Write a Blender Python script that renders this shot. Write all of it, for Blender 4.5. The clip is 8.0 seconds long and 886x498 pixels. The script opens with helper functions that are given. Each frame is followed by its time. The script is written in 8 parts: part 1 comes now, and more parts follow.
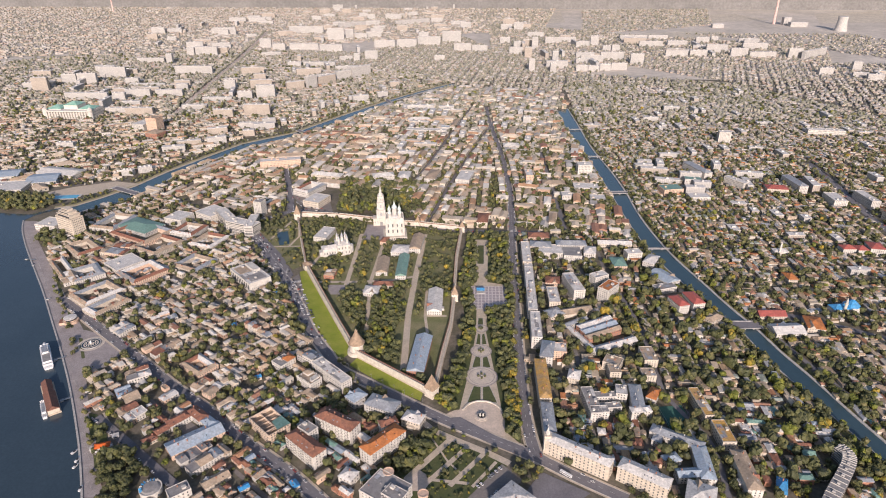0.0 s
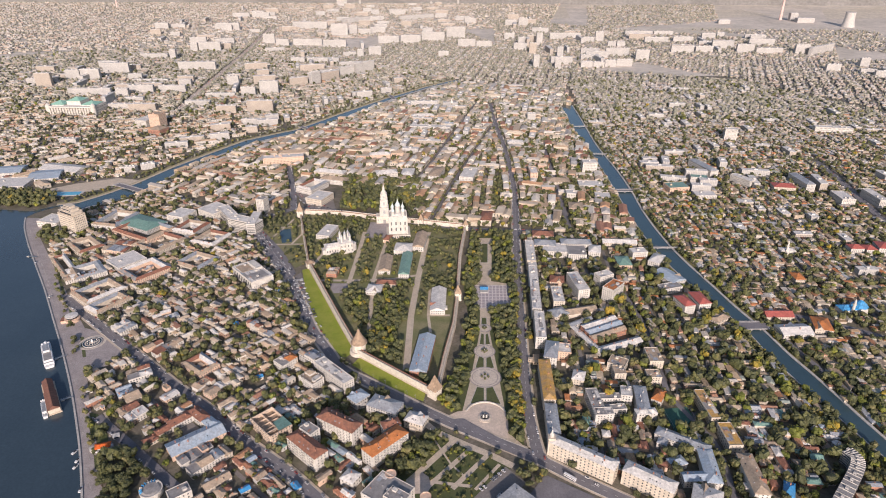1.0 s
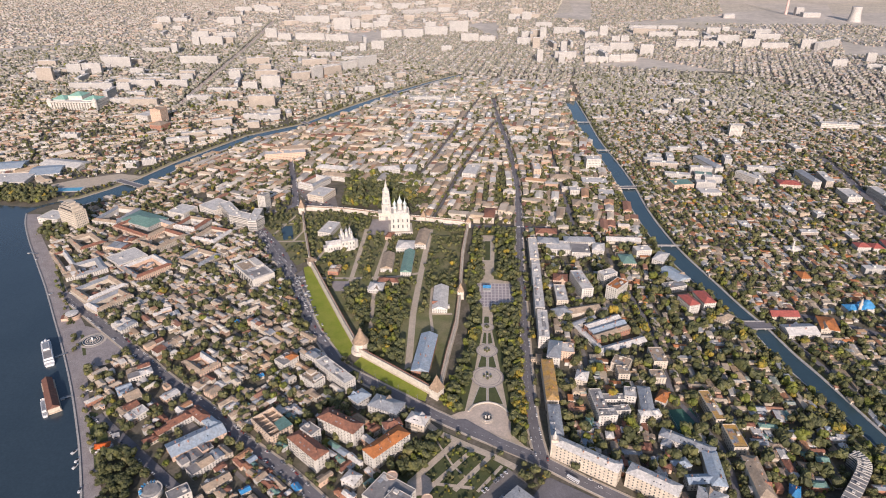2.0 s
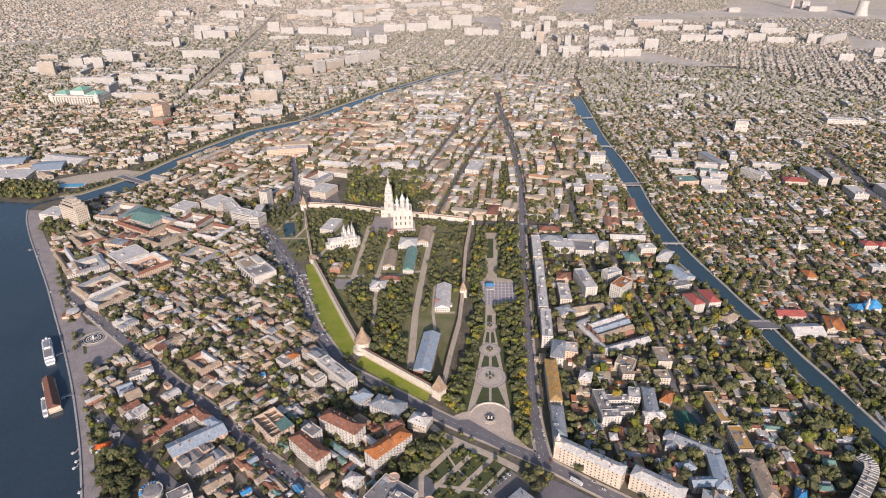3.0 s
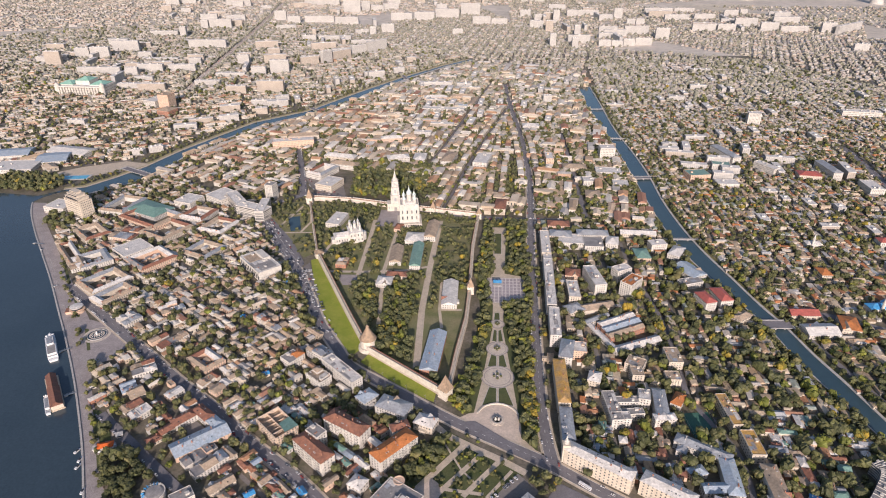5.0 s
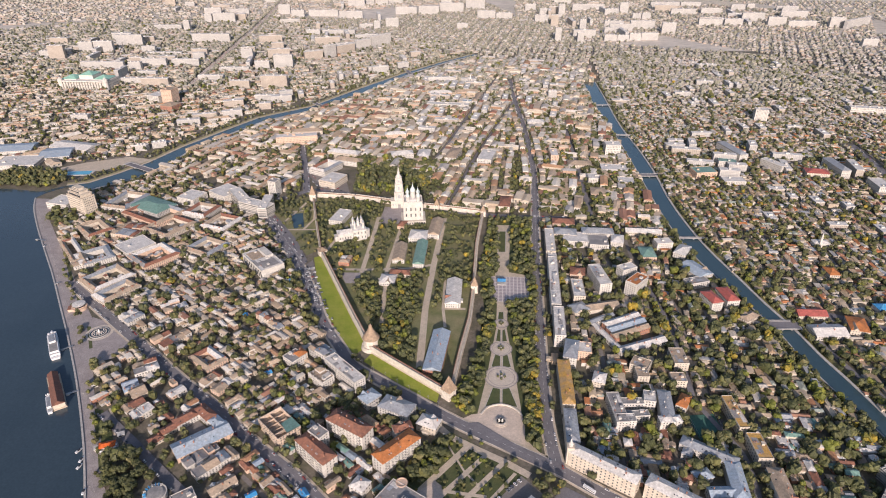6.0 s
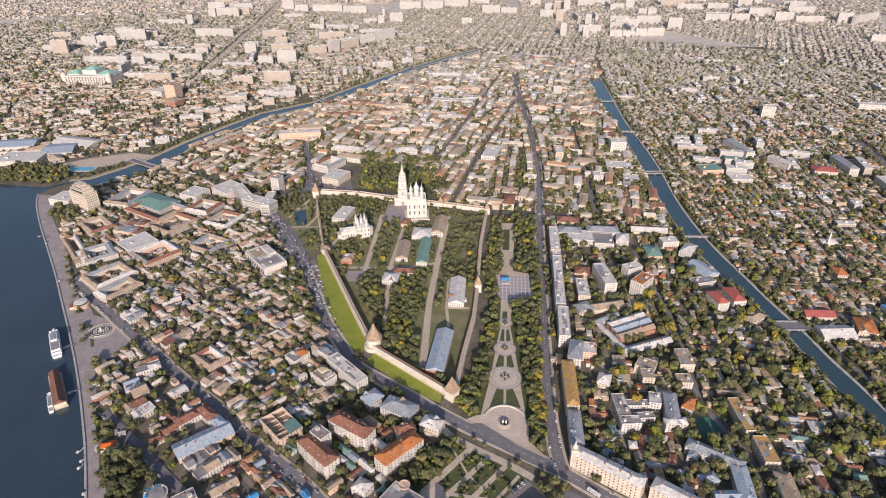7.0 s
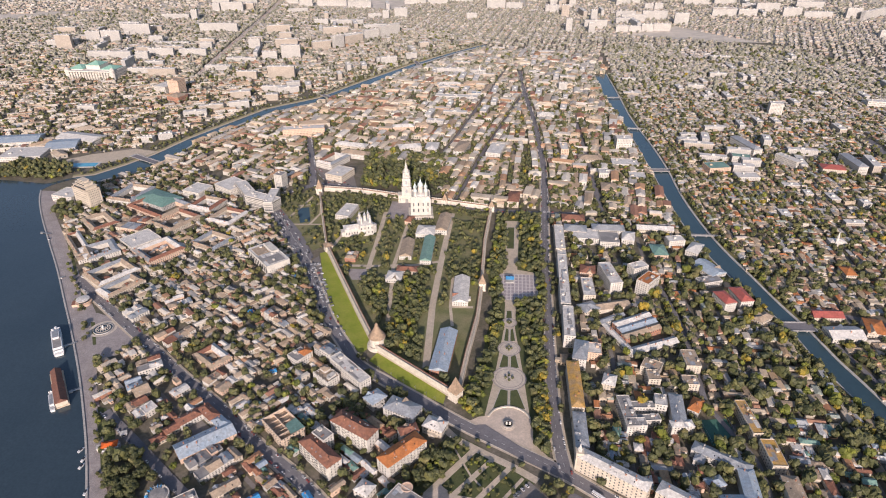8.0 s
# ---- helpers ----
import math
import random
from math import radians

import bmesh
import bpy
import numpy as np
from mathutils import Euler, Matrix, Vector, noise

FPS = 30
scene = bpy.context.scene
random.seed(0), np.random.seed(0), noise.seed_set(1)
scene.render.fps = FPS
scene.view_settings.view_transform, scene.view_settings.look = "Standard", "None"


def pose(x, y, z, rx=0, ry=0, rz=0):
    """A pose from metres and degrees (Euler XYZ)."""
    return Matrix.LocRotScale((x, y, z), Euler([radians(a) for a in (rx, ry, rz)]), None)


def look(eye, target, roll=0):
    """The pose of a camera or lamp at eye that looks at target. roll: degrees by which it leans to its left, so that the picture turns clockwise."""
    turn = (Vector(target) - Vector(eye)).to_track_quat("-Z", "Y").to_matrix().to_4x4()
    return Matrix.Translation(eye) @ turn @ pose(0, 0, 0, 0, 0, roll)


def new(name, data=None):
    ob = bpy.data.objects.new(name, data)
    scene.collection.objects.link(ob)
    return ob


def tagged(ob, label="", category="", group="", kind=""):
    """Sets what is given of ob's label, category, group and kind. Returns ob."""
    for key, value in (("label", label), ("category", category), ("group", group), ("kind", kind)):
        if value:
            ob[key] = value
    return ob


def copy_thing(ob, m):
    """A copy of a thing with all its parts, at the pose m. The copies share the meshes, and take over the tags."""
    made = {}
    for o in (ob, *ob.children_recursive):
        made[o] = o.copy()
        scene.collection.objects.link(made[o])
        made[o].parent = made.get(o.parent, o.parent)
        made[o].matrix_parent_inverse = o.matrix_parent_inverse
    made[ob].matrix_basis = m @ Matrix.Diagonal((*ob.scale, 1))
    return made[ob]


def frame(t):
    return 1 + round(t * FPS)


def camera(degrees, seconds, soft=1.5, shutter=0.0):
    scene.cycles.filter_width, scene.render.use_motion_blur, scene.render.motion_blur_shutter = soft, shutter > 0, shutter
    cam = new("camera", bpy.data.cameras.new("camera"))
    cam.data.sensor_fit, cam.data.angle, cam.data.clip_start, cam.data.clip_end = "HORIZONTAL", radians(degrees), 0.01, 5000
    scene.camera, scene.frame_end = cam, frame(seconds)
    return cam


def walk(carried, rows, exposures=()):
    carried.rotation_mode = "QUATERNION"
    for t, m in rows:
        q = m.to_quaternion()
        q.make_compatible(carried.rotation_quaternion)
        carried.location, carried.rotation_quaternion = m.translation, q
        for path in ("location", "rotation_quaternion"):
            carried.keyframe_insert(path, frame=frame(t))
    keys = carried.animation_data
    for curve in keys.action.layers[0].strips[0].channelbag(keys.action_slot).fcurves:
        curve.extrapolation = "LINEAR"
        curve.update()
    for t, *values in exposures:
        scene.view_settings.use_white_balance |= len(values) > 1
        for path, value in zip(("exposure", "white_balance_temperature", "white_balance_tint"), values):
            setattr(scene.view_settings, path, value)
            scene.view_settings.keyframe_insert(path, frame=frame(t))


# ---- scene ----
cam = camera(70.0, 8.0, soft=1.04)
PATH = [
    (0, (3.078, 8.534, 486.909), (3.019, 10.327, 486.026), -0.0),
    (0.5, (3.022, 13.078, 487.052), (2.957, 14.868, 486.163), -0.0),
    (1, (2.948, 17.583, 487.286), (2.878, 19.37, 486.391), -0.0),
    (1.5, (2.829, 22.041, 487.671), (2.755, 23.824, 486.769), -0.0),
    (3, (2.398, 35.34, 490.251), (2.312, 37.11, 489.324), -0.0),
    (3.5, (2.271, 39.752, 490.729), (2.179, 41.518, 489.795), -0.1),
    (4, (2.132, 44.152, 491.172), (2.035, 45.914, 490.23), -0.1),
    (4.5, (1.937, 48.545, 491.674), (1.835, 50.303, 490.724), -0.1),
    (6, (1.127, 61.653, 494.516), (1.008, 63.396, 493.542), -0.1),
    (6.5, (0.838, 66.004, 494.968), (0.714, 67.743, 493.987), -0.1),
    (7, (0.529, 70.348, 495.284), (0.399, 72.083, 494.296), -0.1),
    (7.5, (0.208, 74.696, 495.508), (0.072, 76.426, 494.514), -0.1),
    (8, (-0.117, 79.073, 495.648), (-0.259, 80.799, 494.647), -0.1),
]
walk(cam, [(t, look(e, g, r)) for t, e, g, r in PATH], [(0, 0.12, 6120, 17), (8, 0.15, 6120, 17)])

# ---- light ----
SUN_AZ = math.atan2(0.08, -0.997)
SUN_EL = radians(20.5)
sun_dir = Vector((math.sin(SUN_AZ) * math.cos(SUN_EL), math.cos(SUN_AZ) * math.cos(SUN_EL), math.sin(SUN_EL)))
sun = new("sun", bpy.data.lights.new("sun", "SUN"))
sun.data.energy, sun.data.angle, sun.data.color = 4.6, radians(0.6), (1.0, 0.85, 0.71)
sun.matrix_world = look(sun_dir * 1000, (0, 0, 0))
world = bpy.data.worlds.new("sky")
scene.world = world
world.use_nodes = True
sky = world.node_tree.nodes.new("ShaderNodeTexSky")
sky.sky_type, sky.sun_disc = "NISHITA", False
sky.sun_elevation, sky.sun_rotation = SUN_EL, SUN_AZ
sky.air_density, sky.dust_density = 1.0, 2.0
world.node_tree.nodes["Background"].inputs["Strength"].default_value = 0.112
world.node_tree.links.new(sky.outputs[0], world.node_tree.nodes["Background"].inputs["Color"])

# ---- materials ----
MATS = {}


def material(name, c1, c2, scale=0.3, rough=0.85, metal=0.0, palette=(), pick="", bump=0.3, fine=3.0, vary=0.25, seams=0.0, blotch=0.12):
    """c1, c2: the two tones of the coarse variation. palette with pick 'object' or 'island': one tone for each thing or piece."""
    m = bpy.data.materials.new(name)
    if seams:
        blotch = 0.22
    m.use_nodes = True
    n, k = m.node_tree.nodes, m.node_tree.links
    bsdf = n["Principled BSDF"]
    bsdf.inputs["Roughness"].default_value, bsdf.inputs["Metallic"].default_value = rough, metal
    where = n.new("ShaderNodeNewGeometry")
    big = n.new("ShaderNodeTexNoise")
    big.inputs["Scale"].default_value, big.inputs["Detail"].default_value = scale, 5
    k.new(where.outputs["Position"], big.inputs["Vector"])
    small = n.new("ShaderNodeTexNoise")
    small.inputs["Scale"].default_value, small.inputs["Detail"].default_value = fine, 4
    k.new(where.outputs["Position"], small.inputs["Vector"])
    ramp = n.new("ShaderNodeValToRGB")
    ramp.color_ramp.elements[0].position, ramp.color_ramp.elements[1].position = 0.35, 0.65
    ramp.color_ramp.elements[0].color, ramp.color_ramp.elements[1].color = (*c1, 1), (*c2, 1)
    k.new(big.outputs["Fac"], ramp.inputs["Fac"])
    out = ramp.outputs["Color"]
    if palette:
        rnd = where.outputs["Random Per Island"]
        if pick == "object":
            rnd = n.new("ShaderNodeObjectInfo").outputs["Random"]
        pal = n.new("ShaderNodeValToRGB")
        pal.color_ramp.interpolation = "CONSTANT"
        e = pal.color_ramp.elements
        while len(e) < len(palette):
            e.new(0.5)
        for i, c in enumerate(palette):
            e[i].position, e[i].color = i / len(palette), (*c, 1)
        k.new(rnd, pal.inputs["Fac"])
        mul = n.new("ShaderNodeMix")
        mul.data_type, mul.blend_type = "RGBA", "MULTIPLY"
        mul.inputs["Factor"].default_value = 1.0
        k.new(pal.outputs["Color"], mul.inputs["A"])
        k.new(out, mul.inputs["B"])
        out = mul.outputs["Result"]
    grain = n.new("ShaderNodeMapRange")
    grain.inputs["From Min"].default_value, grain.inputs["From Max"].default_value = 0.25, 0.75
    grain.inputs["To Min"].default_value, grain.inputs["To Max"].default_value = 1 - vary, 1 + vary
    k.new(small.outputs["Fac"], grain.inputs["Value"])
    mul = n.new("ShaderNodeMix")
    mul.data_type, mul.blend_type = "RGBA", "MULTIPLY"
    mul.inputs["Factor"].default_value = 1.0
    k.new(out, mul.inputs["A"])
    k.new(grain.outputs["Result"], mul.inputs["B"])
    stain = n.new("ShaderNodeTexNoise")
    stain.inputs["Scale"].default_value, stain.inputs["Detail"].default_value = 0.42, 3
    k.new(where.outputs["Position"], stain.inputs["Vector"])
    worn = n.new("ShaderNodeMapRange")
    worn.inputs["From Min"].default_value, worn.inputs["From Max"].default_value = 0.3, 0.7
    worn.inputs["To Min"].default_value, worn.inputs["To Max"].default_value = 1 - blotch, 1 + blotch * 0.8
    k.new(stain.outputs["Fac"], worn.inputs["Value"])
    last = n.new("ShaderNodeMix")
    last.data_type, last.blend_type = "RGBA", "MULTIPLY"
    last.inputs["Factor"].default_value = 1.0
    k.new(mul.outputs["Result"], last.inputs["A"])
    k.new(worn.outputs["Result"], last.inputs["B"])
    k.new(last.outputs["Result"], bsdf.inputs["Base Color"])
    height = small.outputs["Fac"]
    if seams:
        bump = 0.15
    if bump:
        b = n.new("ShaderNodeBump")
        b.inputs["Strength"].default_value, b.inputs["Distance"].default_value = bump, 0.2
        k.new(height, b.inputs["Height"])
        k.new(b.outputs["Normal"], bsdf.inputs["Normal"])
    MATS[name] = m
    return m


ONE, DIM = (1.0, 1.0, 1.0), (0.78, 0.76, 0.73)
material("white_plaster", (0.60, 0.57, 0.525), (0.49, 0.465, 0.425), 0.15, vary=0.1)
material("cream_plaster", (0.60, 0.53, 0.44), (0.50, 0.44, 0.36), 0.15, vary=0.12)
material("peach_plaster", (0.64, 0.46, 0.34), (0.56, 0.41, 0.31), 0.15, vary=0.12)
material("grey_plaster", (0.50, 0.48, 0.45), (0.40, 0.39, 0.37), 0.15, vary=0.12)
material("ruin_plaster", (0.64, 0.50, 0.38), (0.46, 0.37, 0.30), 0.4, vary=0.2)
material("brick_wall", (0.42, 0.20, 0.13), (0.34, 0.18, 0.12), 0.3)
material("lime_wash", (0.66, 0.61, 0.53), (0.54, 0.48, 0.40), 0.25, vary=0.12)
material("metal_roof", (0.42, 0.44, 0.46), (0.33, 0.34, 0.36), 0.12, rough=0.5, metal=0.3, seams=0.6, bump=0.4)
material("pale_roof", (0.68, 0.65, 0.61), (0.53, 0.51, 0.48), 0.12, rough=0.7, seams=0.6)
material("brown_roof", (0.30, 0.135, 0.085), (0.20, 0.098, 0.07), 0.2, seams=1.2)
material("red_brown_roof", (0.21, 0.095, 0.066), (0.16, 0.08, 0.06), 0.2, seams=1.0)
material("orange_roof", (0.52, 0.19, 0.06), (0.36, 0.14, 0.05), 0.12, seams=1.2)
material("red_roof", (0.41, 0.11, 0.09), (0.34, 0.10, 0.08), 0.12, rough=0.6, seams=0.8)
material("blue_roof", (0.36, 0.44, 0.52), (0.44, 0.49, 0.54), 0.1, rough=0.55, metal=0.2, seams=0.6)
material("bright_blue_roof", (0.05, 0.29, 0.60), (0.08, 0.27, 0.50), 0.1, rough=0.5, seams=0.6)
material("tent_roof", (0.36, 0.26, 0.18), (0.27, 0.20, 0.14), 0.3, seams=2.0)
material("tan_roof", (0.43, 0.33, 0.24), (0.31, 0.25, 0.19), 0.12, seams=1.0)
material("tar_roof", (0.22, 0.21, 0.21), (0.30, 0.29, 0.28), 0.1)
material("ochre_roof", (0.54, 0.31, 0.07), (0.40, 0.27, 0.14), 0.12, seams=1.0)
material("green_roof", (0.15, 0.27, 0.23), (0.20, 0.32, 0.27), 0.12, rough=0.55, seams=0.6)
material("mint_roof", (0.24, 0.46, 0.36), (0.32, 0.52, 0.43), 0.12, rough=0.55, seams=0.6)
material("mixed_roof", ONE, DIM, 0.08, pick="object", seams=0.9, palette=[
    (0.44, 0.31, 0.20), (0.46, 0.44, 0.42), (0.36, 0.27, 0.20), (0.52, 0.37, 0.23), (0.36, 0.17, 0.10), (0.45, 0.36, 0.27), (0.55, 0.53, 0.50), (0.46, 0.25, 0.14), (0.40, 0.32, 0.25), (0.33, 0.40, 0.48)])
material("mixed_wall", ONE, DIM, 0.1, pick="object", palette=[
    (0.58, 0.53, 0.45), (0.54, 0.44, 0.34), (0.60, 0.58, 0.54), (0.48, 0.32, 0.23), (0.56, 0.49, 0.39), (0.46, 0.41, 0.35)])
material("town_roof", ONE, DIM, 0.05, pick="island", palette=[
    (0.52, 0.39, 0.27), (0.66, 0.62, 0.56), (0.42, 0.32, 0.23), (0.60, 0.46, 0.33), (0.74, 0.69, 0.62), (0.36, 0.19, 0.13),
    (0.54, 0.44, 0.34), (0.68, 0.58, 0.46), (0.46, 0.43, 0.40), (0.60, 0.51, 0.40), (0.50, 0.30, 0.18), (0.70, 0.64, 0.55)])
# Narrow, greyer roof tones that carry haze on distant houses.
material("far_haze_roof", ONE, DIM, 0.05, pick="island", palette=[
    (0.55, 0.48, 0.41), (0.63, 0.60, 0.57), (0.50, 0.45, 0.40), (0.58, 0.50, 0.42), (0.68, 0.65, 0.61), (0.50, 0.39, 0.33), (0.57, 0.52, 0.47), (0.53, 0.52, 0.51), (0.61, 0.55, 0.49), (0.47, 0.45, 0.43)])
material("suburb_roof", ONE, DIM, 0.05, pick="island", palette=[
    (0.46, 0.36, 0.25), (0.54, 0.50, 0.45), (0.37, 0.29, 0.21), (0.55, 0.41, 0.28), (0.62, 0.58, 0.52), (0.40, 0.20, 0.11), (0.48, 0.39, 0.29), (0.58, 0.47, 0.34),
    (0.52, 0.44, 0.34), (0.54, 0.22, 0.09), (0.42, 0.39, 0.36), (0.44, 0.24, 0.16), (0.36, 0.40, 0.35), (0.50, 0.40, 0.29), (0.56, 0.50, 0.42), (0.44, 0.45, 0.46), (0.42, 0.30, 0.19), (0.64, 0.53, 0.40)])
material("town_wall", ONE, DIM, 0.05, pick="island", palette=[
    (0.56, 0.51, 0.43), (0.52, 0.43, 0.33), (0.60, 0.57, 0.52), (0.46, 0.32, 0.24), (0.55, 0.49, 0.40), (0.58, 0.54, 0.47)])
# Muted wall tones, lowering contrast as haze would.
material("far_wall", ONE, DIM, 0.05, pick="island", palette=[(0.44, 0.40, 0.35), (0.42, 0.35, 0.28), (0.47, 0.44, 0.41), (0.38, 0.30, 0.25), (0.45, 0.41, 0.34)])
material("asphalt", (0.160, 0.152, 0.164), (0.205, 0.194, 0.205), 0.05, rough=0.9)
material("side_street", (0.17, 0.155, 0.15), (0.24, 0.215, 0.195), 0.04)
material("road_paint", (0.75, 0.75, 0.72), (0.6, 0.6, 0.58), 0.5)
material("paving", (0.29, 0.257, 0.252), (0.36, 0.32, 0.31), 0.08, fine=1.2)
material("pale_path", (0.56, 0.47, 0.37), (0.47, 0.40, 0.31), 0.1)
material("plaza_stone", (0.62, 0.51, 0.42), (0.53, 0.44, 0.36), 0.1)
material("ring_stone", (0.52, 0.45, 0.38), (0.58, 0.51, 0.43), 0.2)
material("square_tile", (0.33, 0.29, 0.30), (0.39, 0.34, 0.35), 0.2)
material("square_line", (0.66, 0.60, 0.57), (0.56, 0.51, 0.49), 0.3)
material("lawn", (0.20, 0.25, 0.022), (0.27, 0.29, 0.045), 0.05, vary=0.3)
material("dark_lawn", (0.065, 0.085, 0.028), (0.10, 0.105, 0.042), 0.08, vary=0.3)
material("dry_grass", (0.30, 0.27, 0.14), (0.37, 0.32, 0.19), 0.03)
material("bank_grass", (0.125, 0.125, 0.045), (0.19, 0.17, 0.075), 0.05, vary=0.3)
# Far field soil, its colour lightened to include haze.
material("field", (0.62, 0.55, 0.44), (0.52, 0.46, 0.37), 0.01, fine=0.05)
material("court_green", (0.05, 0.14, 0.11), (0.06, 0.16, 0.12), 0.1)
material("ground_soil", (0.175, 0.150, 0.118), (0.105, 0.098, 0.064), 0.05, fine=0.25, vary=0.3)
material("stone_quay", (0.48, 0.46, 0.43), (0.38, 0.36, 0.34), 0.2)
material("concrete", (0.52, 0.50, 0.47), (0.42, 0.40, 0.38), 0.2)
material("bark", (0.12, 0.085, 0.06), (0.08, 0.06, 0.045), 1.0)
material("steel", (0.5, 0.5, 0.5), (0.4, 0.4, 0.4), 1.0, rough=0.4, metal=0.8)
material("red_paint", (0.5, 0.05, 0.03), (0.42, 0.05, 0.03), 0.5)
material("orange_paint", (0.65, 0.13, 0.02), (0.55, 0.11, 0.02), 0.5)
material("red_white", (0.60, 0.42, 0.38), (0.66, 0.5, 0.46), 0.05)
material("rubber", (0.02, 0.02, 0.02), (0.03, 0.03, 0.03), 1.0)
material("car_paint", ONE, ONE, 0.5, rough=0.3, vary=0.02, bump=0, pick="object", palette=[
    (0.75, 0.75, 0.75), (0.6, 0.6, 0.62), (0.03, 0.03, 0.035), (0.70, 0.70, 0.68), (0.35, 0.36, 0.38), (0.12, 0.13, 0.16), (0.55, 0.55, 0.56), (0.20, 0.21, 0.23), (0.3, 0.05, 0.04)])
material("car_crowd", ONE, ONE, 0.5, rough=0.3, vary=0.02, bump=0, pick="island", palette=[
    (0.75, 0.75, 0.75), (0.6, 0.6, 0.62), (0.04, 0.04, 0.045), (0.70, 0.70, 0.68), (0.35, 0.36, 0.38), (0.12, 0.13, 0.16), (0.55, 0.55, 0.56), (0.20, 0.21, 0.23), (0.3, 0.05, 0.04)])
material("bus_paint", (0.78, 0.78, 0.78), (0.7, 0.7, 0.7), 0.3, rough=0.35, vary=0.05)
material("glass_dark", (0.03, 0.035, 0.045), (0.045, 0.05, 0.06), 0.3, rough=0.15, bump=0)
material("window_glass", ONE, ONE, 0.3, rough=0.12, bump=0, pick="object", palette=[(0.10, 0.105, 0.115), (0.17, 0.165, 0.165), (0.07, 0.075, 0.085), (0.26, 0.25, 0.235)])
LIT, DULL = (1.25, 1.2, 1.05), (0.66, 0.72, 0.62)
material("leaf", LIT, DULL, 0.09, vary=0.4, fine=0.8, rough=0.7, bump=0.6, pick="island", palette=[
    (0.066, 0.070, 0.026), (0.094, 0.098, 0.038), (0.074, 0.080, 0.031), (0.124, 0.122, 0.046), (0.084, 0.085, 0.041), (0.138, 0.124, 0.052), (0.060, 0.066, 0.024)])
material("leaf_park", LIT, DULL, 0.09, vary=0.4, fine=0.8, rough=0.7, bump=0.6, pick="island", palette=[
    (0.060, 0.066, 0.026), (0.100, 0.106, 0.042), (0.070, 0.078, 0.034), (0.122, 0.124, 0.048), (0.082, 0.086, 0.042)])
material("leaf_yellow", LIT, DULL, 0.09, vary=0.3, fine=0.8, rough=0.7, bump=0.6, pick="island", palette=[
    (0.25, 0.19, 0.026), (0.19, 0.16, 0.026), (0.15, 0.14, 0.026), (0.28, 0.20, 0.026)])
material("leaf_lime", LIT, DULL, 0.09, vary=0.3, fine=0.8, rough=0.7, bump=0.6, pick="island", palette=[
    (0.105, 0.118, 0.018), (0.175, 0.185, 0.030), (0.125, 0.140, 0.022)])
# Grey-olive leaves with distance haze mixed into their colour.
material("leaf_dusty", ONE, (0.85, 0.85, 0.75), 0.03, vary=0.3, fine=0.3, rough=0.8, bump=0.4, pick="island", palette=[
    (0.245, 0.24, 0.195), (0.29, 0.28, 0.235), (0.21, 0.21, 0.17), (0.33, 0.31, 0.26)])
# Dry steppe, with the paleness of distance haze put into its tone.
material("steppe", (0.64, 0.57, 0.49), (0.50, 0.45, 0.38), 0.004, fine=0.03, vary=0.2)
material("distance", (0.17, 0.167, 0.163), (0.215, 0.21, 0.205), 0.01, fine=0.06)

water = material("river_water", (0.037, 0.058, 0.076), (0.044, 0.067, 0.086), 0.01, rough=0.16, vary=0.05, fine=0.15, bump=0.12)

material("canal_water", (0.040, 0.074, 0.092), (0.048, 0.084, 0.102), 0.01, rough=0.14, vary=0.05, fine=0.15, bump=0.12, blotch=0.05)
material("pool_water", (0.10, 0.38, 0.55), (0.12, 0.42, 0.60), 0.1, rough=0.2, vary=0.05, bump=0.05)


def facade_material(name, wall, glass, wide, tall):
    """A far wall with rows of small windows, at real size."""
    m = material(name, wall, tuple(c * 0.85 for c in wall), 0.05, vary=0.1)
    n, k = m.node_tree.nodes, m.node_tree.links
    tc = n.new("ShaderNodeTexCoord")
    sep = n.new("ShaderNodeSeparateXYZ")
    k.new(tc.outputs["Object"], sep.inputs[0])

    def math_node(kind, a, b):
        q = n.new("ShaderNodeMath")
        q.operation = kind
        for i, v in enumerate((a, b)):
            if isinstance(v, (int, float)):
                q.inputs[i].default_value = v
            else:
                k.new(v, q.inputs[i])
        return q.outputs[0]
    along = math_node("ADD", sep.outputs["X"], sep.outputs["Y"])
    col = math_node("GREATER_THAN", math_node("FRACT", math_node("DIVIDE", along, wide), 0), 0.5)
    row = math_node("GREATER_THAN", math_node("FRACT", math_node("DIVIDE", sep.outputs["Z"], tall), 0), 0.5)
    both = math_node("MULTIPLY", col, row)
    mix = n.new("ShaderNodeMix")
    mix.data_type = "RGBA"
    bsdf = n["Principled BSDF"]
    k.new(both, mix.inputs["Factor"])
    k.new(bsdf.inputs["Base Color"].links[0].from_socket, mix.inputs["A"])
    mix.inputs["B"].default_value = (*glass, 1)
    k.new(mix.outputs["Result"], bsdf.inputs["Base Color"])
    return m


facade_material("far_white_wall", (0.50, 0.48, 0.455), (0.22, 0.22, 0.22), 3.2, 3.0)
facade_material("far_cream_wall", (0.46, 0.40, 0.34), (0.22, 0.20, 0.18), 3.2, 3.0)

# ---- mesh helpers ----


def mesh_of(name, verts, faces, mat):
    me = bpy.data.meshes.new(name)
    me.from_pydata([tuple(v) for v in verts], [], faces)
    me.materials.append(MATS[mat])
    return me


def put(name, me, parent=None, m=None, label=""):
    ob = new(name, me)
    if parent:
        ob.parent = parent
    if m is not None:
        ob.matrix_basis = m
    if label:
        ob["label"] = label
    return ob


def part(name, vf, mat, parent=None, label="", m=None):
    return put(name, mesh_of(name, vf[0], vf[1], mat), parent, m, label)


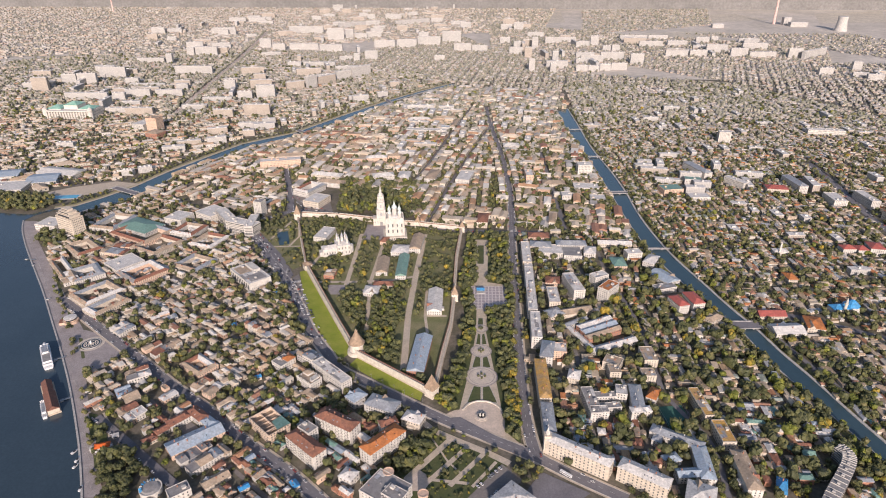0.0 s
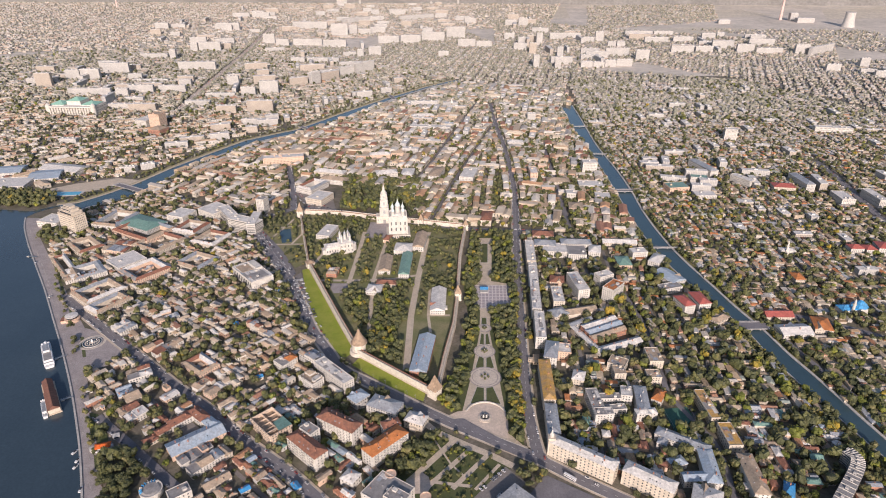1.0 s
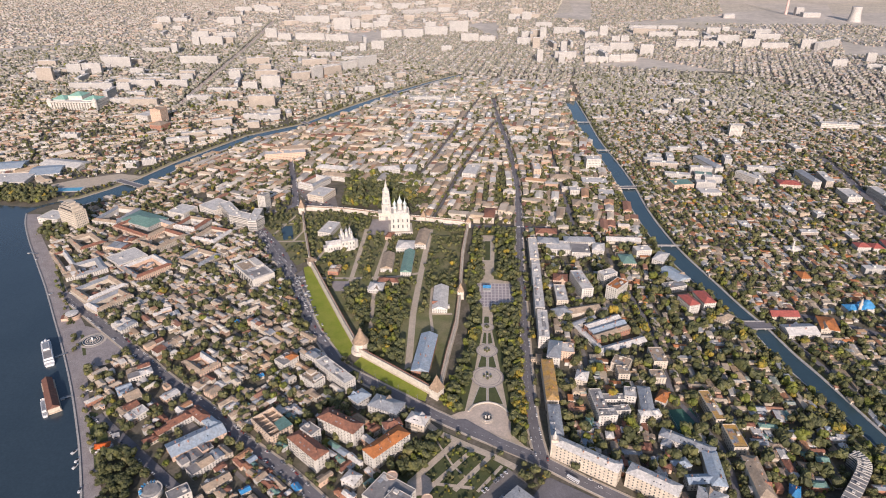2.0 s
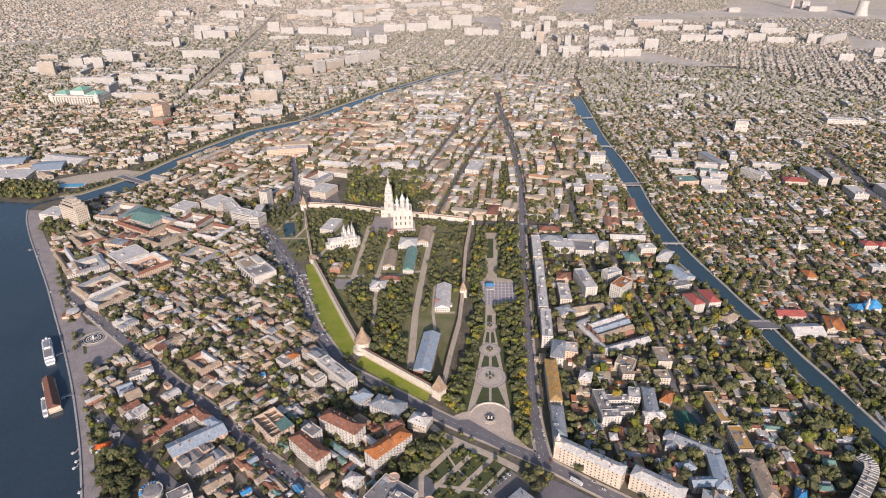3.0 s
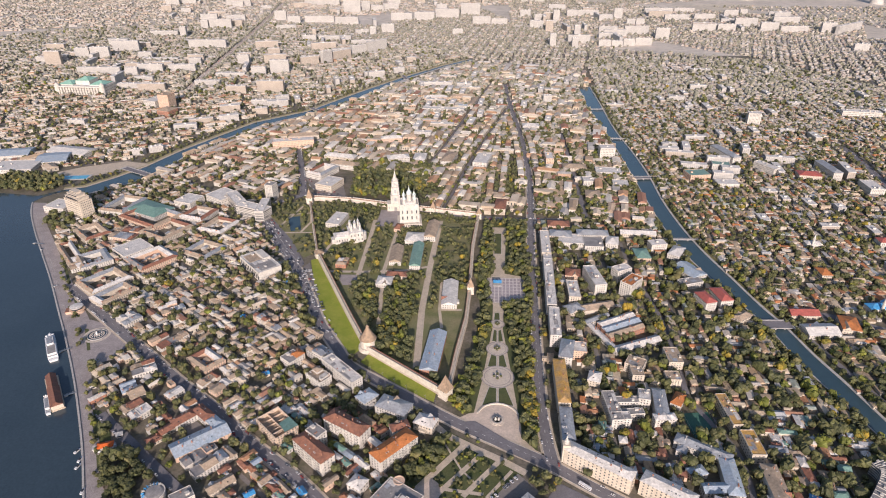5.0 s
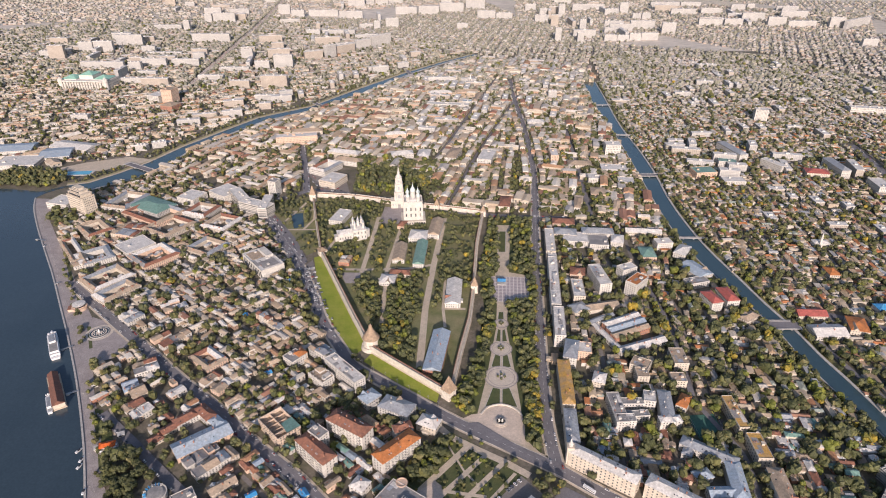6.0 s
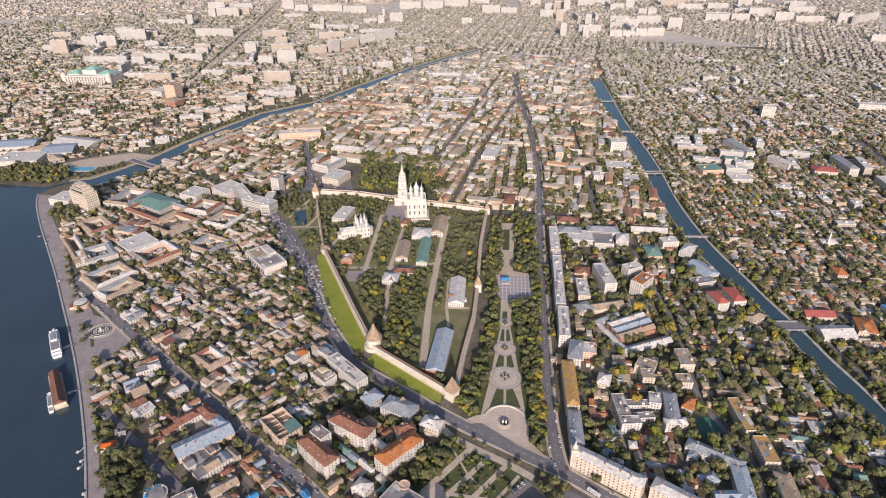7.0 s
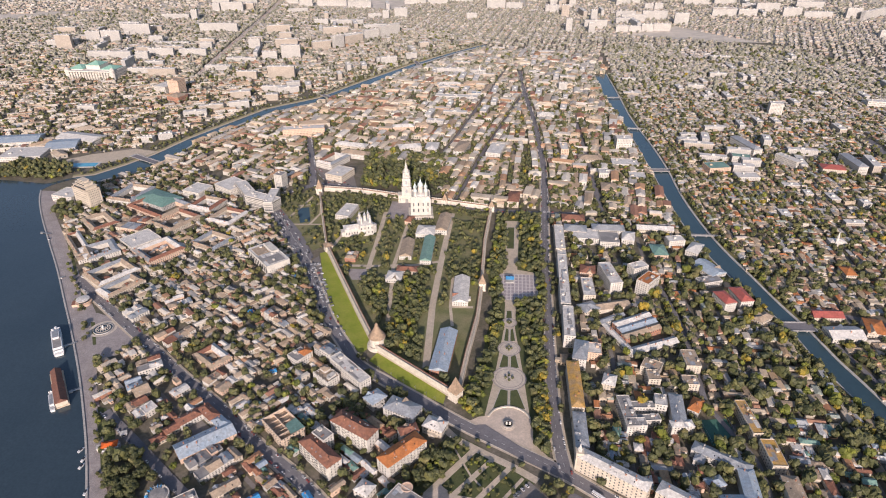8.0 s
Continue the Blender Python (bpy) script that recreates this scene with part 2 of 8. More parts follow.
def thing(name, x, y, ang, label, category, group="", kind="", z=0.0):
    ob = new(name)
    ob.empty_display_size = 2
    ob.matrix_basis = pose(x, y, z, 0, 0, ang)
    return tagged(ob, label, category, group, kind)


def join(*pieces):
    v, f = [], []
    for a, b in pieces:
        o = len(v)
        v += list(a)
        f += [tuple(i + o for i in q) for q in b]
    return v, f


def box(x0, x1, y0, y1, z0, z1):
    v = [(x0, y0, z0), (x1, y0, z0), (x1, y1, z0), (x0, y1, z0), (x0, y0, z1), (x1, y0, z1), (x1, y1, z1), (x0, y1, z1)]
    return v, [(0, 1, 5, 4), (1, 2, 6, 5), (2, 3, 7, 6), (3, 0, 4, 7), (4, 5, 6, 7), (3, 2, 1, 0)]


def lathe(profile, n=20, cx=0, cy=0, turn=0.0):
    """A body of revolution, or a pyramid for few sides: profile rows are radius, height."""
    v, f = [], []
    for r, z in profile:
        for i in range(n):
            a = turn + 2 * math.pi * i / n
            v.append((cx + r * math.cos(a), cy + r * math.sin(a), z))
    for j in range(len(profile) - 1):
        for i in range(n):
            f.append((j * n + i, j * n + (i + 1) % n, (j + 1) * n + (i + 1) % n, (j + 1) * n + i))
    f.append(tuple(range((len(profile) - 1) * n, len(profile) * n)))
    return v, f


def hip_roof(L, W, z, rise, over=0.5, gable=False):
    """A pitched roof with its soffit, overhanging the walls."""
    a, b = L / 2 + over, W / 2 + over
    e = a if gable else max(a - b, 0.2)
    v = [(-a, -b, z), (a, -b, z), (a, b, z), (-a, b, z), (-e, 0, z + rise), (e, 0, z + rise)]
    v += [(-a, -b, z - 0.25), (a, -b, z - 0.25), (a, b, z - 0.25), (-a, b, z - 0.25)]
    return v, [(0, 1, 5, 4), (1, 2, 5), (2, 3, 4, 5), (3, 0, 4), (6, 7, 1, 0), (7, 8, 2, 1), (8, 9, 3, 2), (9, 6, 0, 3), (9, 8, 7, 6)]


def sheet(pts, z):
    v = [(x, y, z) for x, y in pts]
    return v, [tuple(range(len(v)))]


def flat(name, pts, mat, z, label, category="", kind="structure", parent=None):
    """A level sheet in the outline given, cut into triangles."""
    bm = bmesh.new()
    vs = [bm.verts.new((x, y, z)) for x, y in pts]
    face = bm.faces.new(vs)
    bmesh.ops.triangulate(bm, faces=[face])
    bmesh.ops.recalc_face_normals(bm, faces=bm.faces[:])
    if bm.faces[:] and sum(q.normal.z for q in bm.faces) < 0:
        bmesh.ops.reverse_faces(bm, faces=bm.faces[:])
    me = bpy.data.meshes.new(name)
    bm.to_mesh(me)
    bm.free()
    me.materials.append(MATS[mat])
    ob = put(name, me, parent)
    if not parent:
        tagged(ob, label, category or name.split("_")[0], kind=kind)
    return ob


def ribbon(pts, width, z0, z1=None, offset=0.0):
    """A strip along a line, level at z0, or a solid from z0 up to z1."""
    p = [Vector(q) for q in pts]
    L, R = [], []
    for i, q in enumerate(p):
        a, b = p[max(i - 1, 0)], p[min(i + 1, len(p) - 1)]
        d = (b - a).normalized()
        nrm = Vector((-d.y, d.x))
        L.append(q + nrm * (width / 2 + offset))
        R.append(q - nrm * (width / 2 - offset))
    n = len(p)
    top = z0 if z1 is None else z1
    v = [(q.x, q.y, top) for q in L] + [(q.x, q.y, top) for q in R]
    f = [(i, n + i, n + i + 1, i + 1) for i in range(n - 1)]
    if z1 is not None:
        v += [(q.x, q.y, z0) for q in L] + [(q.x, q.y, z0) for q in R]
        f += [(i + 1, 2 * n + i + 1, 2 * n + i, i) for i in range(n - 1)] + [(n + i, 3 * n + i, 3 * n + i + 1, n + i + 1) for i in range(n - 1)]
        f += [(0, 2 * n, 3 * n, n), (2 * n - 1, 4 * n - 1, 3 * n - 1, n - 1)]
    return v, f


def between(a, b, z, n=120):
    """A level strip of quads between two lines."""
    rows = []
    for line in (a, b):
        q = np.array(line)
        run = np.concatenate([[0], np.cumsum(np.hypot(*np.diff(q, axis=0).T))])
        at = np.linspace(0, run[-1], n)
        rows.append([(float(x), float(y), z) for x, y in zip(np.interp(at, run, q[:, 0]), np.interp(at, run, q[:, 1]))])
    return rows[0] + rows[1], [(i, i + 1, n + i + 1, n + i) if rows[1][0][0] < rows[0][0][0] else (n + i, n + i + 1, i + 1, i) for i in range(n - 1)]


def smooth(pts, steps=5):
    """A smooth line through the points."""
    p = [Vector(q) for q in pts]
    out = []
    for i in range(len(p) - 1):
        a, b, c, d = p[max(i - 1, 0)], p[i], p[i + 1], p[min(i + 2, len(p) - 1)]
        for s in range(steps):
            t = s / steps
            out.append(tuple(0.5 * ((2 * b) + (c - a) * t + (2 * a - 5 * b + 4 * c - d) * t * t + (3 * b - a - 3 * c + d) * t ** 3)))
    return out + [tuple(p[-1])]


# ---- what ground is taken ----
CELL, GX, GY = 4.0, -3600.0, 340.0
TAKEN = np.zeros((1820, 1260), dtype=np.uint8)


def inside(px, py, pts):
    res = np.zeros(px.shape, dtype=bool)
    n = len(pts)
    for i in range(n):
        (x1, y1), (x2, y2) = pts[i], pts[(i + 1) % n]
        if y1 == y2:
            continue
        cross = ((y1 > py) != (y2 > py)) & (px < (x2 - x1) * (py - y1) / (y2 - y1) + x1)
        res ^= cross
    return res


def claim(pts, code=1):
    xs, ys = [p[0] for p in pts], [p[1] for p in pts]
    i0, i1 = max(int((min(xs) - GX) / CELL) - 1, 0), min(int((max(xs) - GX) / CELL) + 2, TAKEN.shape[0])
    j0, j1 = max(int((min(ys) - GY) / CELL) - 1, 0), min(int((max(ys) - GY) / CELL) + 2, TAKEN.shape[1])
    if i1 <= i0 or j1 <= j0:
        return
    px, py = np.meshgrid(GX + (np.arange(i0, i1) + 0.5) * CELL, GY + (np.arange(j0, j1) + 0.5) * CELL, indexing="ij")
    TAKEN[i0:i1, j0:j1][inside(px, py, pts)] = code


def claim_line(pts, width, code=1):
    for (x1, y1), (x2, y2) in zip(pts, pts[1:]):
        d = Vector((x2 - x1, y2 - y1))
        if d.length < 0.01:
            continue
        u = d.normalized()
        nx, ny = -u.y * width / 2, u.x * width / 2
        ex, ey = u.x * width / 4, u.y * width / 4
        claim([(x1 + nx - ex, y1 + ny - ey), (x2 + nx + ex, y2 + ny + ey), (x2 - nx + ex, y2 - ny + ey), (x1 - nx - ex, y1 - ny - ey)], code)


def free(x, y):
    x, y = np.asarray(x), np.asarray(y)
    i, j = ((x - GX) / CELL).astype(int), ((y - GY) / CELL).astype(int)
    ok = (i >= 0) & (j >= 0) & (i < TAKEN.shape[0]) & (j < TAKEN.shape[1])
    res = np.zeros(x.shape, dtype=bool)
    res[ok] = TAKEN[i[ok], j[ok]] == 0
    return res


def corners(x, y, L, W, ang):
    c, s = math.cos(radians(ang)), math.sin(radians(ang))
    return [(x + c * u - s * v, y + s * u + c * v) for u, v in ((-L / 2, -W / 2), (L / 2, -W / 2), (L / 2, W / 2), (-L / 2, W / 2))]


def tri_object(name, verts, tris, mat, parent=None):
    """A large joined mesh of triangles out of arrays."""
    me = bpy.data.meshes.new(name)
    verts, tris = np.asarray(verts, dtype=np.float32), np.asarray(tris, dtype=np.int32)
    me.vertices.add(len(verts))
    me.vertices.foreach_set("co", verts.ravel())
    me.loops.add(len(tris) * 3)
    me.loops.foreach_set("vertex_index", tris.ravel())
    me.polygons.add(len(tris))
    me.polygons.foreach_set("loop_start", np.arange(0, len(tris) * 3, 3, dtype=np.int32))
    me.update(calc_edges=True)
    me.validate()
    me.shade_flat()
    me.materials.append(MATS[mat])
    return put(name, me, parent)


def spread(tv, tt, x, y, ang, sx, sy, sz, z=None):
    """Copies of a template (verts, tris), one for each place, as arrays."""
    tv, tt = np.asarray(tv, float), np.asarray(tt, int)
    n = len(x)
    c, s = np.cos(ang)[:, None], np.sin(ang)[:, None]
    u, v, w = tv[None, :, 0] * sx[:, None], tv[None, :, 1] * sy[:, None], tv[None, :, 2] * sz[:, None]
    if z is not None:
        w = w + z[:, None]
    out = np.stack([x[:, None] + c * u - s * v, y[:, None] + s * u + c * v, w], axis=2).reshape(-1, 3)
    tris = (tt[None] + (np.arange(n) * len(tv))[:, None, None]).reshape(-1, 3)
    return out, tris


# ---- ground, water, roads ----
part("ground", ([(-9000, -1500, 0), (9000, -1500, 0), (9000, 9000, 0), (-9000, 9000, 0)], [(0, 1, 2, 3)]), "ground_soil")
tagged(bpy.data.objects["ground"], "brown soil and dry grass of a flat river town", "ground", kind="structure")
part("backdrop", box(-7000, 7000, 5150, 5200, 0, 260), "distance")
tagged(bpy.data.objects["backdrop"], "hazy grey plain on the far horizon", "backdrop", kind="structure")

flat("steppe", [(-8000, 2550), (8000, 2450), (8000, 8800), (-8000, 8800)], "steppe", 0.06, "dry steppe ground paled for haze at the town's far edge", "ground")

shore = smooth([(-837.5, 1092.3), (-810.2, 1046.4), (-758.4, 976.9), (-692.5, 895.4), (-634.9, 824.3), (-575.4, 747), (-524.1, 680.3), (-465.7, 600.9), (-414.4, 525.5), (-388.6, 484.9), (-362, 440.2)]) + [(-330, 380), (-290, 250), (-250, 0)]
river = shore + [(-1200, -200), (-3000, 300), (-3000, 1300)] + [(-906.3, 1128.9), (-845.4, 1122.3), (-812.4, 1152.1), (-775.4, 1168.1)]
river = [(-761.6, 1133.5), (-805.1, 1149.4), (-830.9, 1117.2)] + river
flat("river", river, "river_water", 0.30, "dark blue-grey river water with faint ripples", "river")
claim(river)
kutum_near = [(-761.6, 1133.5), (-704.6, 1188.5), (-667.6, 1253.8), (-649.5, 1389.4), (-604.6, 1478.8), (-553.1, 1583.3), (-445.8, 1691.4), (-397.7, 1761.8), (-311, 1938.7), (-239.9, 2090.8), (-118.6, 2275.9), (-29.7, 2375.2)]
kutum_far = [(-812.4, 1152.1), (-775.4, 1168.1), (-739.5, 1222), (-708.6, 1283.3), (-676, 1382.7), (-624.9, 1496), (-574.1, 1602.7), (-465.4, 1707.6), (-372.2, 1888.8), (-258.5, 2090.2), (-138.5, 2270.6), (-40.4, 2390.1)]
flat("side_river", kutum_near + kutum_far[::-1], "canal_water", 0.32, "narrow blue side river between grassy banks", "river")
claim(kutum_near + kutum_far[::-1])
canal_left = smooth([(297.3, 1993.2), (295.2, 1801.3), (308.2, 1585.8), (315.1, 1392.4), (318.1, 1252.1), (319.2, 1161.9), (323.5, 1057.7), (332.9, 968.2), (352.6, 881.9), (373.1, 815.2), (389.5, 756.3), (398, 694.6), (407, 654.3), (416.5, 617.7), (426.5, 580.3), (439.3, 532)]) + [(464, 440), (485, 300)]
canal_right = smooth([(330.6, 2016.2), (332.4, 1833.1), (332.5, 1601.2), (344.9, 1412.8), (349, 1285.8), (346.9, 1177.1), (350.4, 1083.1), (361.7, 979.7), (380.3, 891.8), (396.3, 816), (411.5, 758.6), (420.7, 707), (432.5, 660.9), (442.1, 617.6), (449.7, 581.8), (459.8, 540.5)]) + [(488, 430), (510, 300)]
tagged(part("canal", between(canal_left, canal_right, 0.30), "canal_water"), "straight blue canal between stone quays", "canal", kind="structure")
claim(canal_left + canal_right[::-1])

for line, width, mat, off, label in (
        (canal_right, 3.4, "concrete", 1.6, "pale stone quay edge along the canal"),
        (canal_left, 1.6, "stone_quay", -0.8, "low pale stone edge along the canal"),
        (shore, 2.0, "stone_quay", 0.9, "stone quay edge along the river")):
    tagged(part("quay", ribbon(line, width, 0, 1.1, off), mat), label, "quay", kind="structure")
tagged(part("bank", ribbon(canal_left, 10, 0.22, None, -6.5), "bank_grass"), "sloping green grass bank of the canal", "bank", kind="structure")
tagged(part("bank", ribbon(canal_right, 8, 0.22, None, 7.4), "bank_grass"), "grass strip beside the canal quay", "bank", kind="structure")
tagged(part("bank", ribbon(kutum_far, 15, 0.2, None, 8.5), "dry_grass"), "broad grass bank of the side river", "bank", kind="structure")
tagged(part("bank_path", ribbon(kutum_far, 6, 0.3, None, 4), "pale_path"), "pale path along the side river", "path", kind="structure")
tagged(part("quay", ribbon(kutum_near, 5, 0.0, 0.8, -2.5), "stone_quay"), "pale stone edge of the side river", "quay", kind="structure")
claim_line(canal_left, 5)
claim_line(canal_right, 6)
claim_line(kutum_far, 20)

grove = [(-398, 529), (-391, 543), (-360, 512), (-299, 467), (-268, 440), (-262, 428), (-340, 425), (-368, 478)]
claim(grove, 3)
promenade = shore[:51] + [(-340.7, 440.9), (-363.6, 478), (-391.7, 521.9), (-435, 586.3), (-477.2, 657.1), (-512.1, 720.5), (-588.3, 808.9), (-678.4, 915.7), (-758.7, 1011.5), (-798, 1090.9)]
flat("promenade", promenade, "paving", 0.20, "pinkish-grey paved river promenade", "promenade")
claim(promenade)
quay_lawn = [(-420, 560), (-409, 558), (-391, 540), (-373.6, 514.5), (-384, 511), (-402, 536)]
flat("quay_lawn", quay_lawn, "dark_lawn", 0.36, "narrow lawn with bushes beside the promenade", "lawn")
tagged(part("garden_path", ribbon([(-403, 561), (-389, 546), (-376, 522)], 2.4, 0.37), "pale_path"), "pale walk beside the quay lawn", "path", kind="structure")
for pts in ([(-417.5, 550.8), (-412.4, 550.9), (-390.4, 519.4), (-393.1, 517.6)], [(-388, 509.3), (-383.8, 509.4), (-364.7, 478), (-368.8, 477.8)], [(-513.1, 706.9), (-507.8, 707), (-480.5, 663), (-484.2, 661.7)], [(-575.4, 785.1), (-571.2, 785.2), (-535.4, 733.8), (-537, 730.9)], [(-648.1, 877.7), (-643.6, 877.8), (-597.3, 817), (-599.6, 813.5)]):
    flat("flower_bed", pts, "dark_lawn", 0.34, "narrow green planting bed on the promenade", "flower bed")
plaza = [(-527.6, 720), (-515.9, 727.4), (-462.7, 708.5), (-439.2, 676.7), (-439.8, 648.7), (-464.5, 634), (-484.5, 656.8)]
flat("plaza", plaza, "paving", 0.26, "grey paved plaza round a fountain", "plaza")
claim(plaza)

ROADS = (
    (smooth([(-426.6, 1089.4), (-390.4, 1059.7), (-332.7, 968.4), (-270.7, 871.1), (-229.6, 788.2), (-205, 737.3), (-174.1, 689), (-148.8, 652.1), (-109.2, 624.1), (-72.3, 599.9), (-44.2, 580.8), (-4.7, 556.5), (38.6, 533.1), (79.2, 511), (121.8, 482.2), (166.4, 455.1)]), 13, "ring road"),
    (smooth([(83.7, 509.6), (78.1, 568.5), (79, 662.9), (82.5, 782.8), (88, 940), (98.2, 1127.3), (104, 1312.4), (97.3, 1555.5), (78.6, 1856.9), (75.2, 2030.6)]), 12, "straight street"),
    (smooth([(-595.1, 808.7), (-519.5, 748.8), (-459.4, 701.9), (-404.9, 659.4), (-349.5, 615.4), (-282.8, 566.4), (-229.7, 522.8), (-176.5, 484), (-133.9, 447.5)]) + [(-60, 380), (20, 300)], 13, "diagonal street"),
    (smooth([(-407, 553), (-356.9, 517), (-292.9, 468.9), (-257, 443.6)]), 11, "lower street"),
    (smooth([(-408.9, 1084.7), (-366.8, 1126.3), (-319.3, 1158.9), (-237.7, 1144.4), (-157.5, 1124.7), (-78.9, 1092.5), (6.1, 1074.7), (94.5, 1070), (151.7, 1071.8)]), 13, "street behind the fortress"),
    (smooth([(-412, 1408.9), (-366, 1263.3), (-335.4, 1155.5)]), 14, "street"),
    (smooth([(-62, 1103), (-40, 1224), (-22, 1330), (7, 1466), (61, 1711), (92, 1850)]), 6.5, "street"),
    (smooth([(-109, 1320), (-86, 1415), (-49, 1614), (-29, 1715), (5, 1899), (32, 2045)]), 7, "street"),
    (smooth([(193.9, 1078.2), (196.4, 1315.3), (197.2, 1558.6)]), 9, "street"),
    (smooth([(-880, 1900), (-903, 2067), (-942, 2392), (-989, 2797), (-1037, 3153), (-1086, 3490), (-1133, 3811)]), 24, "wide avenue"),
    (smooth([(425.9, 778.9), (476.6, 795.4), (578.7, 741.6)]), 11, "street"),
    (smooth([(430.7, 742), (441, 700), (453, 655), (467, 608), (484, 560)]), 7, "quay street"),
    (smooth([(241.6, 623.5), (260, 574.3), (273.2, 530.4), (265.3, 460.3)]), 6, "street"),
    (smooth([(243.7, 852.2), (250, 788.1), (251.8, 731.2), (245, 623.6)]), 7, "lane"),
    (smooth([(789.6, 1048.8), (794.7, 1163), (818.8, 1334.9), (831.8, 1489.3)]), 16, "street"),
)
for i, (line, width, what) in enumerate(ROADS):
    # The far avenue's asphalt gets a pale stone colour in place of haze.
    tagged(part("road", ribbon(line, width, 0.62 + 0.012 * i), "plaza_stone" if what == "wide avenue" else "asphalt"), "grey asphalt %s with worn surface" % what, "road", kind="structure")
    claim_line(line, width + 3)
for line, width, what in ROADS[:3]:
    for side in (1, -1):
        tagged(part("kerb", ribbon(line, 0.4, 0.2, 0.82, side * (width / 2 + 0.2)), "concrete"), "pale concrete kerb along the road", "kerb", kind="structure")
        tagged(part("pavement", ribbon(line, 2.4, 0.56 if side > 0 else 0.575, None, side * (width / 2 + 1.6)), "pale_path"), "pale pavement along the street", "pavement", kind="structure")
    dash = []
    for (x1, y1), (x2, y2) in zip(line, line[1:]):
        d = Vector((x2 - x1, y2 - y1))
        for s in range(int(d.length // 9)):
            a, b = Vector((x1, y1)) + d.normalized() * (9 * s), Vector((x1, y1)) + d.normalized() * (9 * s + 4)
            dash.append(ribbon([tuple(a), tuple(b)], 0.28, 0.86))
    if dash:
        tagged(part("road_marking", join(*dash), "road_paint"), "white dashed line on the asphalt", "road marking", kind="stuff")

# square and car park before the fortress, junction
junction = [(-20.7, 563.4), (4.7, 566.1), (59.4, 525.2), (90.3, 516.3), (96.1, 494.2), (72.8, 506), (44.1, 521.4), (-4.6, 550.2)]
flat("junction", junction, "asphalt", 0.83, "wide dark asphalt junction", "road")
claim(junction)
carpark = [(-268.5, 876.7), (-259.1, 897.6), (-232.3, 828.6), (-207.9, 764.6), (-193.6, 727.9), (-205.7, 747.2), (-229.8, 796)]
flat("car_park", carpark, "side_street", 0.24, "grey asphalt strip full of parked cars", "car park")
claim(carpark)
forecourt = [(-366, 1263.3), (-307.5, 1156.4), (-248.8, 1144), (-280.7, 1249.4), (-348.3, 1280.8)]
flat("forecourt", forecourt, "side_street", 0.22, "grey paved forecourt", "plaza")
claim(forecourt)

apron = [(87.3, 487.8), (132.3, 461.6), (111.8, 445.2), (78.4, 444.2), (69, 461)]
flat("asphalt_apron", apron, "asphalt", 0.5, "dark asphalt apron beside the ring road", "road")
claim(apron)
sand = [(-849.8, 1208.9), (-792.1, 1230.1), (-730.9, 1265.3), (-710.6, 1300.9), (-767.6, 1313.5), (-842.1, 1275.6), (-883.3, 1240.4)]
flat("sand_bank", sand, "pale_path", 0.24, "pale sandy yard by the river mouth", "ground")
claim(sand)
pool_x, pool_y = [(-829.9, 1215.9)][0]
pool = thing("swimming_pool", pool_x, pool_y, 8, "bright blue open-air swimming pool with pale deck", "swimming pool")
part("deck", box(-34, 34, -13, 13, 0, 0.7), "concrete", pool)
part("water", box(-29, 29, -9, 9, 0.7, 0.8), "pool_water", pool)
claim(corners(*[(247.7, 575.8)][0], 34, 40, 8))
claim(corners(*[(-374.4, 505.5)][0], 30, 30, 0))
claim(corners(*[(-296.7, 449.3)][0], 36, 36, 0))

# ---- boulevard garden ----
garden = [(-21.2, 592.4), (-2.6, 672.2), (8.8, 780.5), (-0.3, 879.7), (14.5, 1060.1), (86.8, 1062.4), (84.3, 939.9), (78.4, 782.7), (73.2, 662.7), (69.5, 523.9), (44.6, 531.6), (14.3, 561.8)]
axis = [[(28.4, 571.6)][0], [(30, 641.8)][0], [(30.4, 695.5)][0], [(31.2, 749)][0], [(31.8, 796.5)][0], [(36.5, 1024.9)][0]]
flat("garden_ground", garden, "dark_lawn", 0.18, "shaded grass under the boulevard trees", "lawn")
claim(garden, 2)
avenue = [(3.3, 580.4), (13.2, 643.6), (24.4, 737.6), (26, 796.3), (21.1, 799.3), (18.3, 871.2), (27.3, 880.6), (26.6, 1036.3), (50.9, 1037.1), (44.2, 881.1), (73, 873), (71.4, 800.9), (41.6, 796.8), (38.3, 738.1), (46.8, 644.6), (54.5, 544.9), (71.3, 524), (47.4, 527.4), (7.9, 555.1)]
flat("garden_walk", avenue, "pale_path", 0.30, "pale gravel walks of the boulevard", "path")
claim(avenue)
claim([(-2.5, 575.4), (7.6, 643.4), (18.9, 737.4), (20.9, 780.9), (44.4, 781.6), (43, 738.2), (52.4, 644.8), (59.4, 545.1), (47.4, 527.4), (7.9, 555.1)])
forecircle = [(6.6, 580.5), (11.8, 588.5), (19.7, 593.8), (29, 596.1), (38.2, 594.3), (46.5, 588.6), (51.9, 580), (54.2, 563), (53.1, 536.2), (38.9, 538.8), (20.5, 549.5), (0.5, 560), (-13, 571), (-3, 578)]
flat("garden_plaza", forecircle, "plaza_stone", 0.36, "pale stone plaza at the boulevard's end", "plaza")


arc = smooth([(7.2, 578.6), (12.4, 587.5), (19.7, 592.8), (29, 595.1), (38.1, 593.3), (46.4, 587.6), (51.9, 579)])
tagged(part("balustrade", ribbon(arc, 1.6, 0.3, 1.5), "lime_wash"), "curved white balustrade edging the plaza", "balustrade")


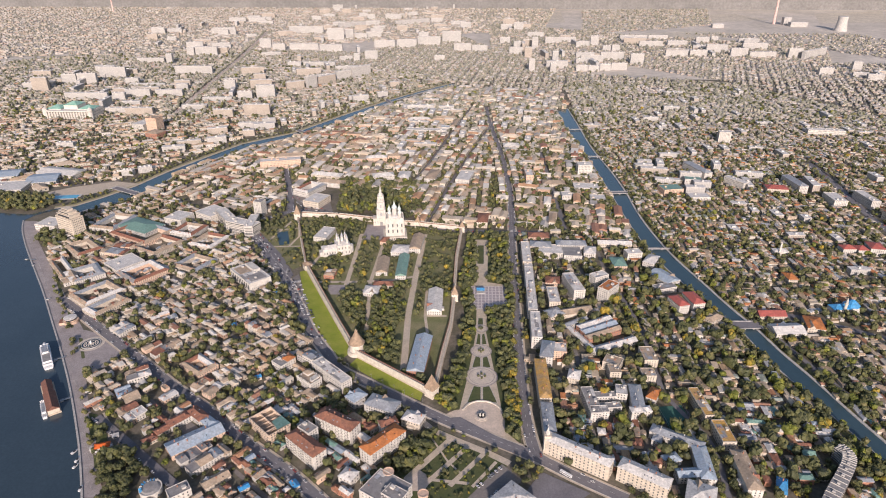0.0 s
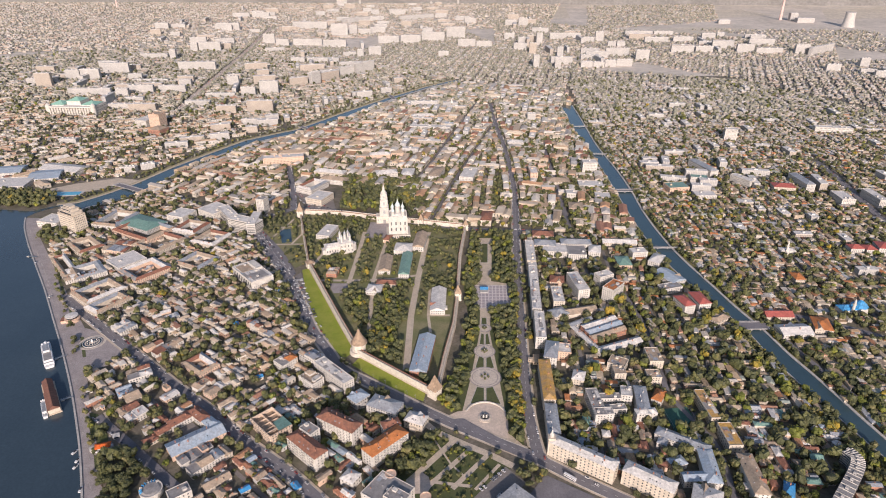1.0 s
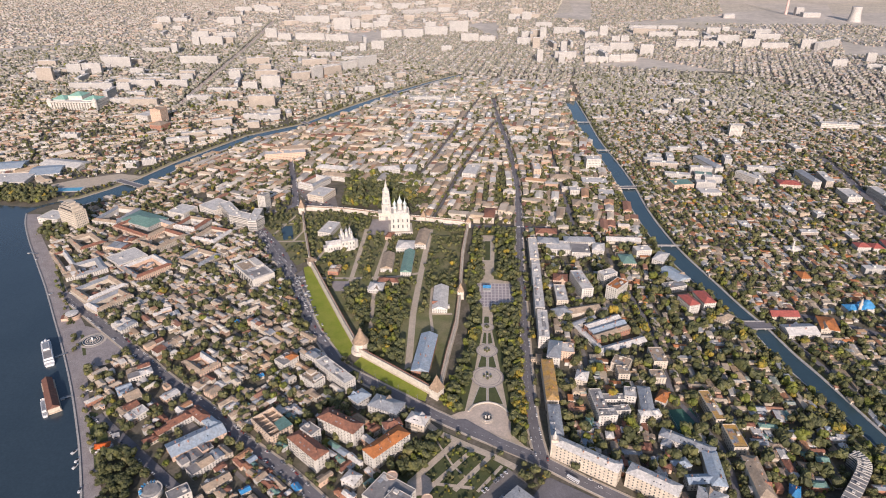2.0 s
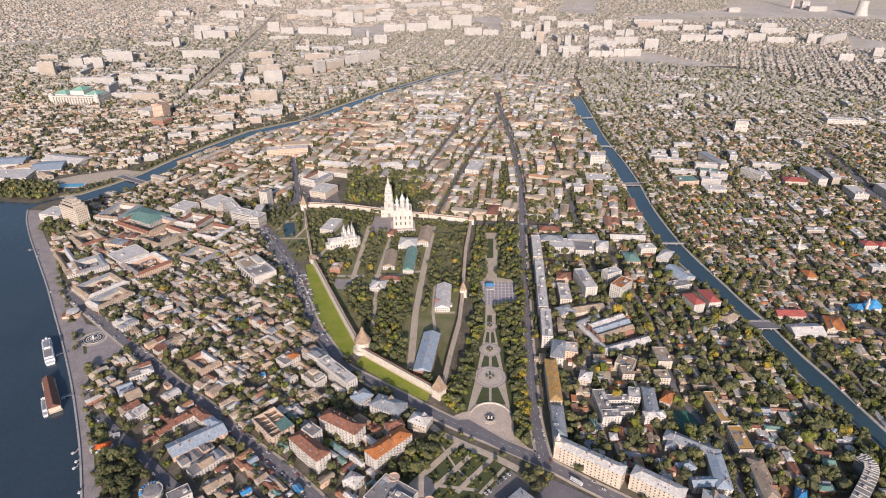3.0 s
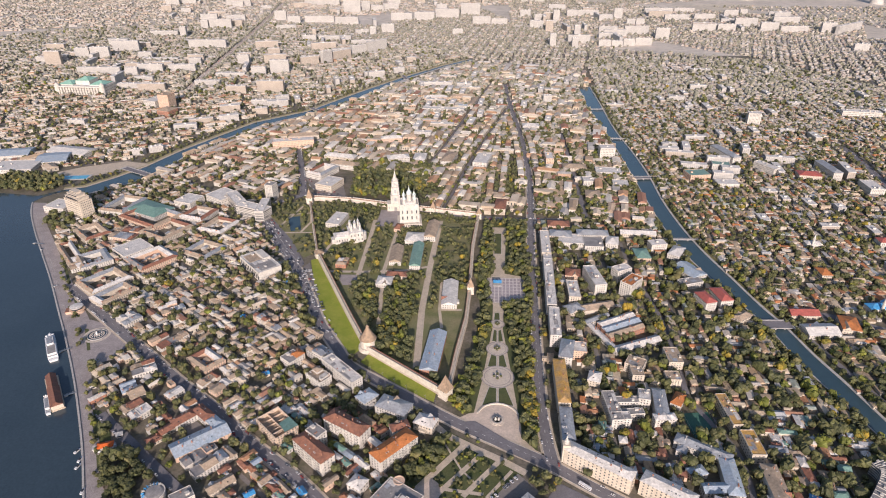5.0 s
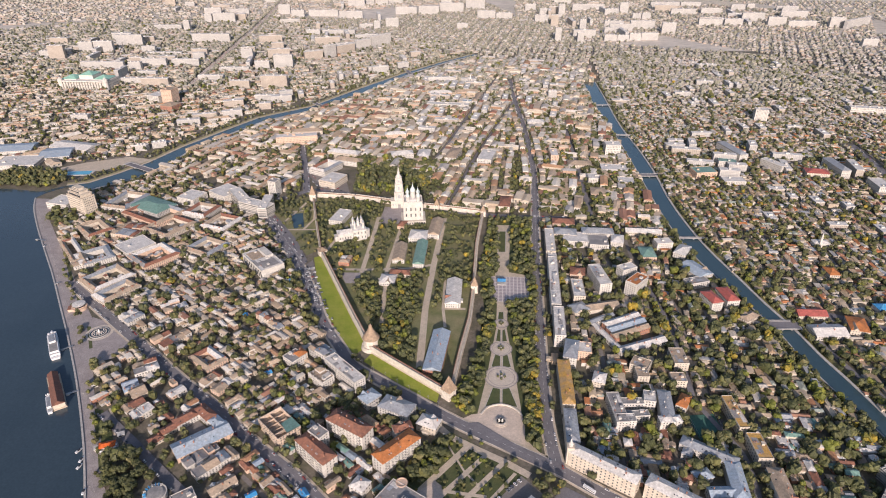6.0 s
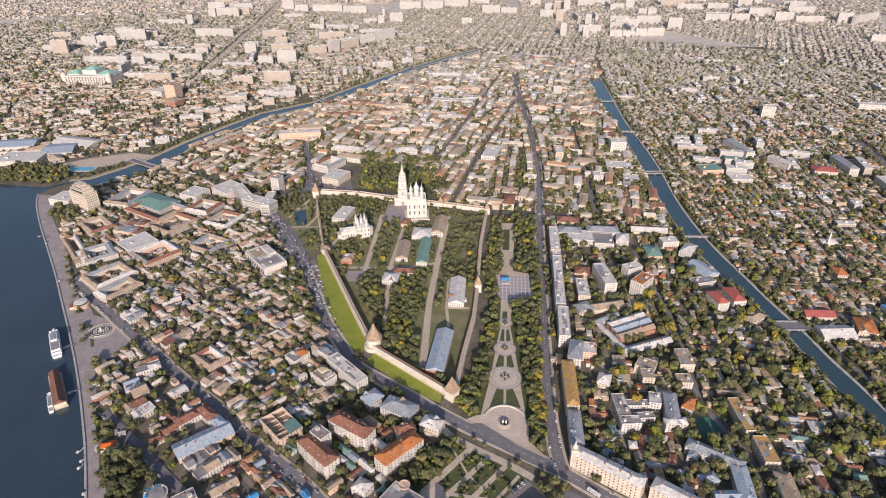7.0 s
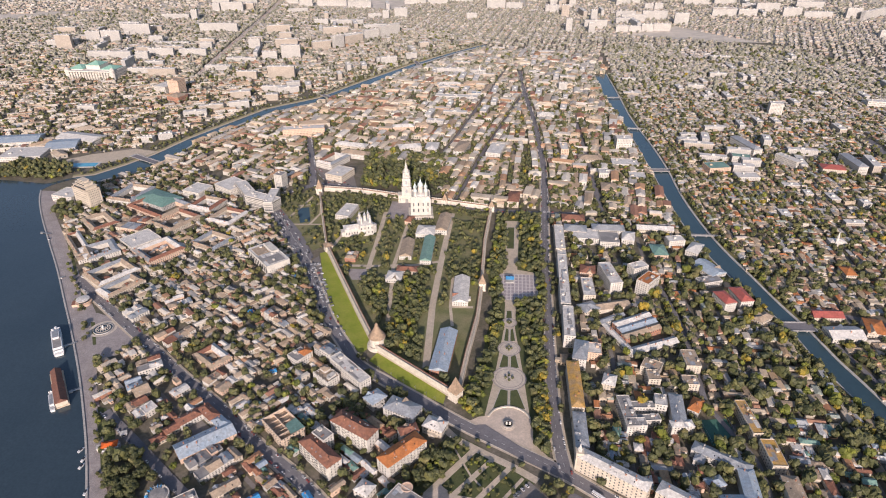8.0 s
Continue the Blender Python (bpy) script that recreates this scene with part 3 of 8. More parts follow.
def disc(r, z, n=40, cx=0, cy=0, r0=0.0):
    v = [(cx + r * math.cos(2 * math.pi * i / n), cy + r * math.sin(2 * math.pi * i / n), z) for i in range(n)]
    if not r0:
        return v, [tuple(range(n))]
    v += [(cx + r0 * math.cos(2 * math.pi * i / n), cy + r0 * math.sin(2 * math.pi * i / n), z) for i in range(n)]
    return v, [(i, (i + 1) % n, n + (i + 1) % n, n + i) for i in range(n)]


def drum(r, z0, z1, n=24, cx=0, cy=0):
    return lathe([(r, z0), (r, z1)], n, cx, cy)


def round_bed(x, y, r):
    t = thing("round_bed", x, y, 0, "round stone garden circle with a clipped shrub cross", "garden circle", "garden circles")
    part("paving", disc(r, 0.44), "ring_stone", t)
    part("rim", disc(r + 0.1, 0.47, r0=r - 1.4), "paving", t)
    part("inner_rim", disc(r * 0.8, 0.47, r0=r * 0.76), "paving", t)
    for k in range(4):
        a = math.pi / 2 * k
        part("shrub", clump(1.5, 2.0, int(k)), "leaf_park", t, m=pose(r * 0.2 * math.cos(a), r * 0.2 * math.sin(a), 1.4))
    part("urn", lathe([(0.8, 0.4), (0.5, 1.2), (1.1, 2.2), (0.2, 3.0)], 12), "concrete", t)


def clump(r, tall, seed):
    """A lumpy leafy ball."""
    rnd = random.Random(seed)
    bm = bmesh.new()
    bmesh.ops.create_icosphere(bm, subdivisions=2, radius=1)
    for v in bm.verts:
        v.co *= 1 + 0.35 * noise.noise(v.co * 2.2 + Vector((seed * 7.1, 0, 0))) + rnd.uniform(-0.08, 0.08)
        v.co = Vector((v.co.x * r, v.co.y * r, v.co.z * tall))
    vf = [tuple(v.co) for v in bm.verts], [tuple(q.index for q in face.verts) for face in bm.faces]
    bm.free()
    return vf


round_bed(*axis[1], 20)
round_bed(*axis[2], 14)
round_bed(*axis[3], 10)
LAWNS = ([(11.8, 591.5), (20, 622.8), (28.5, 621), (28, 596)], [(30.3, 596.1), (30.9, 621), (39.1, 623.5), (47.3, 592.6)], [(18.3, 659.8), (22.9, 684), (29.4, 680.5), (28.9, 657.8)], [(31.8, 657.9), (32.3, 680.6), (38.2, 684.5), (41.8, 660.6)],
         [(24, 710.7), (26.7, 736.3), (30.5, 733.7), (30, 709.6)], [(31.9, 709.6), (32.4, 733.7), (36, 736.6), (38.3, 711.2)], [(27, 757.5), (28.1, 775.1), (34.6, 775.3), (34.9, 757.7)], [(29.1, 942.1), (31.2, 1013.2), (42.2, 1013.6), (40.4, 942.5)])
for pts in LAWNS:
    flat("lawn", pts, "dark_lawn", 0.40, "clipped green lawn bed with pale edging", "lawn")
    tagged(part("lawn_edging", ribbon(pts + pts[:1], 0.6, 0.3, 0.5), "concrete"), "pale edging of a lawn bed", "edging", kind="structure")
flat("square", [(17.8, 800.8), (18.3, 865.9), (72.7, 867.6), (70.7, 802.5)], "square_tile", 0.40, "violet-grey tiled square with pale grid lines", "square")
sq = [(17.8, 800.8), (18.3, 865.9), (72.7, 867.6), (70.7, 802.5)]
strips = []
for k in range(11):
    a, b = Vector(sq[0]).lerp(Vector(sq[3]), k / 10), Vector(sq[1]).lerp(Vector(sq[2]), k / 10)
    strips.append(ribbon([tuple(a), tuple(b)], 1.4, 0.5))
for k in range(9):
    a, b = Vector(sq[0]).lerp(Vector(sq[1]), k / 8), Vector(sq[3]).lerp(Vector(sq[2]), k / 8)
    strips.append(ribbon([tuple(a), tuple(b)], 1.6, 0.515))
for s in strips:
    part("paving_strip", s, "square_line", bpy.data.objects["square"])
stage = thing("stage", *[(32.8, 848.9)][0], 0, "blue and white event stage on the square", "stage")
part("deck", box(-6, 6, -5, 5, 0, 1.4), "grey_plaster", stage)
part("canopy", hip_roof(11, 8.5, 6, 2.2, gable=True), "bright_blue_roof", stage)
for sx in (-5, 5):
    for sy in (-3.8, 3.8):
        part("post", box(sx - 0.2, sx + 0.2, sy - 0.2, sy + 0.2, 1.4, 5.8), "steel", stage)
mon = thing("monument", 28.4, 568.8, 0, "round stepped monument with a dark ring and pale figures", "monument")
part("step", lathe([(8, 0.3), (8, 0.9), (6.5, 0.9), (6.5, 1.4)], 32), "ring_stone", mon)
part("ring", lathe([(5.4, 1.4), (5.4, 2.3), (4.4, 2.3), (4.4, 1.4)], 28), "tar_roof", mon)
for sx in (-1.7, 1.7):
    part("figure", lathe([(1.3, 1.4), (1.3, 2.2), (0.8, 2.5), (1.1, 3.8), (0.7, 4.6), (0.1, 5.0)], 10), "white_plaster", mon, m=pose(sx, 0, 0))

# ---- fountain, river park, civic garden ----
fx, fy = [(-489.3, 694.3)][0]
fountain = thing("fountain", fx, fy, 0, "round fountain with pale stone rings and a wet basin", "fountain")
part("outer_ring", disc(17, 0.42, 48, r0=13.5), "ring_stone", fountain)
part("basin_wall", join(lathe([(12.2, 0.3), (12.2, 1.2), (11.4, 1.2), (11.4, 0.4)], 40)), "concrete", fountain)
part("water", disc(11.5, 0.8), "river_water", fountain)
part("inner_ring", disc(9.3, 0.95, 40, r0=7.6), "ring_stone", fountain)
part("centre_dish", disc(4.2, 1.0, 24), "ring_stone", fountain)
for k in range(12):
    a = k * math.pi / 6
    part("jet", lathe([(0.3, 0.8), (0.4, 1.8), (0.1, 2.6)], 7), "pale_roof", fountain, m=pose(6 * math.cos(a), 6 * math.sin(a), 0))
part("centre_jet", lathe([(0.8, 0.8), (1.4, 3.6), (0.3, 5.6)], 10), "bus_paint", fountain)

civic = [(-41.3, 537.5), (-29.8, 553.9), (-4.3, 538.6), (57.8, 500.8), (30.6, 468.3), (16.4, 443.5), (-61.8, 441), (-61.1, 487.7)]
flat("civic_garden", civic, "dark_lawn", 0.16, "civic garden lawn with shrubs and walks", "lawn")
claim(civic, 2)
CIVIC_WALKS = (([(-41, 561), (-25, 544.5), (9, 525.5), (35.5, 511.5), (56, 498)], 8), ([(-54, 467), (-6.4, 530.7)], 7), ([(-30.5, 467), (12, 520.1)], 5.5), ([(-5.5, 466.5), (29, 510.8)], 5.5),
               ([(17, 466), (42, 500)], 3.5), ([(-28.1, 535.7), (-8.1, 498.9), (7, 481.7)], 2), ([(-47, 462), (-24, 474), (14, 470)], 4))
for k, (line, w) in enumerate(CIVIC_WALKS):
    tagged(part("garden_path", ribbon(line, w, 0.28 + 0.012 * k), "pale_path"), "pale straight walk across the civic garden", "path", kind="structure")
    claim_line(line, w + 1)
court_stone = [(-53, 470), (-36, 486), (-23, 475), (-30, 460), (-46, 458)]
flat("garden_court", court_stone, "plaza_stone", 0.40, "pale paved court in the civic garden", "paving")
claim(court_stone)
statue = thing("statue", -30.9, 539.5, 0, "white standing figure on a plinth in the garden", "statue")
part("figure", lathe([(2.2, 0.3), (2.2, 1.0), (1.1, 1.2), (1.0, 4.0), (1.4, 4.2), (0.7, 4.6), (0.9, 7.0), (0.4, 8.4), (0.5, 9.0), (0.1, 9.5)], 12), "white_plaster", statue)
lot = [(47.7, 497.3), (67.6, 476.8), (40.7, 444.3), (5.6, 443.2)]
flat("car_park", lot, "side_street", 0.26, "grey asphalt car park beside the civic garden", "car park")
claim(lot)
# ---- fortress ----
slope_one = [(-259.1, 905.3), (-247.1, 913.4), (-224.4, 872.6), (-182.5, 792.8), (-148.2, 721.2), (-142.5, 682.4), (-149.4, 671.1), (-176.9, 703), (-194.8, 733.4), (-209.7, 769), (-236, 833.5)]
slope_two = [(-129.6, 675.4), (-115.1, 666.2), (-76, 637.3), (-40.7, 608.2), (-42.5, 593.8), (-73.3, 610.3), (-111.4, 639.6), (-137.2, 659.6)]
flat("lawn_slope", slope_one, "lawn", 0.34, "bright green mown slope under the fortress wall", "lawn")
flat("lawn_slope", slope_two, "lawn", 0.34, "bright green mown slope under the fortress wall", "lawn")
material("court_grass", (0.15, 0.16, 0.065), (0.24, 0.215, 0.115), 0.05, vary=0.25)
court = [(-29, 617), (-131.9, 690.3), (-248, 917.3), (-315.3, 1127.9), (-233.8, 1122.2), (-151.6, 1103.3), (-73.1, 1084.9), (1, 1067.1), (-6.5, 937), (-7.6, 835.7), (-11.7, 722.8)]
flat("fortress_court", court, "court_grass", 0.16, "grassy court of the fortress", "lawn")
claim(court, 2)
claim(slope_one)
claim(slope_two)
ring_park = [(-392, 1092), (-322, 1135), (-272, 992), (-258, 930), (-272, 912), (-327, 992)]
flat("park_lawn", ring_park, "court_grass", 0.15, "grassy park strip under the fortress wall", "lawn")
flat("pond", [(-318, 1002), (-302, 1008), (-318, 1062), (-338, 1056)], "canal_water", 0.26, "dark green formal pond in the park", "pond")
claim([(-316, 998), (-298, 1006), (-316, 1066), (-342, 1060)])
for k, line in enumerate(([(-345, 1010), (-330, 1070), (-318, 1128)], [(-352, 1062), (-296, 1078)], [(-300, 1000), (-292, 1040), (-302, 1085)], [(-332, 996), (-275, 1000)])):
    tagged(part("park_path", ribbon(line, 4, 0.30 + 0.012 * k), "pale_path"), "pale walk in the park under the wall", "path", kind="structure")
    claim_line(line, 6)
plaza_road = [(-423, 1094.7), (-392.7, 1087.8), (-354.2, 1036.2), (-304.4, 965), (-266.8, 895.4), (-268.5, 876.7), (-282.6, 889.3), (-331.4, 964.1), (-387.3, 1049.8), (-422.1, 1079.1)]
flat("road_widening", plaza_road, "asphalt", 0.60, "wide grey asphalt street full of cars", "road")
claim(plaza_road)
KWALKS = (([(-67.6, 652.4), (-72.2, 777.9), (-70.1, 896), (-64.1, 1057.6)], 9), ([(-127, 739.8), (-139.9, 875.3), (-136.9, 974.6), (-132.2, 1093.4)], 6), ([(-224.4, 872.6), (-175.5, 874.1), (-109.4, 881.7), (-70.1, 896)], 6), ([(-176.6, 865.1), (-177.4, 941.7), (-179.8, 1053.9)], 7),
          ([(-47.9, 778.7), (-17.1, 779.6)], 5), ([(-149.3, 848.3), (-116.7, 867)], 5), ([(-246.2, 909.6), (-241, 950), (-221.2, 1052.6)], 5), ([(-49.5, 851.5), (-47.9, 778.7), (-42.3, 735.5)], 4))
for k, (line, w) in enumerate(KWALKS):
    tagged(part("court_path", ribbon(line, w, 0.28 + 0.012 * k), "pale_path"), "pale gravel walk in the fortress court", "path", kind="structure")
    claim_line(line, w + 5)
for pts in ([(-176.3, 1029.9), (-125.6, 1031.5), (-121.6, 1093.8), (-175.5, 1097.3)], [(-209.3, 864), (-178.4, 865), (-173.3, 835.5), (-194.8, 834.8)]):
    flat("court_paving", pts, "paving", 0.24, "grey paving in the fortress court", "paving")
    claim(pts)


def fortress_wall(pts, h, thick=4.6):
    """A wall with plinth, walkway, a merloned parapet on its outer side and a low inner one."""
    w = tagged(part("fortress_wall", ribbon(pts, thick, 0, h), "lime_wash"), "whitewashed brick fortress wall with battlements", "wall", "fortress walls")
    part("walkway", ribbon(pts, thick - 1.2, h + 0.05), "pale_path", w)
    part("inner_parapet", ribbon(pts, 0.5, h, h + 0.9, -thick / 2 + 0.3), "brown_roof", w)
    part("plinth", ribbon(pts, 0.9, 0, 2.0, thick / 2 + 0.2), "pale_path", w)
    me = mesh_of("merlon", *box(-1.25, 1.25, -0.35, 0.35, 0, 1.5), "lime_wash")
    for (x1, y1), (x2, y2) in zip(pts, pts[1:]):
        d = Vector((x2 - x1, y2 - y1))
        u = d.normalized()
        a = math.degrees(math.atan2(u.y, u.x))
        for s in range(int(d.length // 3.2)):
            q = Vector((x1, y1)) + u * (3.2 * s + 1.6) + Vector((-u.y, u.x)) * (thick / 2 - 0.4)
            put("merlon", me, w, pose(q.x, q.y, h, 0, 0, a))
    claim_line(pts, thick + 5)


wall_sw = [(-34.6, 607.3), (-131.8, 680.3)]
fortress_wall(wall_sw, 9)
fortress_wall([(-136.3, 690.2), (-166.2, 748.4), (-202.4, 821.2), (-246.2, 909.6)], 9)
fortress_wall([(-254.4, 929.1), (-281.1, 1014.9), (-313.3, 1119.7)], 7, 3.5)
fortress_wall([(-313.3, 1133.5), (-234.7, 1127.7), (-153.3, 1108.6)], 8)
fortress_wall([(-122.4, 1101.6), (-73.6, 1092.7), (2, 1077.1)], 8)
fortress_wall([(2, 1072.1), (-5.8, 957.5), (-7.7, 844.2)], 8)
fortress_wall([(-7.4, 827.4), (-10.8, 750.5), (-20.2, 677.7), (-27.3, 609.7)], 8)


def round_tower(x, y, r, h, tent):
    t = thing("fortress_tower", x, y, 0, "round white fortress tower with a brown wooden tent roof", "tower", "fortress towers")
    part("skirt", lathe([(r * 1.45, 0), (r * 1.35, 5.0), (r * 1.25, 5.0), (r * 1.2, 4.6)], 28), "lime_wash", t)
    part("shaft", lathe([(r * 1.05, 0), (r, h - 3), (r * 1.08, h - 2.5), (r * 1.08, h)], 28), "lime_wash", t)
    part("tent_roof", lathe([(r * 1.2, h - 0.2), (r * 1.2, h), (r * 0.62, h + tent * 0.42), (r * 0.22, h + tent * 0.78)], 24), "tent_roof", t)
    part("lantern", lathe([(r * 0.2, h + tent * 0.76), (r * 0.2, h + tent * 0.86), (r * 0.28, h + tent * 0.86), (0.15, h + tent)], 12), "tent_roof", t)
    part("finial", lathe([(0.12, h + tent - 0.3), (0.08, h + tent + 2.0)], 6), "steel", t)
    me = mesh_of("loophole", *box(-0.35, 0.35, -0.12, 0.12, 0, 1.6), "glass_dark")
    for k in range(12):
        a = k * math.pi / 6
        put("loophole", me, t, pose(r * 1.06 * math.cos(a), r * 1.06 * math.sin(a), h - 2.2, 0, 0, math.degrees(a) + 90))
    claim(corners(x, y, r * 3, r * 3, 0))


def square_tower(x, y, a, ang, h, tent):
    t = thing("fortress_tower", x, y, ang, "square white fortress tower with a steep tent roof", "tower", "fortress towers")
    part("shaft", lathe([(a * 0.78, 0), (a * 0.71, h * 0.3), (a * 0.71, h - 2.5), (a * 0.76, h - 2.2), (a * 0.76, h)], 4, turn=math.pi / 4), "lime_wash", t)
    part("tent_roof", lathe([(a * 0.85, h - 0.2), (a * 0.85, h), (a * 0.45, h + tent * 0.42), (a * 0.12, h + tent * 0.88), (0.1, h + tent)], 4, turn=math.pi / 4), "tent_roof", t)
    part("finial", lathe([(0.12, h + tent - 0.3), (0.08, h + tent + 1.6)], 6), "steel", t)
    me = mesh_of("loophole", *box(-0.4, 0.4, -0.12, 0.12, 0, 1.6), "glass_dark")
    for k in range(4):
        for s in (-0.22, 0.22):
            c = Matrix.Rotation(k * math.pi / 2, 4, "Z") @ Matrix.Translation((s * a, -a * 0.53, h - 2.0))
            put("loophole", me, t, c)
    claim(corners(x, y, a * 1.4, a * 1.4, ang))


round_tower(*[(-131.5, 687.8)][0], 9, 16, 20)
square_tower(*[(-29.7, 604.4)][0], 11.5, -38, 12.5, 18)
square_tower(*[(-6.5, 824.1)][0], 9, 5, 13, 13)
square_tower(*[(-312.7, 1117)][0], 11, 5, 14, 16)
square_tower(*[(3, 1072.1)][0], 9, 0, 11, 9)
square_tower(*[(-248, 917.3)][0], 12, 30, 9, 4)
square_tower(*[(-79.7, 1089.9)][0], 9, -8, 12, 11)

# cathedral and bell tower
cx, cy = [(-118.1, 1048.6)][0]
cath = thing("cathedral", cx, cy, 8, "tall white five-domed cathedral on an arcaded terrace", "cathedral")
part("terrace", box(-21, 21, -20, 20, 0, 6), "lime_wash", cath)
part("body", box(-16, 16, -15, 15, 7, 38), "white_plaster", cath)
part("apse", lathe([(9, 7), (9, 28), (6, 32), (0.5, 34)], 24, 0, 15), "white_plaster", cath)
for k, sx in enumerate((-16.2, -8, 0, 8, 16.2)):
    part("pilaster", box(sx - 0.7, sx + 0.7, -15.6, -15.0, 7, 37), "white_plaster", cath)
for sx in (-12, -4, 4, 12):
    for z in (13, 24):
        part("window", box(sx - 1.1, sx + 1.1, -15.25, -15.0, z, z + 6), "window_glass", cath)
    part("gable_arch", lathe([(4.0, -0.5), (4.0, 0.5)], 16), "white_plaster", cath, m=pose(sx, -14.4, 37.6, 90, 0, 0))
    part("gable_arch", lathe([(4.0, -0.5), (4.0, 0.5)], 16), "white_plaster", cath, m=pose(sx, 14.4, 37.6, 90, 0, 0))
for sy in (-9, 0, 9):
    for sgn in (-1, 1):
        part("gable_arch", lathe([(4.2, -0.5), (4.2, 0.5)], 16), "white_plaster", cath, m=pose(sgn * 15.5, sy, 37.6, 0, 90, 0))
        for z in (13, 24):
            part("window", box(sgn * 16.05 - 0.15, sgn * 16.05 + 0.15, sy - 1.1, sy + 1.1, z, z + 6), "window_glass", cath)
part("roof", lathe([(20, 38), (12, 42), (4, 43)], 4, turn=math.pi / 4), "pale_roof", cath)
for k in range(10):
    sx = -18.5 + k * 4.1
    part("arch", box(sx - 1.3, sx + 1.3, -20.2, -20.0, 1, 4.6), "window_glass", cath)


def dome(parent, x, y, r, z0, z1, mat="green_dome"):
    d = part("drum", lathe([(r * 1.1, z0 - 3), (r, z0), (r, z1), (r * 1.15, z1), (r * 1.15, z1 + 0.6)], 16, x, y), "white_plaster", parent)
    part("dome", lathe([(r * 0.95, z1 + 0.5), (r * 1.12, z1 + r * 0.6), (r * 1.0, z1 + r * 1.1), (r * 0.5, z1 + r * 1.8), (r * 0.2, z1 + r * 2.6), (0.15, z1 + r * 3.6), (0.12, z1 + r * 4.2)], 16, x, y), mat, d)
    return d


material("green_dome", (0.56, 0.66, 0.62), (0.64, 0.70, 0.67), 0.2, rough=0.5, metal=0.1)
dome(cath, 0, 0, 4.2, 44, 54)
for sx in (-9, 9):
    for sy in (-8.5, 8.5):
        dome(cath, sx, sy, 3.0, 40, 47.5)
claim(corners(cx, cy, 52, 48, 8))

bx, by = [(-149.1, 1100.8)][0]
bell = thing("bell_tower", bx, by, 6, "tall white tiered bell tower with a pointed spire over a gate", "bell tower")
part("gate_block", box(-15, 15, -8, 8, 0, 15), "lime_wash", bell)
part("gate_arch", box(-2.6, 2.6, -8.3, -7.9, 0, 8), "tar_roof", bell)
part("gate_cornice", box(-15.6, 15.6, -8.6, 8.6, 13.8, 14.6), "white_plaster", bell)
for sx in (-11, -7, 7, 11):
    part("gate_window", box(sx - 0.9, sx + 0.9, -8.2, -7.9, 5, 9), "metal_roof", bell)
for z0, z1, a in ((15, 31, 7.8), (31.6, 46, 6.4), (46.6, 57, 5.2)):
    part("tier", join(box(-a, a, -a, a, z0, z1), box(-a - 0.7, a + 0.7, -a - 0.7, a + 0.7, z1 - 0.6, z1 + 0.6)), "white_plaster", bell)
    for k in range(4):
        part("bell_opening", box(-a * 0.24, a * 0.24, -a - 0.12, -a + 0.2, z0 + (z1 - z0) * 0.3, z0 + (z1 - z0) * 0.7), "metal_roof", bell, m=Matrix.Rotation(k * math.pi / 2, 4, "Z"))
        for sx in (-1, 1):
            part("column", lathe([(0.5, z0 + 0.6), (0.45, z1 - 0.6)], 8, sx * a * 0.62, -a - 0.35), "white_plaster", bell, m=Matrix.Rotation(k * math.pi / 2, 4, "Z"))
part("spire", lathe([(5.0, 57.4), (4.4, 61), (2.6, 63.5), (2.2, 67), (2.6, 67.3), (1.5, 69.5), (0.45, 76), (0.15, 80)], 16), "white_plaster", bell)
claim(corners(bx, by, 32, 18, 6))

# white monastery church with dark small domes
mx, my = [(-213.8, 975)][0]
church = thing("church", mx, my, 22, "white monastery church with small dark domes", "church")
part("body", box(-22, 22, -9, 9, 0, 13), "white_plaster", church)
part("roof", hip_roof(44, 18, 13, 4), "pale_roof", church)
part("chapel", box(2, 24, -14, 14, 0, 19), "white_plaster", church)
part("apse", lathe([(8, 0), (8, 12), (5, 14), (0.3, 15)], 20, 24, 0), "white_plaster", church)
part("porch", box(-27, -22, -6, 6, 0, 8), "white_plaster", church)
part("chapel_roof", hip_roof(22, 28, 19.1, 3), "pale_roof", church, m=pose(13, 0, 0))
for sx, sy, r in ((6, -8, 1.9), (20, -8, 1.9), (6, 8, 1.9), (20, 8, 1.9), (13, 0, 2.5)):
    dome(church, sx, sy, r, 20.5, 27 + r, "metal_roof")
for sx in (4.5, 10, 16, 21.5):
    for z in (4, 12):
        part("window", box(sx - 0.7, sx + 0.7, -14.15, -14, z, z + 3.6), "glass_dark", church)
for k in range(6):
    part("window", box(-20 + k * 4.4, -18.8 + k * 4.4, -9.15, -9, 4, 7.5), "glass_dark", church)
claim(corners(mx, my, 52, 32, 22))


# ---- buildings ----
WALLS = {"w": "white_plaster", "c": "cream_plaster", "p": "peach_plaster", "g": "grey_plaster", "b": "brick_wall", "x": "mixed_wall"}
ROOFS = {"m": "metal_roof", "q": "pale_roof", "r": "brown_roof", "o": "orange_roof", "d": "red_roof", "b": "blue_roof", "B": "bright_blue_roof", "t": "tan_roof", "k": "tar_roof",
         "y": "ochre_roof", "n": "green_roof", "x": "mixed_roof"}
WALL_WORD = {"w": "white", "c": "cream", "p": "peach", "g": "grey", "b": "brick", "x": "plastered"}
ROOF_WORD = {"m": "grey metal", "q": "pale grey", "r": "brown tiled", "o": "orange tiled", "d": "red", "b": "blue-grey metal", "B": "bright blue", "t": "tan", "k": "flat tar", "y": "ochre",
             "n": "green", "x": "worn"}
WINDOW_MESH = {}


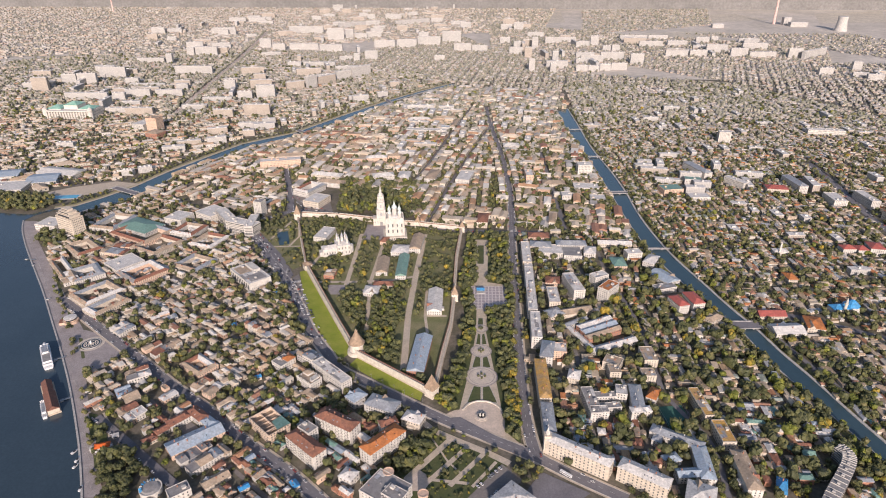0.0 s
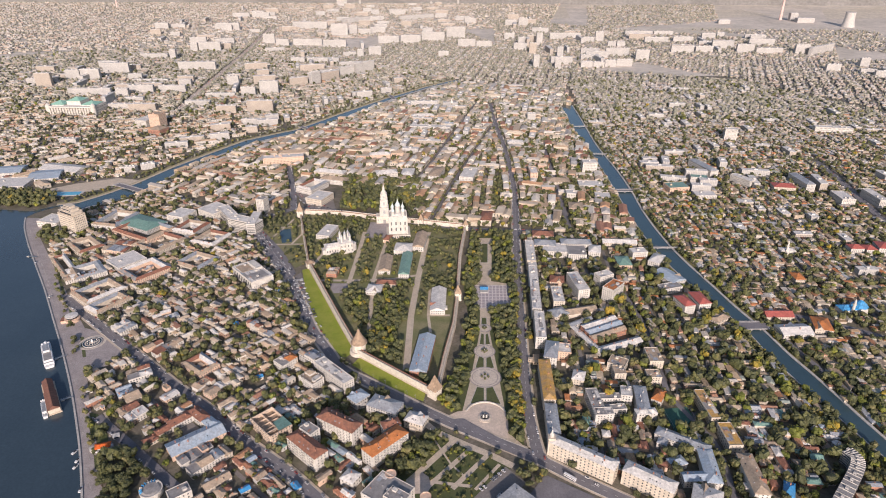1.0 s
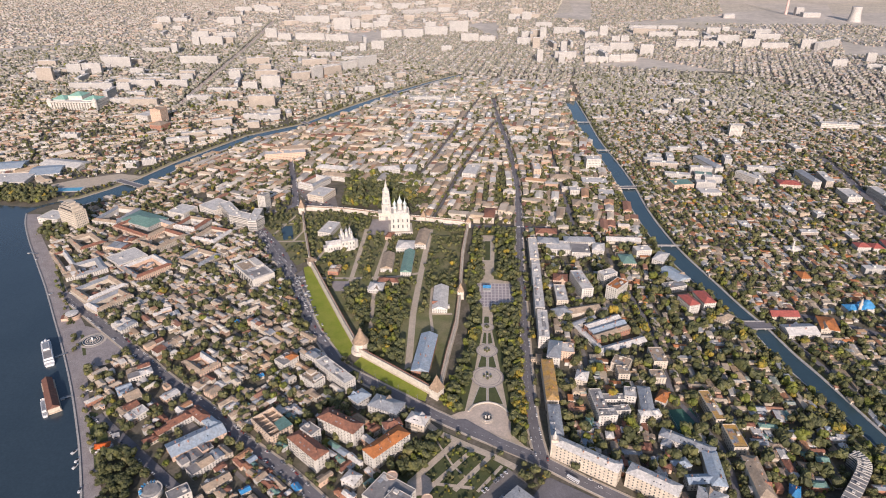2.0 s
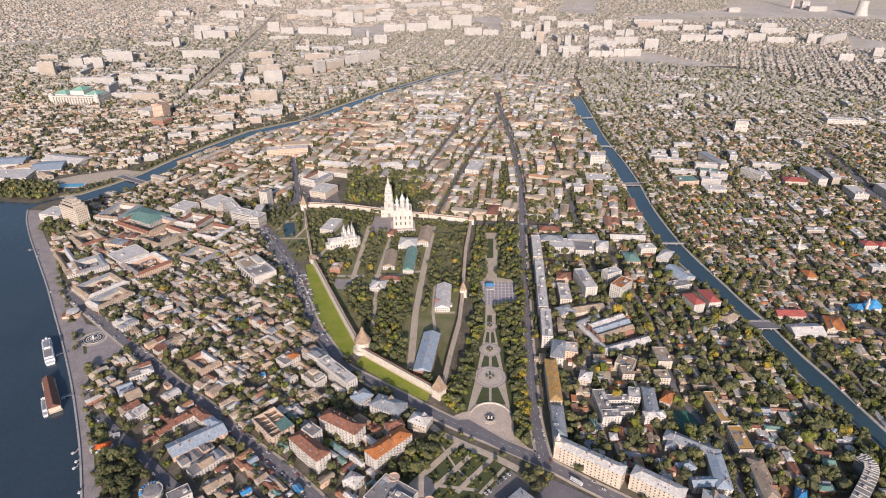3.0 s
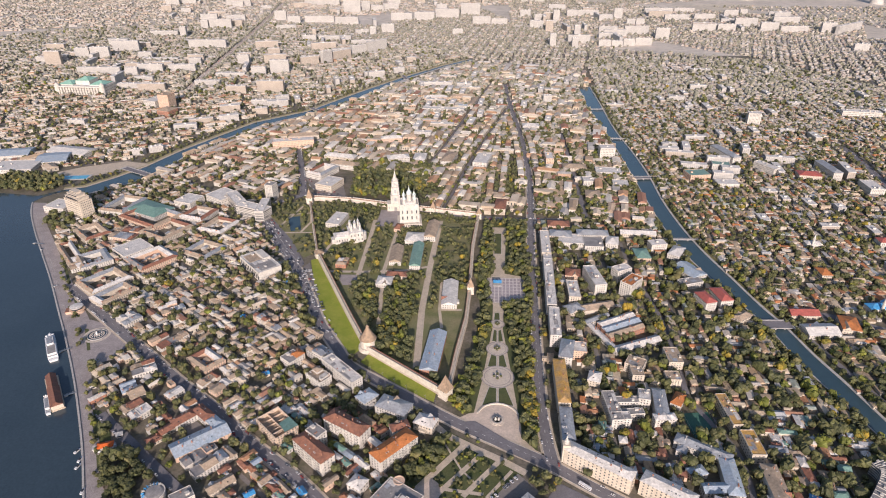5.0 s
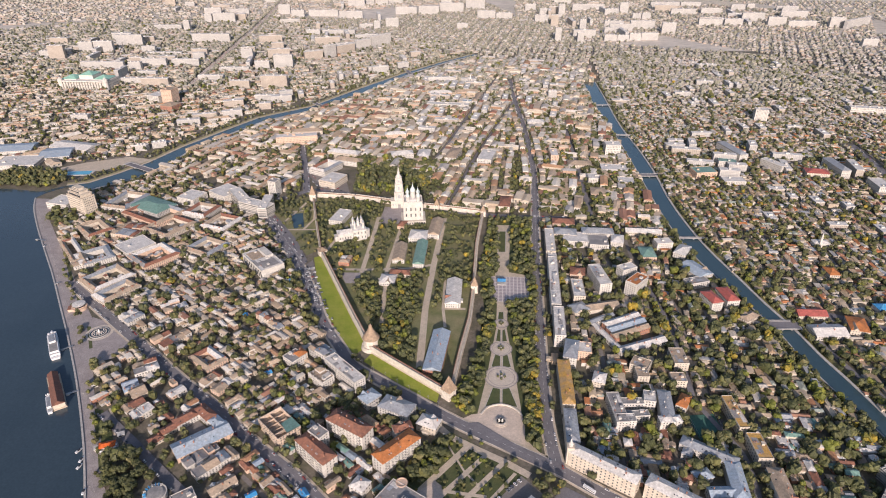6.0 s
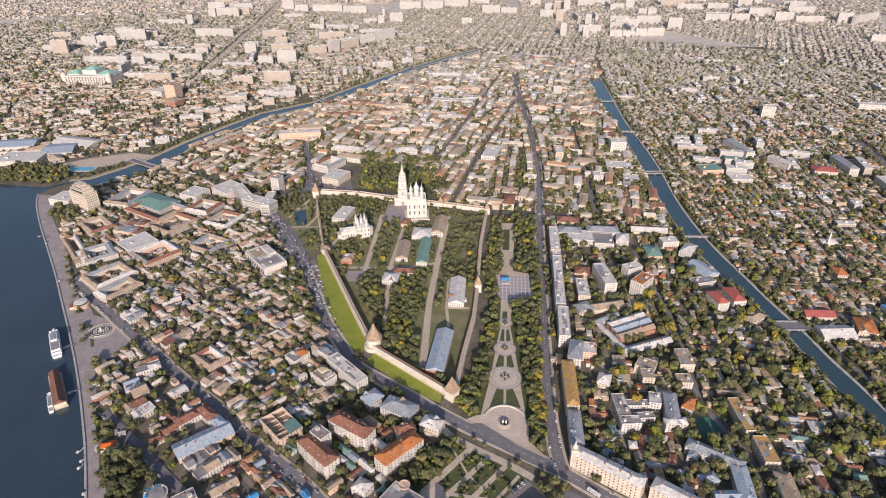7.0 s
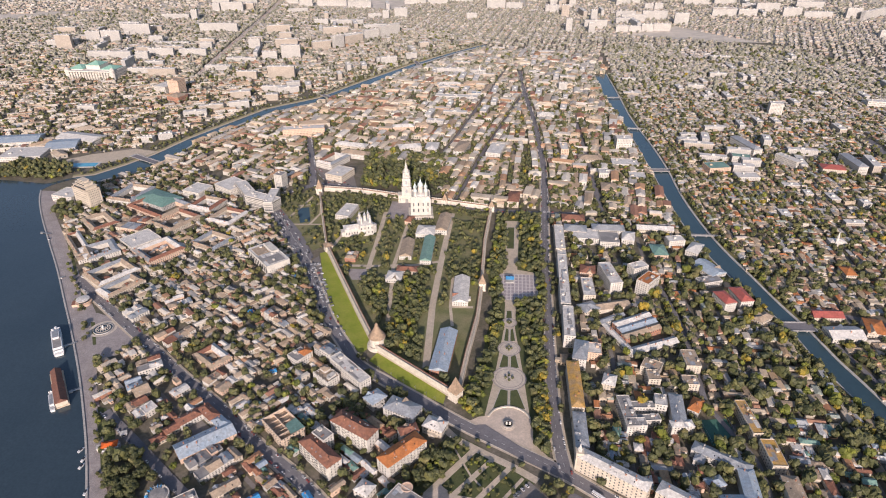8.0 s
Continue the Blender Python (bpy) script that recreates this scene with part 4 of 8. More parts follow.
def window_mesh(w, h):
    """One window pane, facing -y."""
    key = (round(w, 1), round(h, 1))
    if key not in WINDOW_MESH:
        v, f = join(box(-w / 2, w / 2, -0.05, 0.05, 0, h))
        me = mesh_of("window", v, f, "window_glass")
        WINDOW_MESH[key] = me
    return WINDOW_MESH[key]


def rect_ring(L, W, t, z0, z1):
    """A closed rectangular band, t thick."""
    v = []
    for a, b, z in ((L / 2, W / 2, z0), (L / 2, W / 2, z1), (L / 2 - t, W / 2 - t, z1), (L / 2 - t, W / 2 - t, z0)):
        v += [(-a, -b, z), (a, -b, z), (a, b, z), (-a, b, z)]
    return v, [(i * 4 + k, i * 4 + (k + 1) % 4, (i + 1) % 4 * 4 + (k + 1) % 4, (i + 1) % 4 * 4 + k) for i in range(4) for k in range(4)]


def facades(L, W):
    """The four walls: length, and the pose of the middle of each wall's foot, facing outward."""
    return ((L, pose(0, -W / 2, 0)), (W, pose(L / 2, 0, 0, 0, 0, 90)), (L, pose(0, W / 2, 0, 0, 0, 180)), (W, pose(-L / 2, 0, 0, 0, 0, 270)))


def windows_on(t, L, W, h, floors, each, tall=1.7, wide=1.35, step=3.2, base=0.0, shift=0.0):
    storey = (h - base) / floors
    tall = min(tall, storey * 0.55)
    me = window_mesh(wide, tall)
    walls = [(q[0], pose(0, shift, 0) @ q[1]) for side, q in enumerate(facades(L, W)) if side != 2]
    for k in range(floors):
        z = base + storey * k + storey * 0.32
        row = []
        for length, m in walls:
            n = max(int((length - 1.5) // step), 1)
            for i in range(n):
                at = m @ pose((i - (n - 1) / 2) * step, -0.05, z)
                if each:
                    put("window", me, t, at)
                else:
                    v, f = box(-wide / 2, wide / 2, -0.07, 0.1, 0, tall)
                    row.append(([tuple(at @ Vector(q)) for q in v], f))
        if row:
            tagged(part("glazing_band", join(*row), "window_glass", t), kind="stuff")


def roof_clutter(t, rnd, L, W, h, mat):
    """Patches of newer felt, vents, hatches and aerials on a flat roof."""
    for k in range(max(2, int(L * W / 150))):
        px, py = rnd.uniform(-0.42, 0.42) * L, rnd.uniform(-0.38, 0.38) * W
        a, b = rnd.uniform(1.5, 0.12 * L + 1.6), rnd.uniform(1.2, 0.2 * W + 1.3)
        a, b = min(a, L / 2 - abs(px) - 0.6), min(b, W / 2 - abs(py) - 0.6)
        if a > 0.5 and b > 0.5:
            part("roof_patch", box(px - a, px + a, py - b, py + b, h + 0.25, h + 0.29 + 0.01 * k), rnd.choice(("tar_roof", "pale_roof", "metal_roof", "tar_roof")), t)
    for k in range(max(2, int(L / 9))):
        px, py = rnd.uniform(-0.42, 0.42) * L, rnd.uniform(-0.36, 0.36) * W
        s, z = rnd.uniform(0.4, 0.8), rnd.uniform(0.8, 1.5)
        part("vent", join(box(px - s, px + s, py - s * 0.7, py + s * 0.7, h + 0.2, h + z), box(px - s - 0.15, px + s + 0.15, py - s * 0.7 - 0.15, py + s * 0.7 + 0.15, h + z, h + z + 0.15)), rnd.choice(("concrete", "brick_wall")), t)


def compound(t, rnd, L, W, h, wall, roof):
    """An old town house grown bay by bay: a street front, lower rear bays and yard annexes, each with a roof of its own. Returns the front's depth."""
    pool = [ROOFS[roof]] * 3 + ["tan_roof", "metal_roof", "pale_roof", "brown_roof", "tan_roof", "pale_roof"]
    walls = [WALLS[wall]] * 3 + ["cream_plaster", "white_plaster", "peach_plaster"]
    rows = 2 if W > 17 else 1
    depth = W if rows == 1 else W * rnd.uniform(0.38, 0.46)
    for r in range(rows):
        at = -L / 2
        while at < L / 2 - 2:
            ln = min(rnd.uniform(7, 15), L / 2 - at)
            if L / 2 - at - ln < 5:
                ln = L / 2 - at
            hh = h * (rnd.uniform(0.98, 1.22) if r == 0 else rnd.uniform(0.6, 1.1))
            d = depth if r == 0 else depth * rnd.uniform(0.7, 1.05)
            m = pose(at + ln / 2, 0 if rows == 1 else (-W / 2 + d / 2 if r == 0 else W / 2 - d / 2), 0)
            at += ln
            if r and rnd.random() < 0.18:
                continue
            look_wall, look_roof, q = rnd.choice(walls), rnd.choice(pool), rnd.random()
            part("wall", box(-ln / 2, ln / 2, -d / 2, d / 2, 0, hh), look_wall, t, m=m)
            up = min(ln, d) * rnd.uniform(0.14, 0.24)
            if q < 0.42:
                part("roof", hip_roof(ln - 0.1, d, hh, up, 0.25, True), look_roof, t, m=m)
            elif q < 0.66:
                part("roof", hip_roof(d, ln - 0.1, hh, up, 0.25, True), look_roof, t, m=m @ pose(0, 0, 0, 0, 0, 90))
            elif q < 0.84:
                part("roof", hip_roof(ln, d, hh, up, 0.3), look_roof, t, m=m)
            else:
                part("roof", join(box(-ln / 2 + 0.3, ln / 2 - 0.3, -d / 2 + 0.3, d / 2 - 0.3, hh, hh + 0.2), rect_ring(ln, d, 0.4, hh, hh + 0.7)), "tar_roof" if q > 0.93 else look_roof, t, m=m)
            if rnd.random() < 0.5:
                px = rnd.uniform(-0.3, 0.3) * ln
                part("chimney", join(box(px - 0.45, px + 0.45, -0.9, -0.1, hh, hh + up + 0.9), box(px - 0.6, px + 0.6, -1.05, 0.05, hh + up + 0.9, hh + up + 1.1)), "brick_wall", t, m=m)
    if rows == 2:
        for k in range(max(1, int(L / 13))):
            px, a, b = rnd.uniform(-0.4, 0.4) * L, rnd.uniform(2, 3.6), W * 0.09
            z = h * rnd.uniform(0.4, 0.65)
            part("annex", join(box(px - a, px + a, -b, b + W * 0.06, 0, z), ([(px - a - 0.3, -b - 0.2, z + 0.9), (px + a + 0.3, -b - 0.2, z + 0.9), (px + a + 0.3, b + W * 0.06, z + 0.05), (px - a - 0.3, b + W * 0.06, z + 0.05)], [(0, 1, 2, 3)])), rnd.choice(pool), t)
    return depth


def merge(things):
    """Makes one thing of several: the parts of all move under the first."""
    first = things[0]
    for other in things[1:]:
        m = first.matrix_basis.inverted() @ other.matrix_basis
        for child in list(other.children):
            child.parent = first
            child.matrix_basis = m @ child.matrix_basis
        bpy.data.objects.remove(other)
    return first


def building(x, y, L, W, ang, h, wall="w", roof="m", style="hip", floors=0, each=False, name="building", label="", rise=0.0, group="", terraces=False):
    floors = floors or max(int(h / 3.3), 1)
    kind = {"flat": "flat-roofed", "hip": "hip-roofed", "gable": "gabled", "ring": "courtyard"}[style]
    label = label or "%s %s building of %d storeys with %s roof" % (WALL_WORD[wall], kind, floors, ROOF_WORD[roof])
    t = thing(name, x, y, ang, label, "building", group)
    rnd = random.Random(int(x * 7 + y * 13))
    if style == "ring":
        d = min(10.0, L * 0.3, W * 0.3)
        v, f = [], []
        loops = ((L / 2, W / 2, 0), (L / 2, W / 2, h), (L / 2 + 0.5, W / 2 + 0.5, h), (L / 2 - d / 2, W / 2 - d / 2, h + d * 0.28), (L / 2 - d - 0.4, W / 2 - d - 0.4, h), (L / 2 - d, W / 2 - d, h), (L / 2 - d, W / 2 - d, 0))
        for a, b, z in loops:
            v += [(-a, -b, z), (a, -b, z), (a, b, z), (-a, b, z)]
        def band(i):
            return [(i * 4 + k, i * 4 + (k + 1) % 4, i * 4 + 4 + (k + 1) % 4, i * 4 + 4 + k) for k in range(4)]
        part("wall", (v, band(0) + band(1) + band(5)), WALLS[wall], t)
        pool = [ROOFS[roof], ROOFS[roof], "metal_roof", "pale_roof", "brown_roof", "tan_roof"]
        for k in range(4):
            k2 = (k + 1) % 4
            wing = [v[8 + k], v[8 + k2], v[12 + k2], v[12 + k], v[16 + k2], v[16 + k]]
            part("roof_wing", (wing, [(0, 1, 2, 3), (3, 2, 4, 5)]), pool[0] if k == 0 else rnd.choice(pool), t)
        yx, yy = L / 2 - d - 1.5, W / 2 - d - 1.5
        for k in range(int(min(6, yx * yy / 40)) + 1 if yx > 3 and yy > 3 else 0):
            a, b = rnd.uniform(2, min(5, yx * 0.6)), rnd.uniform(2, min(4, yy * 0.6))
            px, py = rnd.choice((-1, 1)) * (yx - a) * rnd.uniform(0.5, 1), rnd.uniform(-1, 1) * (yy - b)
            z = rnd.uniform(2.5, 4.5) + 0.04 * k
            part("yard_shed", box(px - a, px + a, py - b, py + b, 0, z), WALLS[wall], t)
            part("shed_roof", ([(px - a - 0.3, py - b - 0.3, z), (px + a + 0.3, py - b - 0.3, z), (px + a + 0.3, py + b + 0.3, z + 0.9), (px - a - 0.3, py + b + 0.3, z + 0.9)], [(0, 1, 2, 3)]), rnd.choice(pool), t)
        for k in range(int(L / 9)):
            px = rnd.uniform(-0.45, 0.45) * L
            part("chimney", box(px - 0.45, px + 0.45, -W / 2 + d * 0.3, -W / 2 + d * 0.3 + 0.8, h, h + d * 0.28 + 1.0), "brick_wall", t)
    elif style != "flat" and name == "building" and x < -180 and y < 1020 and L * W > 330:
        depth = compound(t, rnd, L, W, h, wall, roof)
        windows_on(t, L, depth, h, floors, False, shift=-(W - depth) / 2)
        claim(corners(x, y, L + 4, W + 4, ang))
        return t
    else:
        part("wall", join(box(-L / 2, L / 2, -W / 2, W / 2, 0, h), box(-L / 2 - 0.15, L / 2 + 0.15, -W / 2 - 0.15, W / 2 + 0.15, 0, 0.9)), WALLS[wall], t)
        if style == "flat":
            part("parapet", rect_ring(L + 0.1, W + 0.1, 0.45, h - 0.02, h + 0.8), WALLS[wall], t)
            part("roof", box(-L / 2 + 0.3, L / 2 - 0.3, -W / 2 + 0.3, W / 2 - 0.3, h, h + 0.25), ROOFS[roof], t)
            if y < 900:
                roof_clutter(t, rnd, L, W, h, roof)
            for k in range(max(1, int(L / 22))):
                px, py = rnd.uniform(-0.38, 0.38) * L, rnd.uniform(-0.25, 0.25) * W
                s = rnd.uniform(1.2, 2.2)
                part("roof_hut", join(box(px - s, px + s, py - s * 0.8, py + s * 0.8, h + 0.2, h + 2.4), box(px - s - 0.2, px + s + 0.2, py - s * 0.8 - 0.2, py + s * 0.8 + 0.2, h + 2.4, h + 2.6)), WALLS[wall], t)
        else:
            up = rise or min(W * 0.24, 4.5)
            part("roof", hip_roof(L, W, h, up, 0.6, style == "gable"), ROOFS[roof], t)
            if style == "gable":
                g = [(s * L / 2, -W / 2, h - 0.3) for s in (-1, 1)] + [(s * L / 2, W / 2, h - 0.3) for s in (-1, 1)] + [(s * L / 2, 0, h + up * 0.93) for s in (-1, 1)]
                part("gable", (g, [(0, 2, 4), (1, 5, 3)]), WALLS[wall], t)
            if y < 640 and not each or (each and y < 560):
                for k in range(max(2, int(L / 6))):
                    px, sd = rnd.uniform(-0.36, 0.36) * L, rnd.choice((-1, 1))
                    zr = h + up * 0.45
                    yr = sd * (W / 2 + 0.6) * 0.55
                    part("roof_window", box(px - 0.5, px + 0.5, yr - 0.6, yr + 0.6, zr - 0.5, zr + 0.35), rnd.choice(("concrete", "glass_dark", "metal_roof")), t)
            if L > 17 and y < 900 and name == "building":
                px, cw = rnd.uniform(-0.28, 0.28) * L, min(W * 0.55, 7.5)
                sd = rnd.choice((-1, 1))
                cv = [(px - cw / 2, sd * (W / 2 + 0.8), h + 0.1), (px + cw / 2, sd * (W / 2 + 0.8), h + 0.1), (px, sd * (W / 2 + 0.8), h + up * 0.8), (px, 0, h + up * 0.8), (px - cw / 2, sd * W * 0.2, h + 0.1), (px + cw / 2, sd * W * 0.2, h + 0.1)]
                part("gable", (cv[:3], [(0, 1, 2)]), WALLS[wall], t)
                part("cross_gable", (cv, [(0, 2, 3, 4), (1, 5, 3, 2)]), rnd.choice((ROOFS[roof], "metal_roof", "tan_roof", "brown_roof")), t)
                part("lean_to", join(box(px - 4, px + 3, -sd * W / 2 - (3.2 if sd > 0 else 0), -sd * W / 2 + (0 if sd > 0 else 3.2), 0, h * 0.5)), WALLS[wall], t)
            for k in range(max(1, int(L / 14)) if y < 760 else 0):
                px, py = rnd.uniform(-0.4, 0.4) * L, rnd.choice((-1, 1)) * W * 0.16
                part("chimney", join(box(px - 0.5, px + 0.5, py - 0.4, py + 0.4, h, h + up + 0.8), box(px - 0.65, px + 0.65, py - 0.55, py + 0.55, h + up + 0.8, h + up + 1.0)), "brick_wall" if roof != "m" else "concrete", t)
    part("cornice", rect_ring(L + 0.6, W + 0.6, 0.34, h - 0.75, h - 0.32), WALLS[wall], t)
    if terraces:
        for k in range(10):
            px = (k - 4.5) * L / 10.5
            part("tall_window", box(px - 1.2, px + 1.2, -W / 2 - 0.2, -W / 2 + 0.1, 1.5, h - 3), "glass_dark", t)
        part("roof_terrace", box(L * 0.12, L * 0.44, -W * 0.34, W * 0.36, h + 0.3, h + 0.75), "tar_roof", t)
        part("roof_terrace", box(-L * 0.42, -L * 0.06, -W * 0.4, W * 0.1, h + 0.3, h + 0.85), "tan_roof", t)
        part("roof_storey", box(-L * 0.4, L * 0.04, W * 0.14, W * 0.44, h + 0.3, h + 4.2), WALLS[wall], t)
    windows_on(t, L, W, h, floors, each and y < 548, step=4.2 if each and y < 548 else 3.2)
    claim(corners(x, y, L + 5, W + 5, ang))
    return t


def balconies(t, L, W, h, floors, front=-1, step=6.5):
    storey = h / floors
    n = int(L // step)
    me = mesh_of("balcony", *join(box(-1.7, 1.7, -1.3, 0, 0, 0.18), box(-1.7, 1.7, -1.3, -1.2, 0.18, 1.1), box(-1.7, -1.6, -1.2, 0, 0.18, 1.1), box(1.6, 1.7, -1.2, 0, 0.18, 1.1)), "white_plaster")
    for k in range(1, floors):
        for i in range(n):
            put("balcony", me, t, (pose(0, front * W / 2, 0, 0, 0, 0 if front < 0 else 180)) @ pose((i - (n - 1) / 2) * step, 0, storey * k))


# apartment houses and offices near the ring road
apt = building(-156.0, 503.7, 47.0, 17.0, -40.0, 18, "w", "r", "hip", 5, True, "apartment_building", "white five-storey apartment house with brown tiled roof")
balconies(apt, 47.0, 17.0, 18, 5)
building(-157.5, 522.5, 17.5, 13.0, -36.0, 21, "w", "k", "flat", 6)
apt = building(-128.8, 537.3, 48.5, 17.9, -29.0, 20, "w", "r", "hip", 5, True, "apartment_building", "white apartment house with brown roof and rows of balconies")
balconies(apt, 48.5, 17.9, 20, 5)
apt = building(-76.2, 511.2, 48.9, 17.5, 47.7, 18, "w", "o", "hip", 5, True, "apartment_building", "white apartment house with bright orange tiled roof")
balconies(apt, 48.9, 17.5, 18, 5)
building(-73.8, 539.5, 19.4, 11.7, 26.0, 16, "w", "r", "hip", 4)
building(-66.4, 449.5, 38.8, 33.2, -31.3, 14, "w", "k", "flat", 4, True, "office_building", "white flat-roofed office house with roof terraces")
building(-56.9, 441.4, 20.8, 15.0, -31.3, 16.5, "w", "k", "flat", 5)
rx, ry, rl, rw, ra = -204.3, 540.2, 40.2, 27.3, -42.6
ruin = thing("ruin", rx, ry, ra, "peach-coloured burnt-out house without a roof", "ruin")
part("outer_wall", join(*[box(-rl / 2, rl / 2, s * (rw / 2 - 0.4) - 0.4, s * (rw / 2 - 0.4) + 0.4, 0, 13) for s in (-1, 1)], *[box(s * (rl / 2 - 0.4) - 0.4, s * (rl / 2 - 0.4) + 0.4, -rw / 2 + 0.8, rw / 2 - 0.8, 0, 12.7) for s in (-1, 1)]), "ruin_plaster", ruin)
part("floor", box(-rl / 2 + 0.8, rl / 2 - 0.8, -rw / 2 + 0.8, rw / 2 - 0.8, 0, 8), "tan_roof", ruin)
rq = random.Random(8)
for k in range(1, 5):
    px = -rl / 2 + k * rl / 5
    part("partition", box(px - 0.3, px + 0.3, -rw / 2 + 0.8, rw / 2 - 0.8, 8, rq.uniform(9.5, 12.5)), "ruin_plaster", ruin)
    part("beam", box(px + 2.2, px + 2.5, -rw / 2 + 0.8, rw * rq.uniform(0.1, 0.4), 12.1, 12.4), "bark", ruin)
part("cross_wall", box(-rl / 2 + 0.8, rl / 2 - 0.8, -0.3, 0.3, 8, 11.2), "ruin_plaster", ruin)
part("roof_remnant", ([(rl * 0.05, rw / 2, 13.1), (rl / 2, rw / 2, 13.1), (rl / 2, -rw * 0.1, 14.6), (rl * 0.12, 0, 14.4)], [(0, 1, 2, 3)]), "green_roof", ruin)
windows_on(ruin, rl, rw, 13, 4, True, step=3.4)
claim(corners(rx, ry, rl + 4, rw + 4, ra))
building(-117.0, 589.5, 20.1, 16.7, 49.3, 10, "g", "b", "hip", 2)
building(-84.1, 572.4, 36.3, 20.7, -22.4, 14, "g", "m", "hip", 4, True)
building(-47.7, 554.8, 22.3, 16.3, -20.8, 10, "c", "q", "hip", 2)
apt = building(-152.9, 628.4, 60.5, 15.0, -43.0, 16, "w", "q", "flat", 5, True, "apartment_building", "long white apartment slab with roof huts")
building(-189.0, 667.9, 28.8, 18.9, -35.0, 11, "g", "m", "hip", 3)
castle = building(-179.0, 620.5, 25.4, 18.0, -38.8, 10, "w", "t", "flat", 3, True, "town_house", "white unfinished house with stepped battlements on its roof")
for k in range(9):
    for s in (-1, 1):
        part("merlon", box(-12.4 + k * 3.05, -11.2 + k * 3.05, s * 8.7 - 0.35, s * 8.7 + 0.35, 10.8, 12.6 + k % 2 * 0.8), "white_plaster", castle)
part("attic", join(box(-11, -2, 0, 8, 10.2, 13.4), box(4, 10, -2, 7, 10.2, 12.6)), "white_plaster", castle)
part("attic_roof", hip_roof(9, 8, 13.4, 2.2), "tan_roof", castle, m=pose(-6.5, 4, 0))
building(-219.5, 652.2, 19.0, 19.6, -37.0, 11, "w", "k", "flat", 3, True)
building(-212.5, 656.4, 10.5, 12.1, -37.4, 12.6, "c", "o", "hip", 3)
building(-105.9, 470.5, 15.1, 14.6, -26.8, 9, "w", "q", "hip", 2, True)
building(-277.4, 735.5, 24.4, 21.8, -33.1, 12, "p", "r", "hip", 4, True)
building(-259.3, 722.5, 23.1, 20.8, -34.0, 7, "c", "o", "gable", 2)
building(-265.4, 442.7, 20.0, 13.9, 39.5, 12, "w", "k", "flat", 3, True)
building(55.0, 445.9, 32.7, 29.9, -133.4, 8, "g", "q", "hip", 2)
for place, a in (([(-245.6, 627.5)], 35), ([(-308.9, 741)], -40), ([(-207, 455)], 40), ([(-158.1, 460.8)], -50)):
    building(*place[0], 9.5, 6.5, a, 4.2, "c", "B", "gable", 1, False, "shed", "small shed with a bright blue sheet-metal roof")
# along the diagonal street
building(-279.3, 518.0, 57.3, 22.5, 41.6, 6.8, "p", "b", "gable", 3, True, "town_house", "long peach town house with blue-grey metal roof")
building(-290.5, 555.0, 27.0, 12.5, -37.5, 8, "w", "r", "hip", 3, False, "town_house", "white town house wing with a red-brown roof")
building(-309.0, 546.5, 25.0, 13.0, 50.0, 7.6, "w", "r", "hip", 3, False, "town_house", "white courtyard wing with a red-brown roof")
building(-321.5, 530.5, 14.0, 10.5, 50.0, 5.6, "c", "r", "gable", 1, False, "town_house", "low wing with a dark red-brown roof")
building(-272.5, 541.5, 16.0, 11.2, -38.0, 8.5, "w", "b", "hip", 3, False, "town_house", "white corner wing with blue-grey metal roof")
yard = [(-309, 535), (-297, 549), (-278, 535), (-290, 520)]
flat("court_paving", yard, "side_street", 0.3, "grey asphalt courtyard between the town house wings", "paving")
claim(yard)
building(-264.6, 492.0, 36.0, 33.3, 50.0, 7, "w", "k", "gable", 3)
building(-244.0, 503.0, 17.0, 9.0, -37.0, 6, "c", "t", "gable", 2)
building(-237.9, 463.8, 26.5, 11.6, 42.6, 5, "c", "t", "gable", 2)
building(-368.6, 559.0, 22.4, 33.4, 53.7, 6.1, "c", "t", "gable", 2, True)
building(-394.7, 594.0, 17.3, 22.0, 38.0, 5.4, "w", "b", "gable", 2)
building(-381.8, 585.2, 16.0, 19.9, 45.4, 5.4, "c", "t", "gable", 2)
building(-344.4, 591.6, 18.9, 28.2, 55.1, 5.4, "p", "t", "gable", 2)
building(-328.5, 517.5, 15.0, 10.5, 50.0, 4.3, "c", "r", "hip", 1)
building(-393.5, 627.5, 27.6, 24.9, 35.7, 6.1, "w", "q", "gable", 2, True)
building(-389.5, 686.9, 38.6, 33.7, 56.5, 6.8, "w", "t", "gable", 3, True)
building(-324.9, 647.5, 28.8, 40.4, 54.2, 6.1, "p", "t", "ring", 2, True)
building(-298.3, 606.4, 24.4, 33.9, 60.4, 5.4, "c", "t", "gable", 2)
building(-461.4, 726.7, 24.2, 26.0, 55.1, 6.8, "w", "m", "hip", 3)
building(-512.9, 784.6, 55.7, 33.8, 58.7, 7.5, "c", "t", "ring", 3, True)
building(-416.1, 755.2, 30.7, 29.1, 39.8, 6.8, "p", "t", "gable", 3)
# old quarter by the river
building(-642.7, 894.6, 88.1, 22.3, -46.3, 6.8, "c", "t", "ring", 3)
building(-618.2, 867.3, 22.3, 42.8, 42.1, 6.1, "w", "q", "gable", 2)
building(-596.9, 880.6, 45.7, 48.6, 41.9, 7.5, "w", "m", "ring", 3, True)
building(-546.2, 819.7, 51.3, 61.7, -35.0, 6.8, "c", "t", "ring", 3, True)
building(-648.6, 969.0, 57.8, 43.2, -40.5, 8.2, "c", "t", "ring", 3, True)
building(-652.8, 1080.8, 53.3, 69.1, -11.8, 8.2, "w", "t", "ring", 3)
building(-577.2, 1036.0, 95.8, 65.6, -27.6, 8.2, "p", "r", "ring", 3)
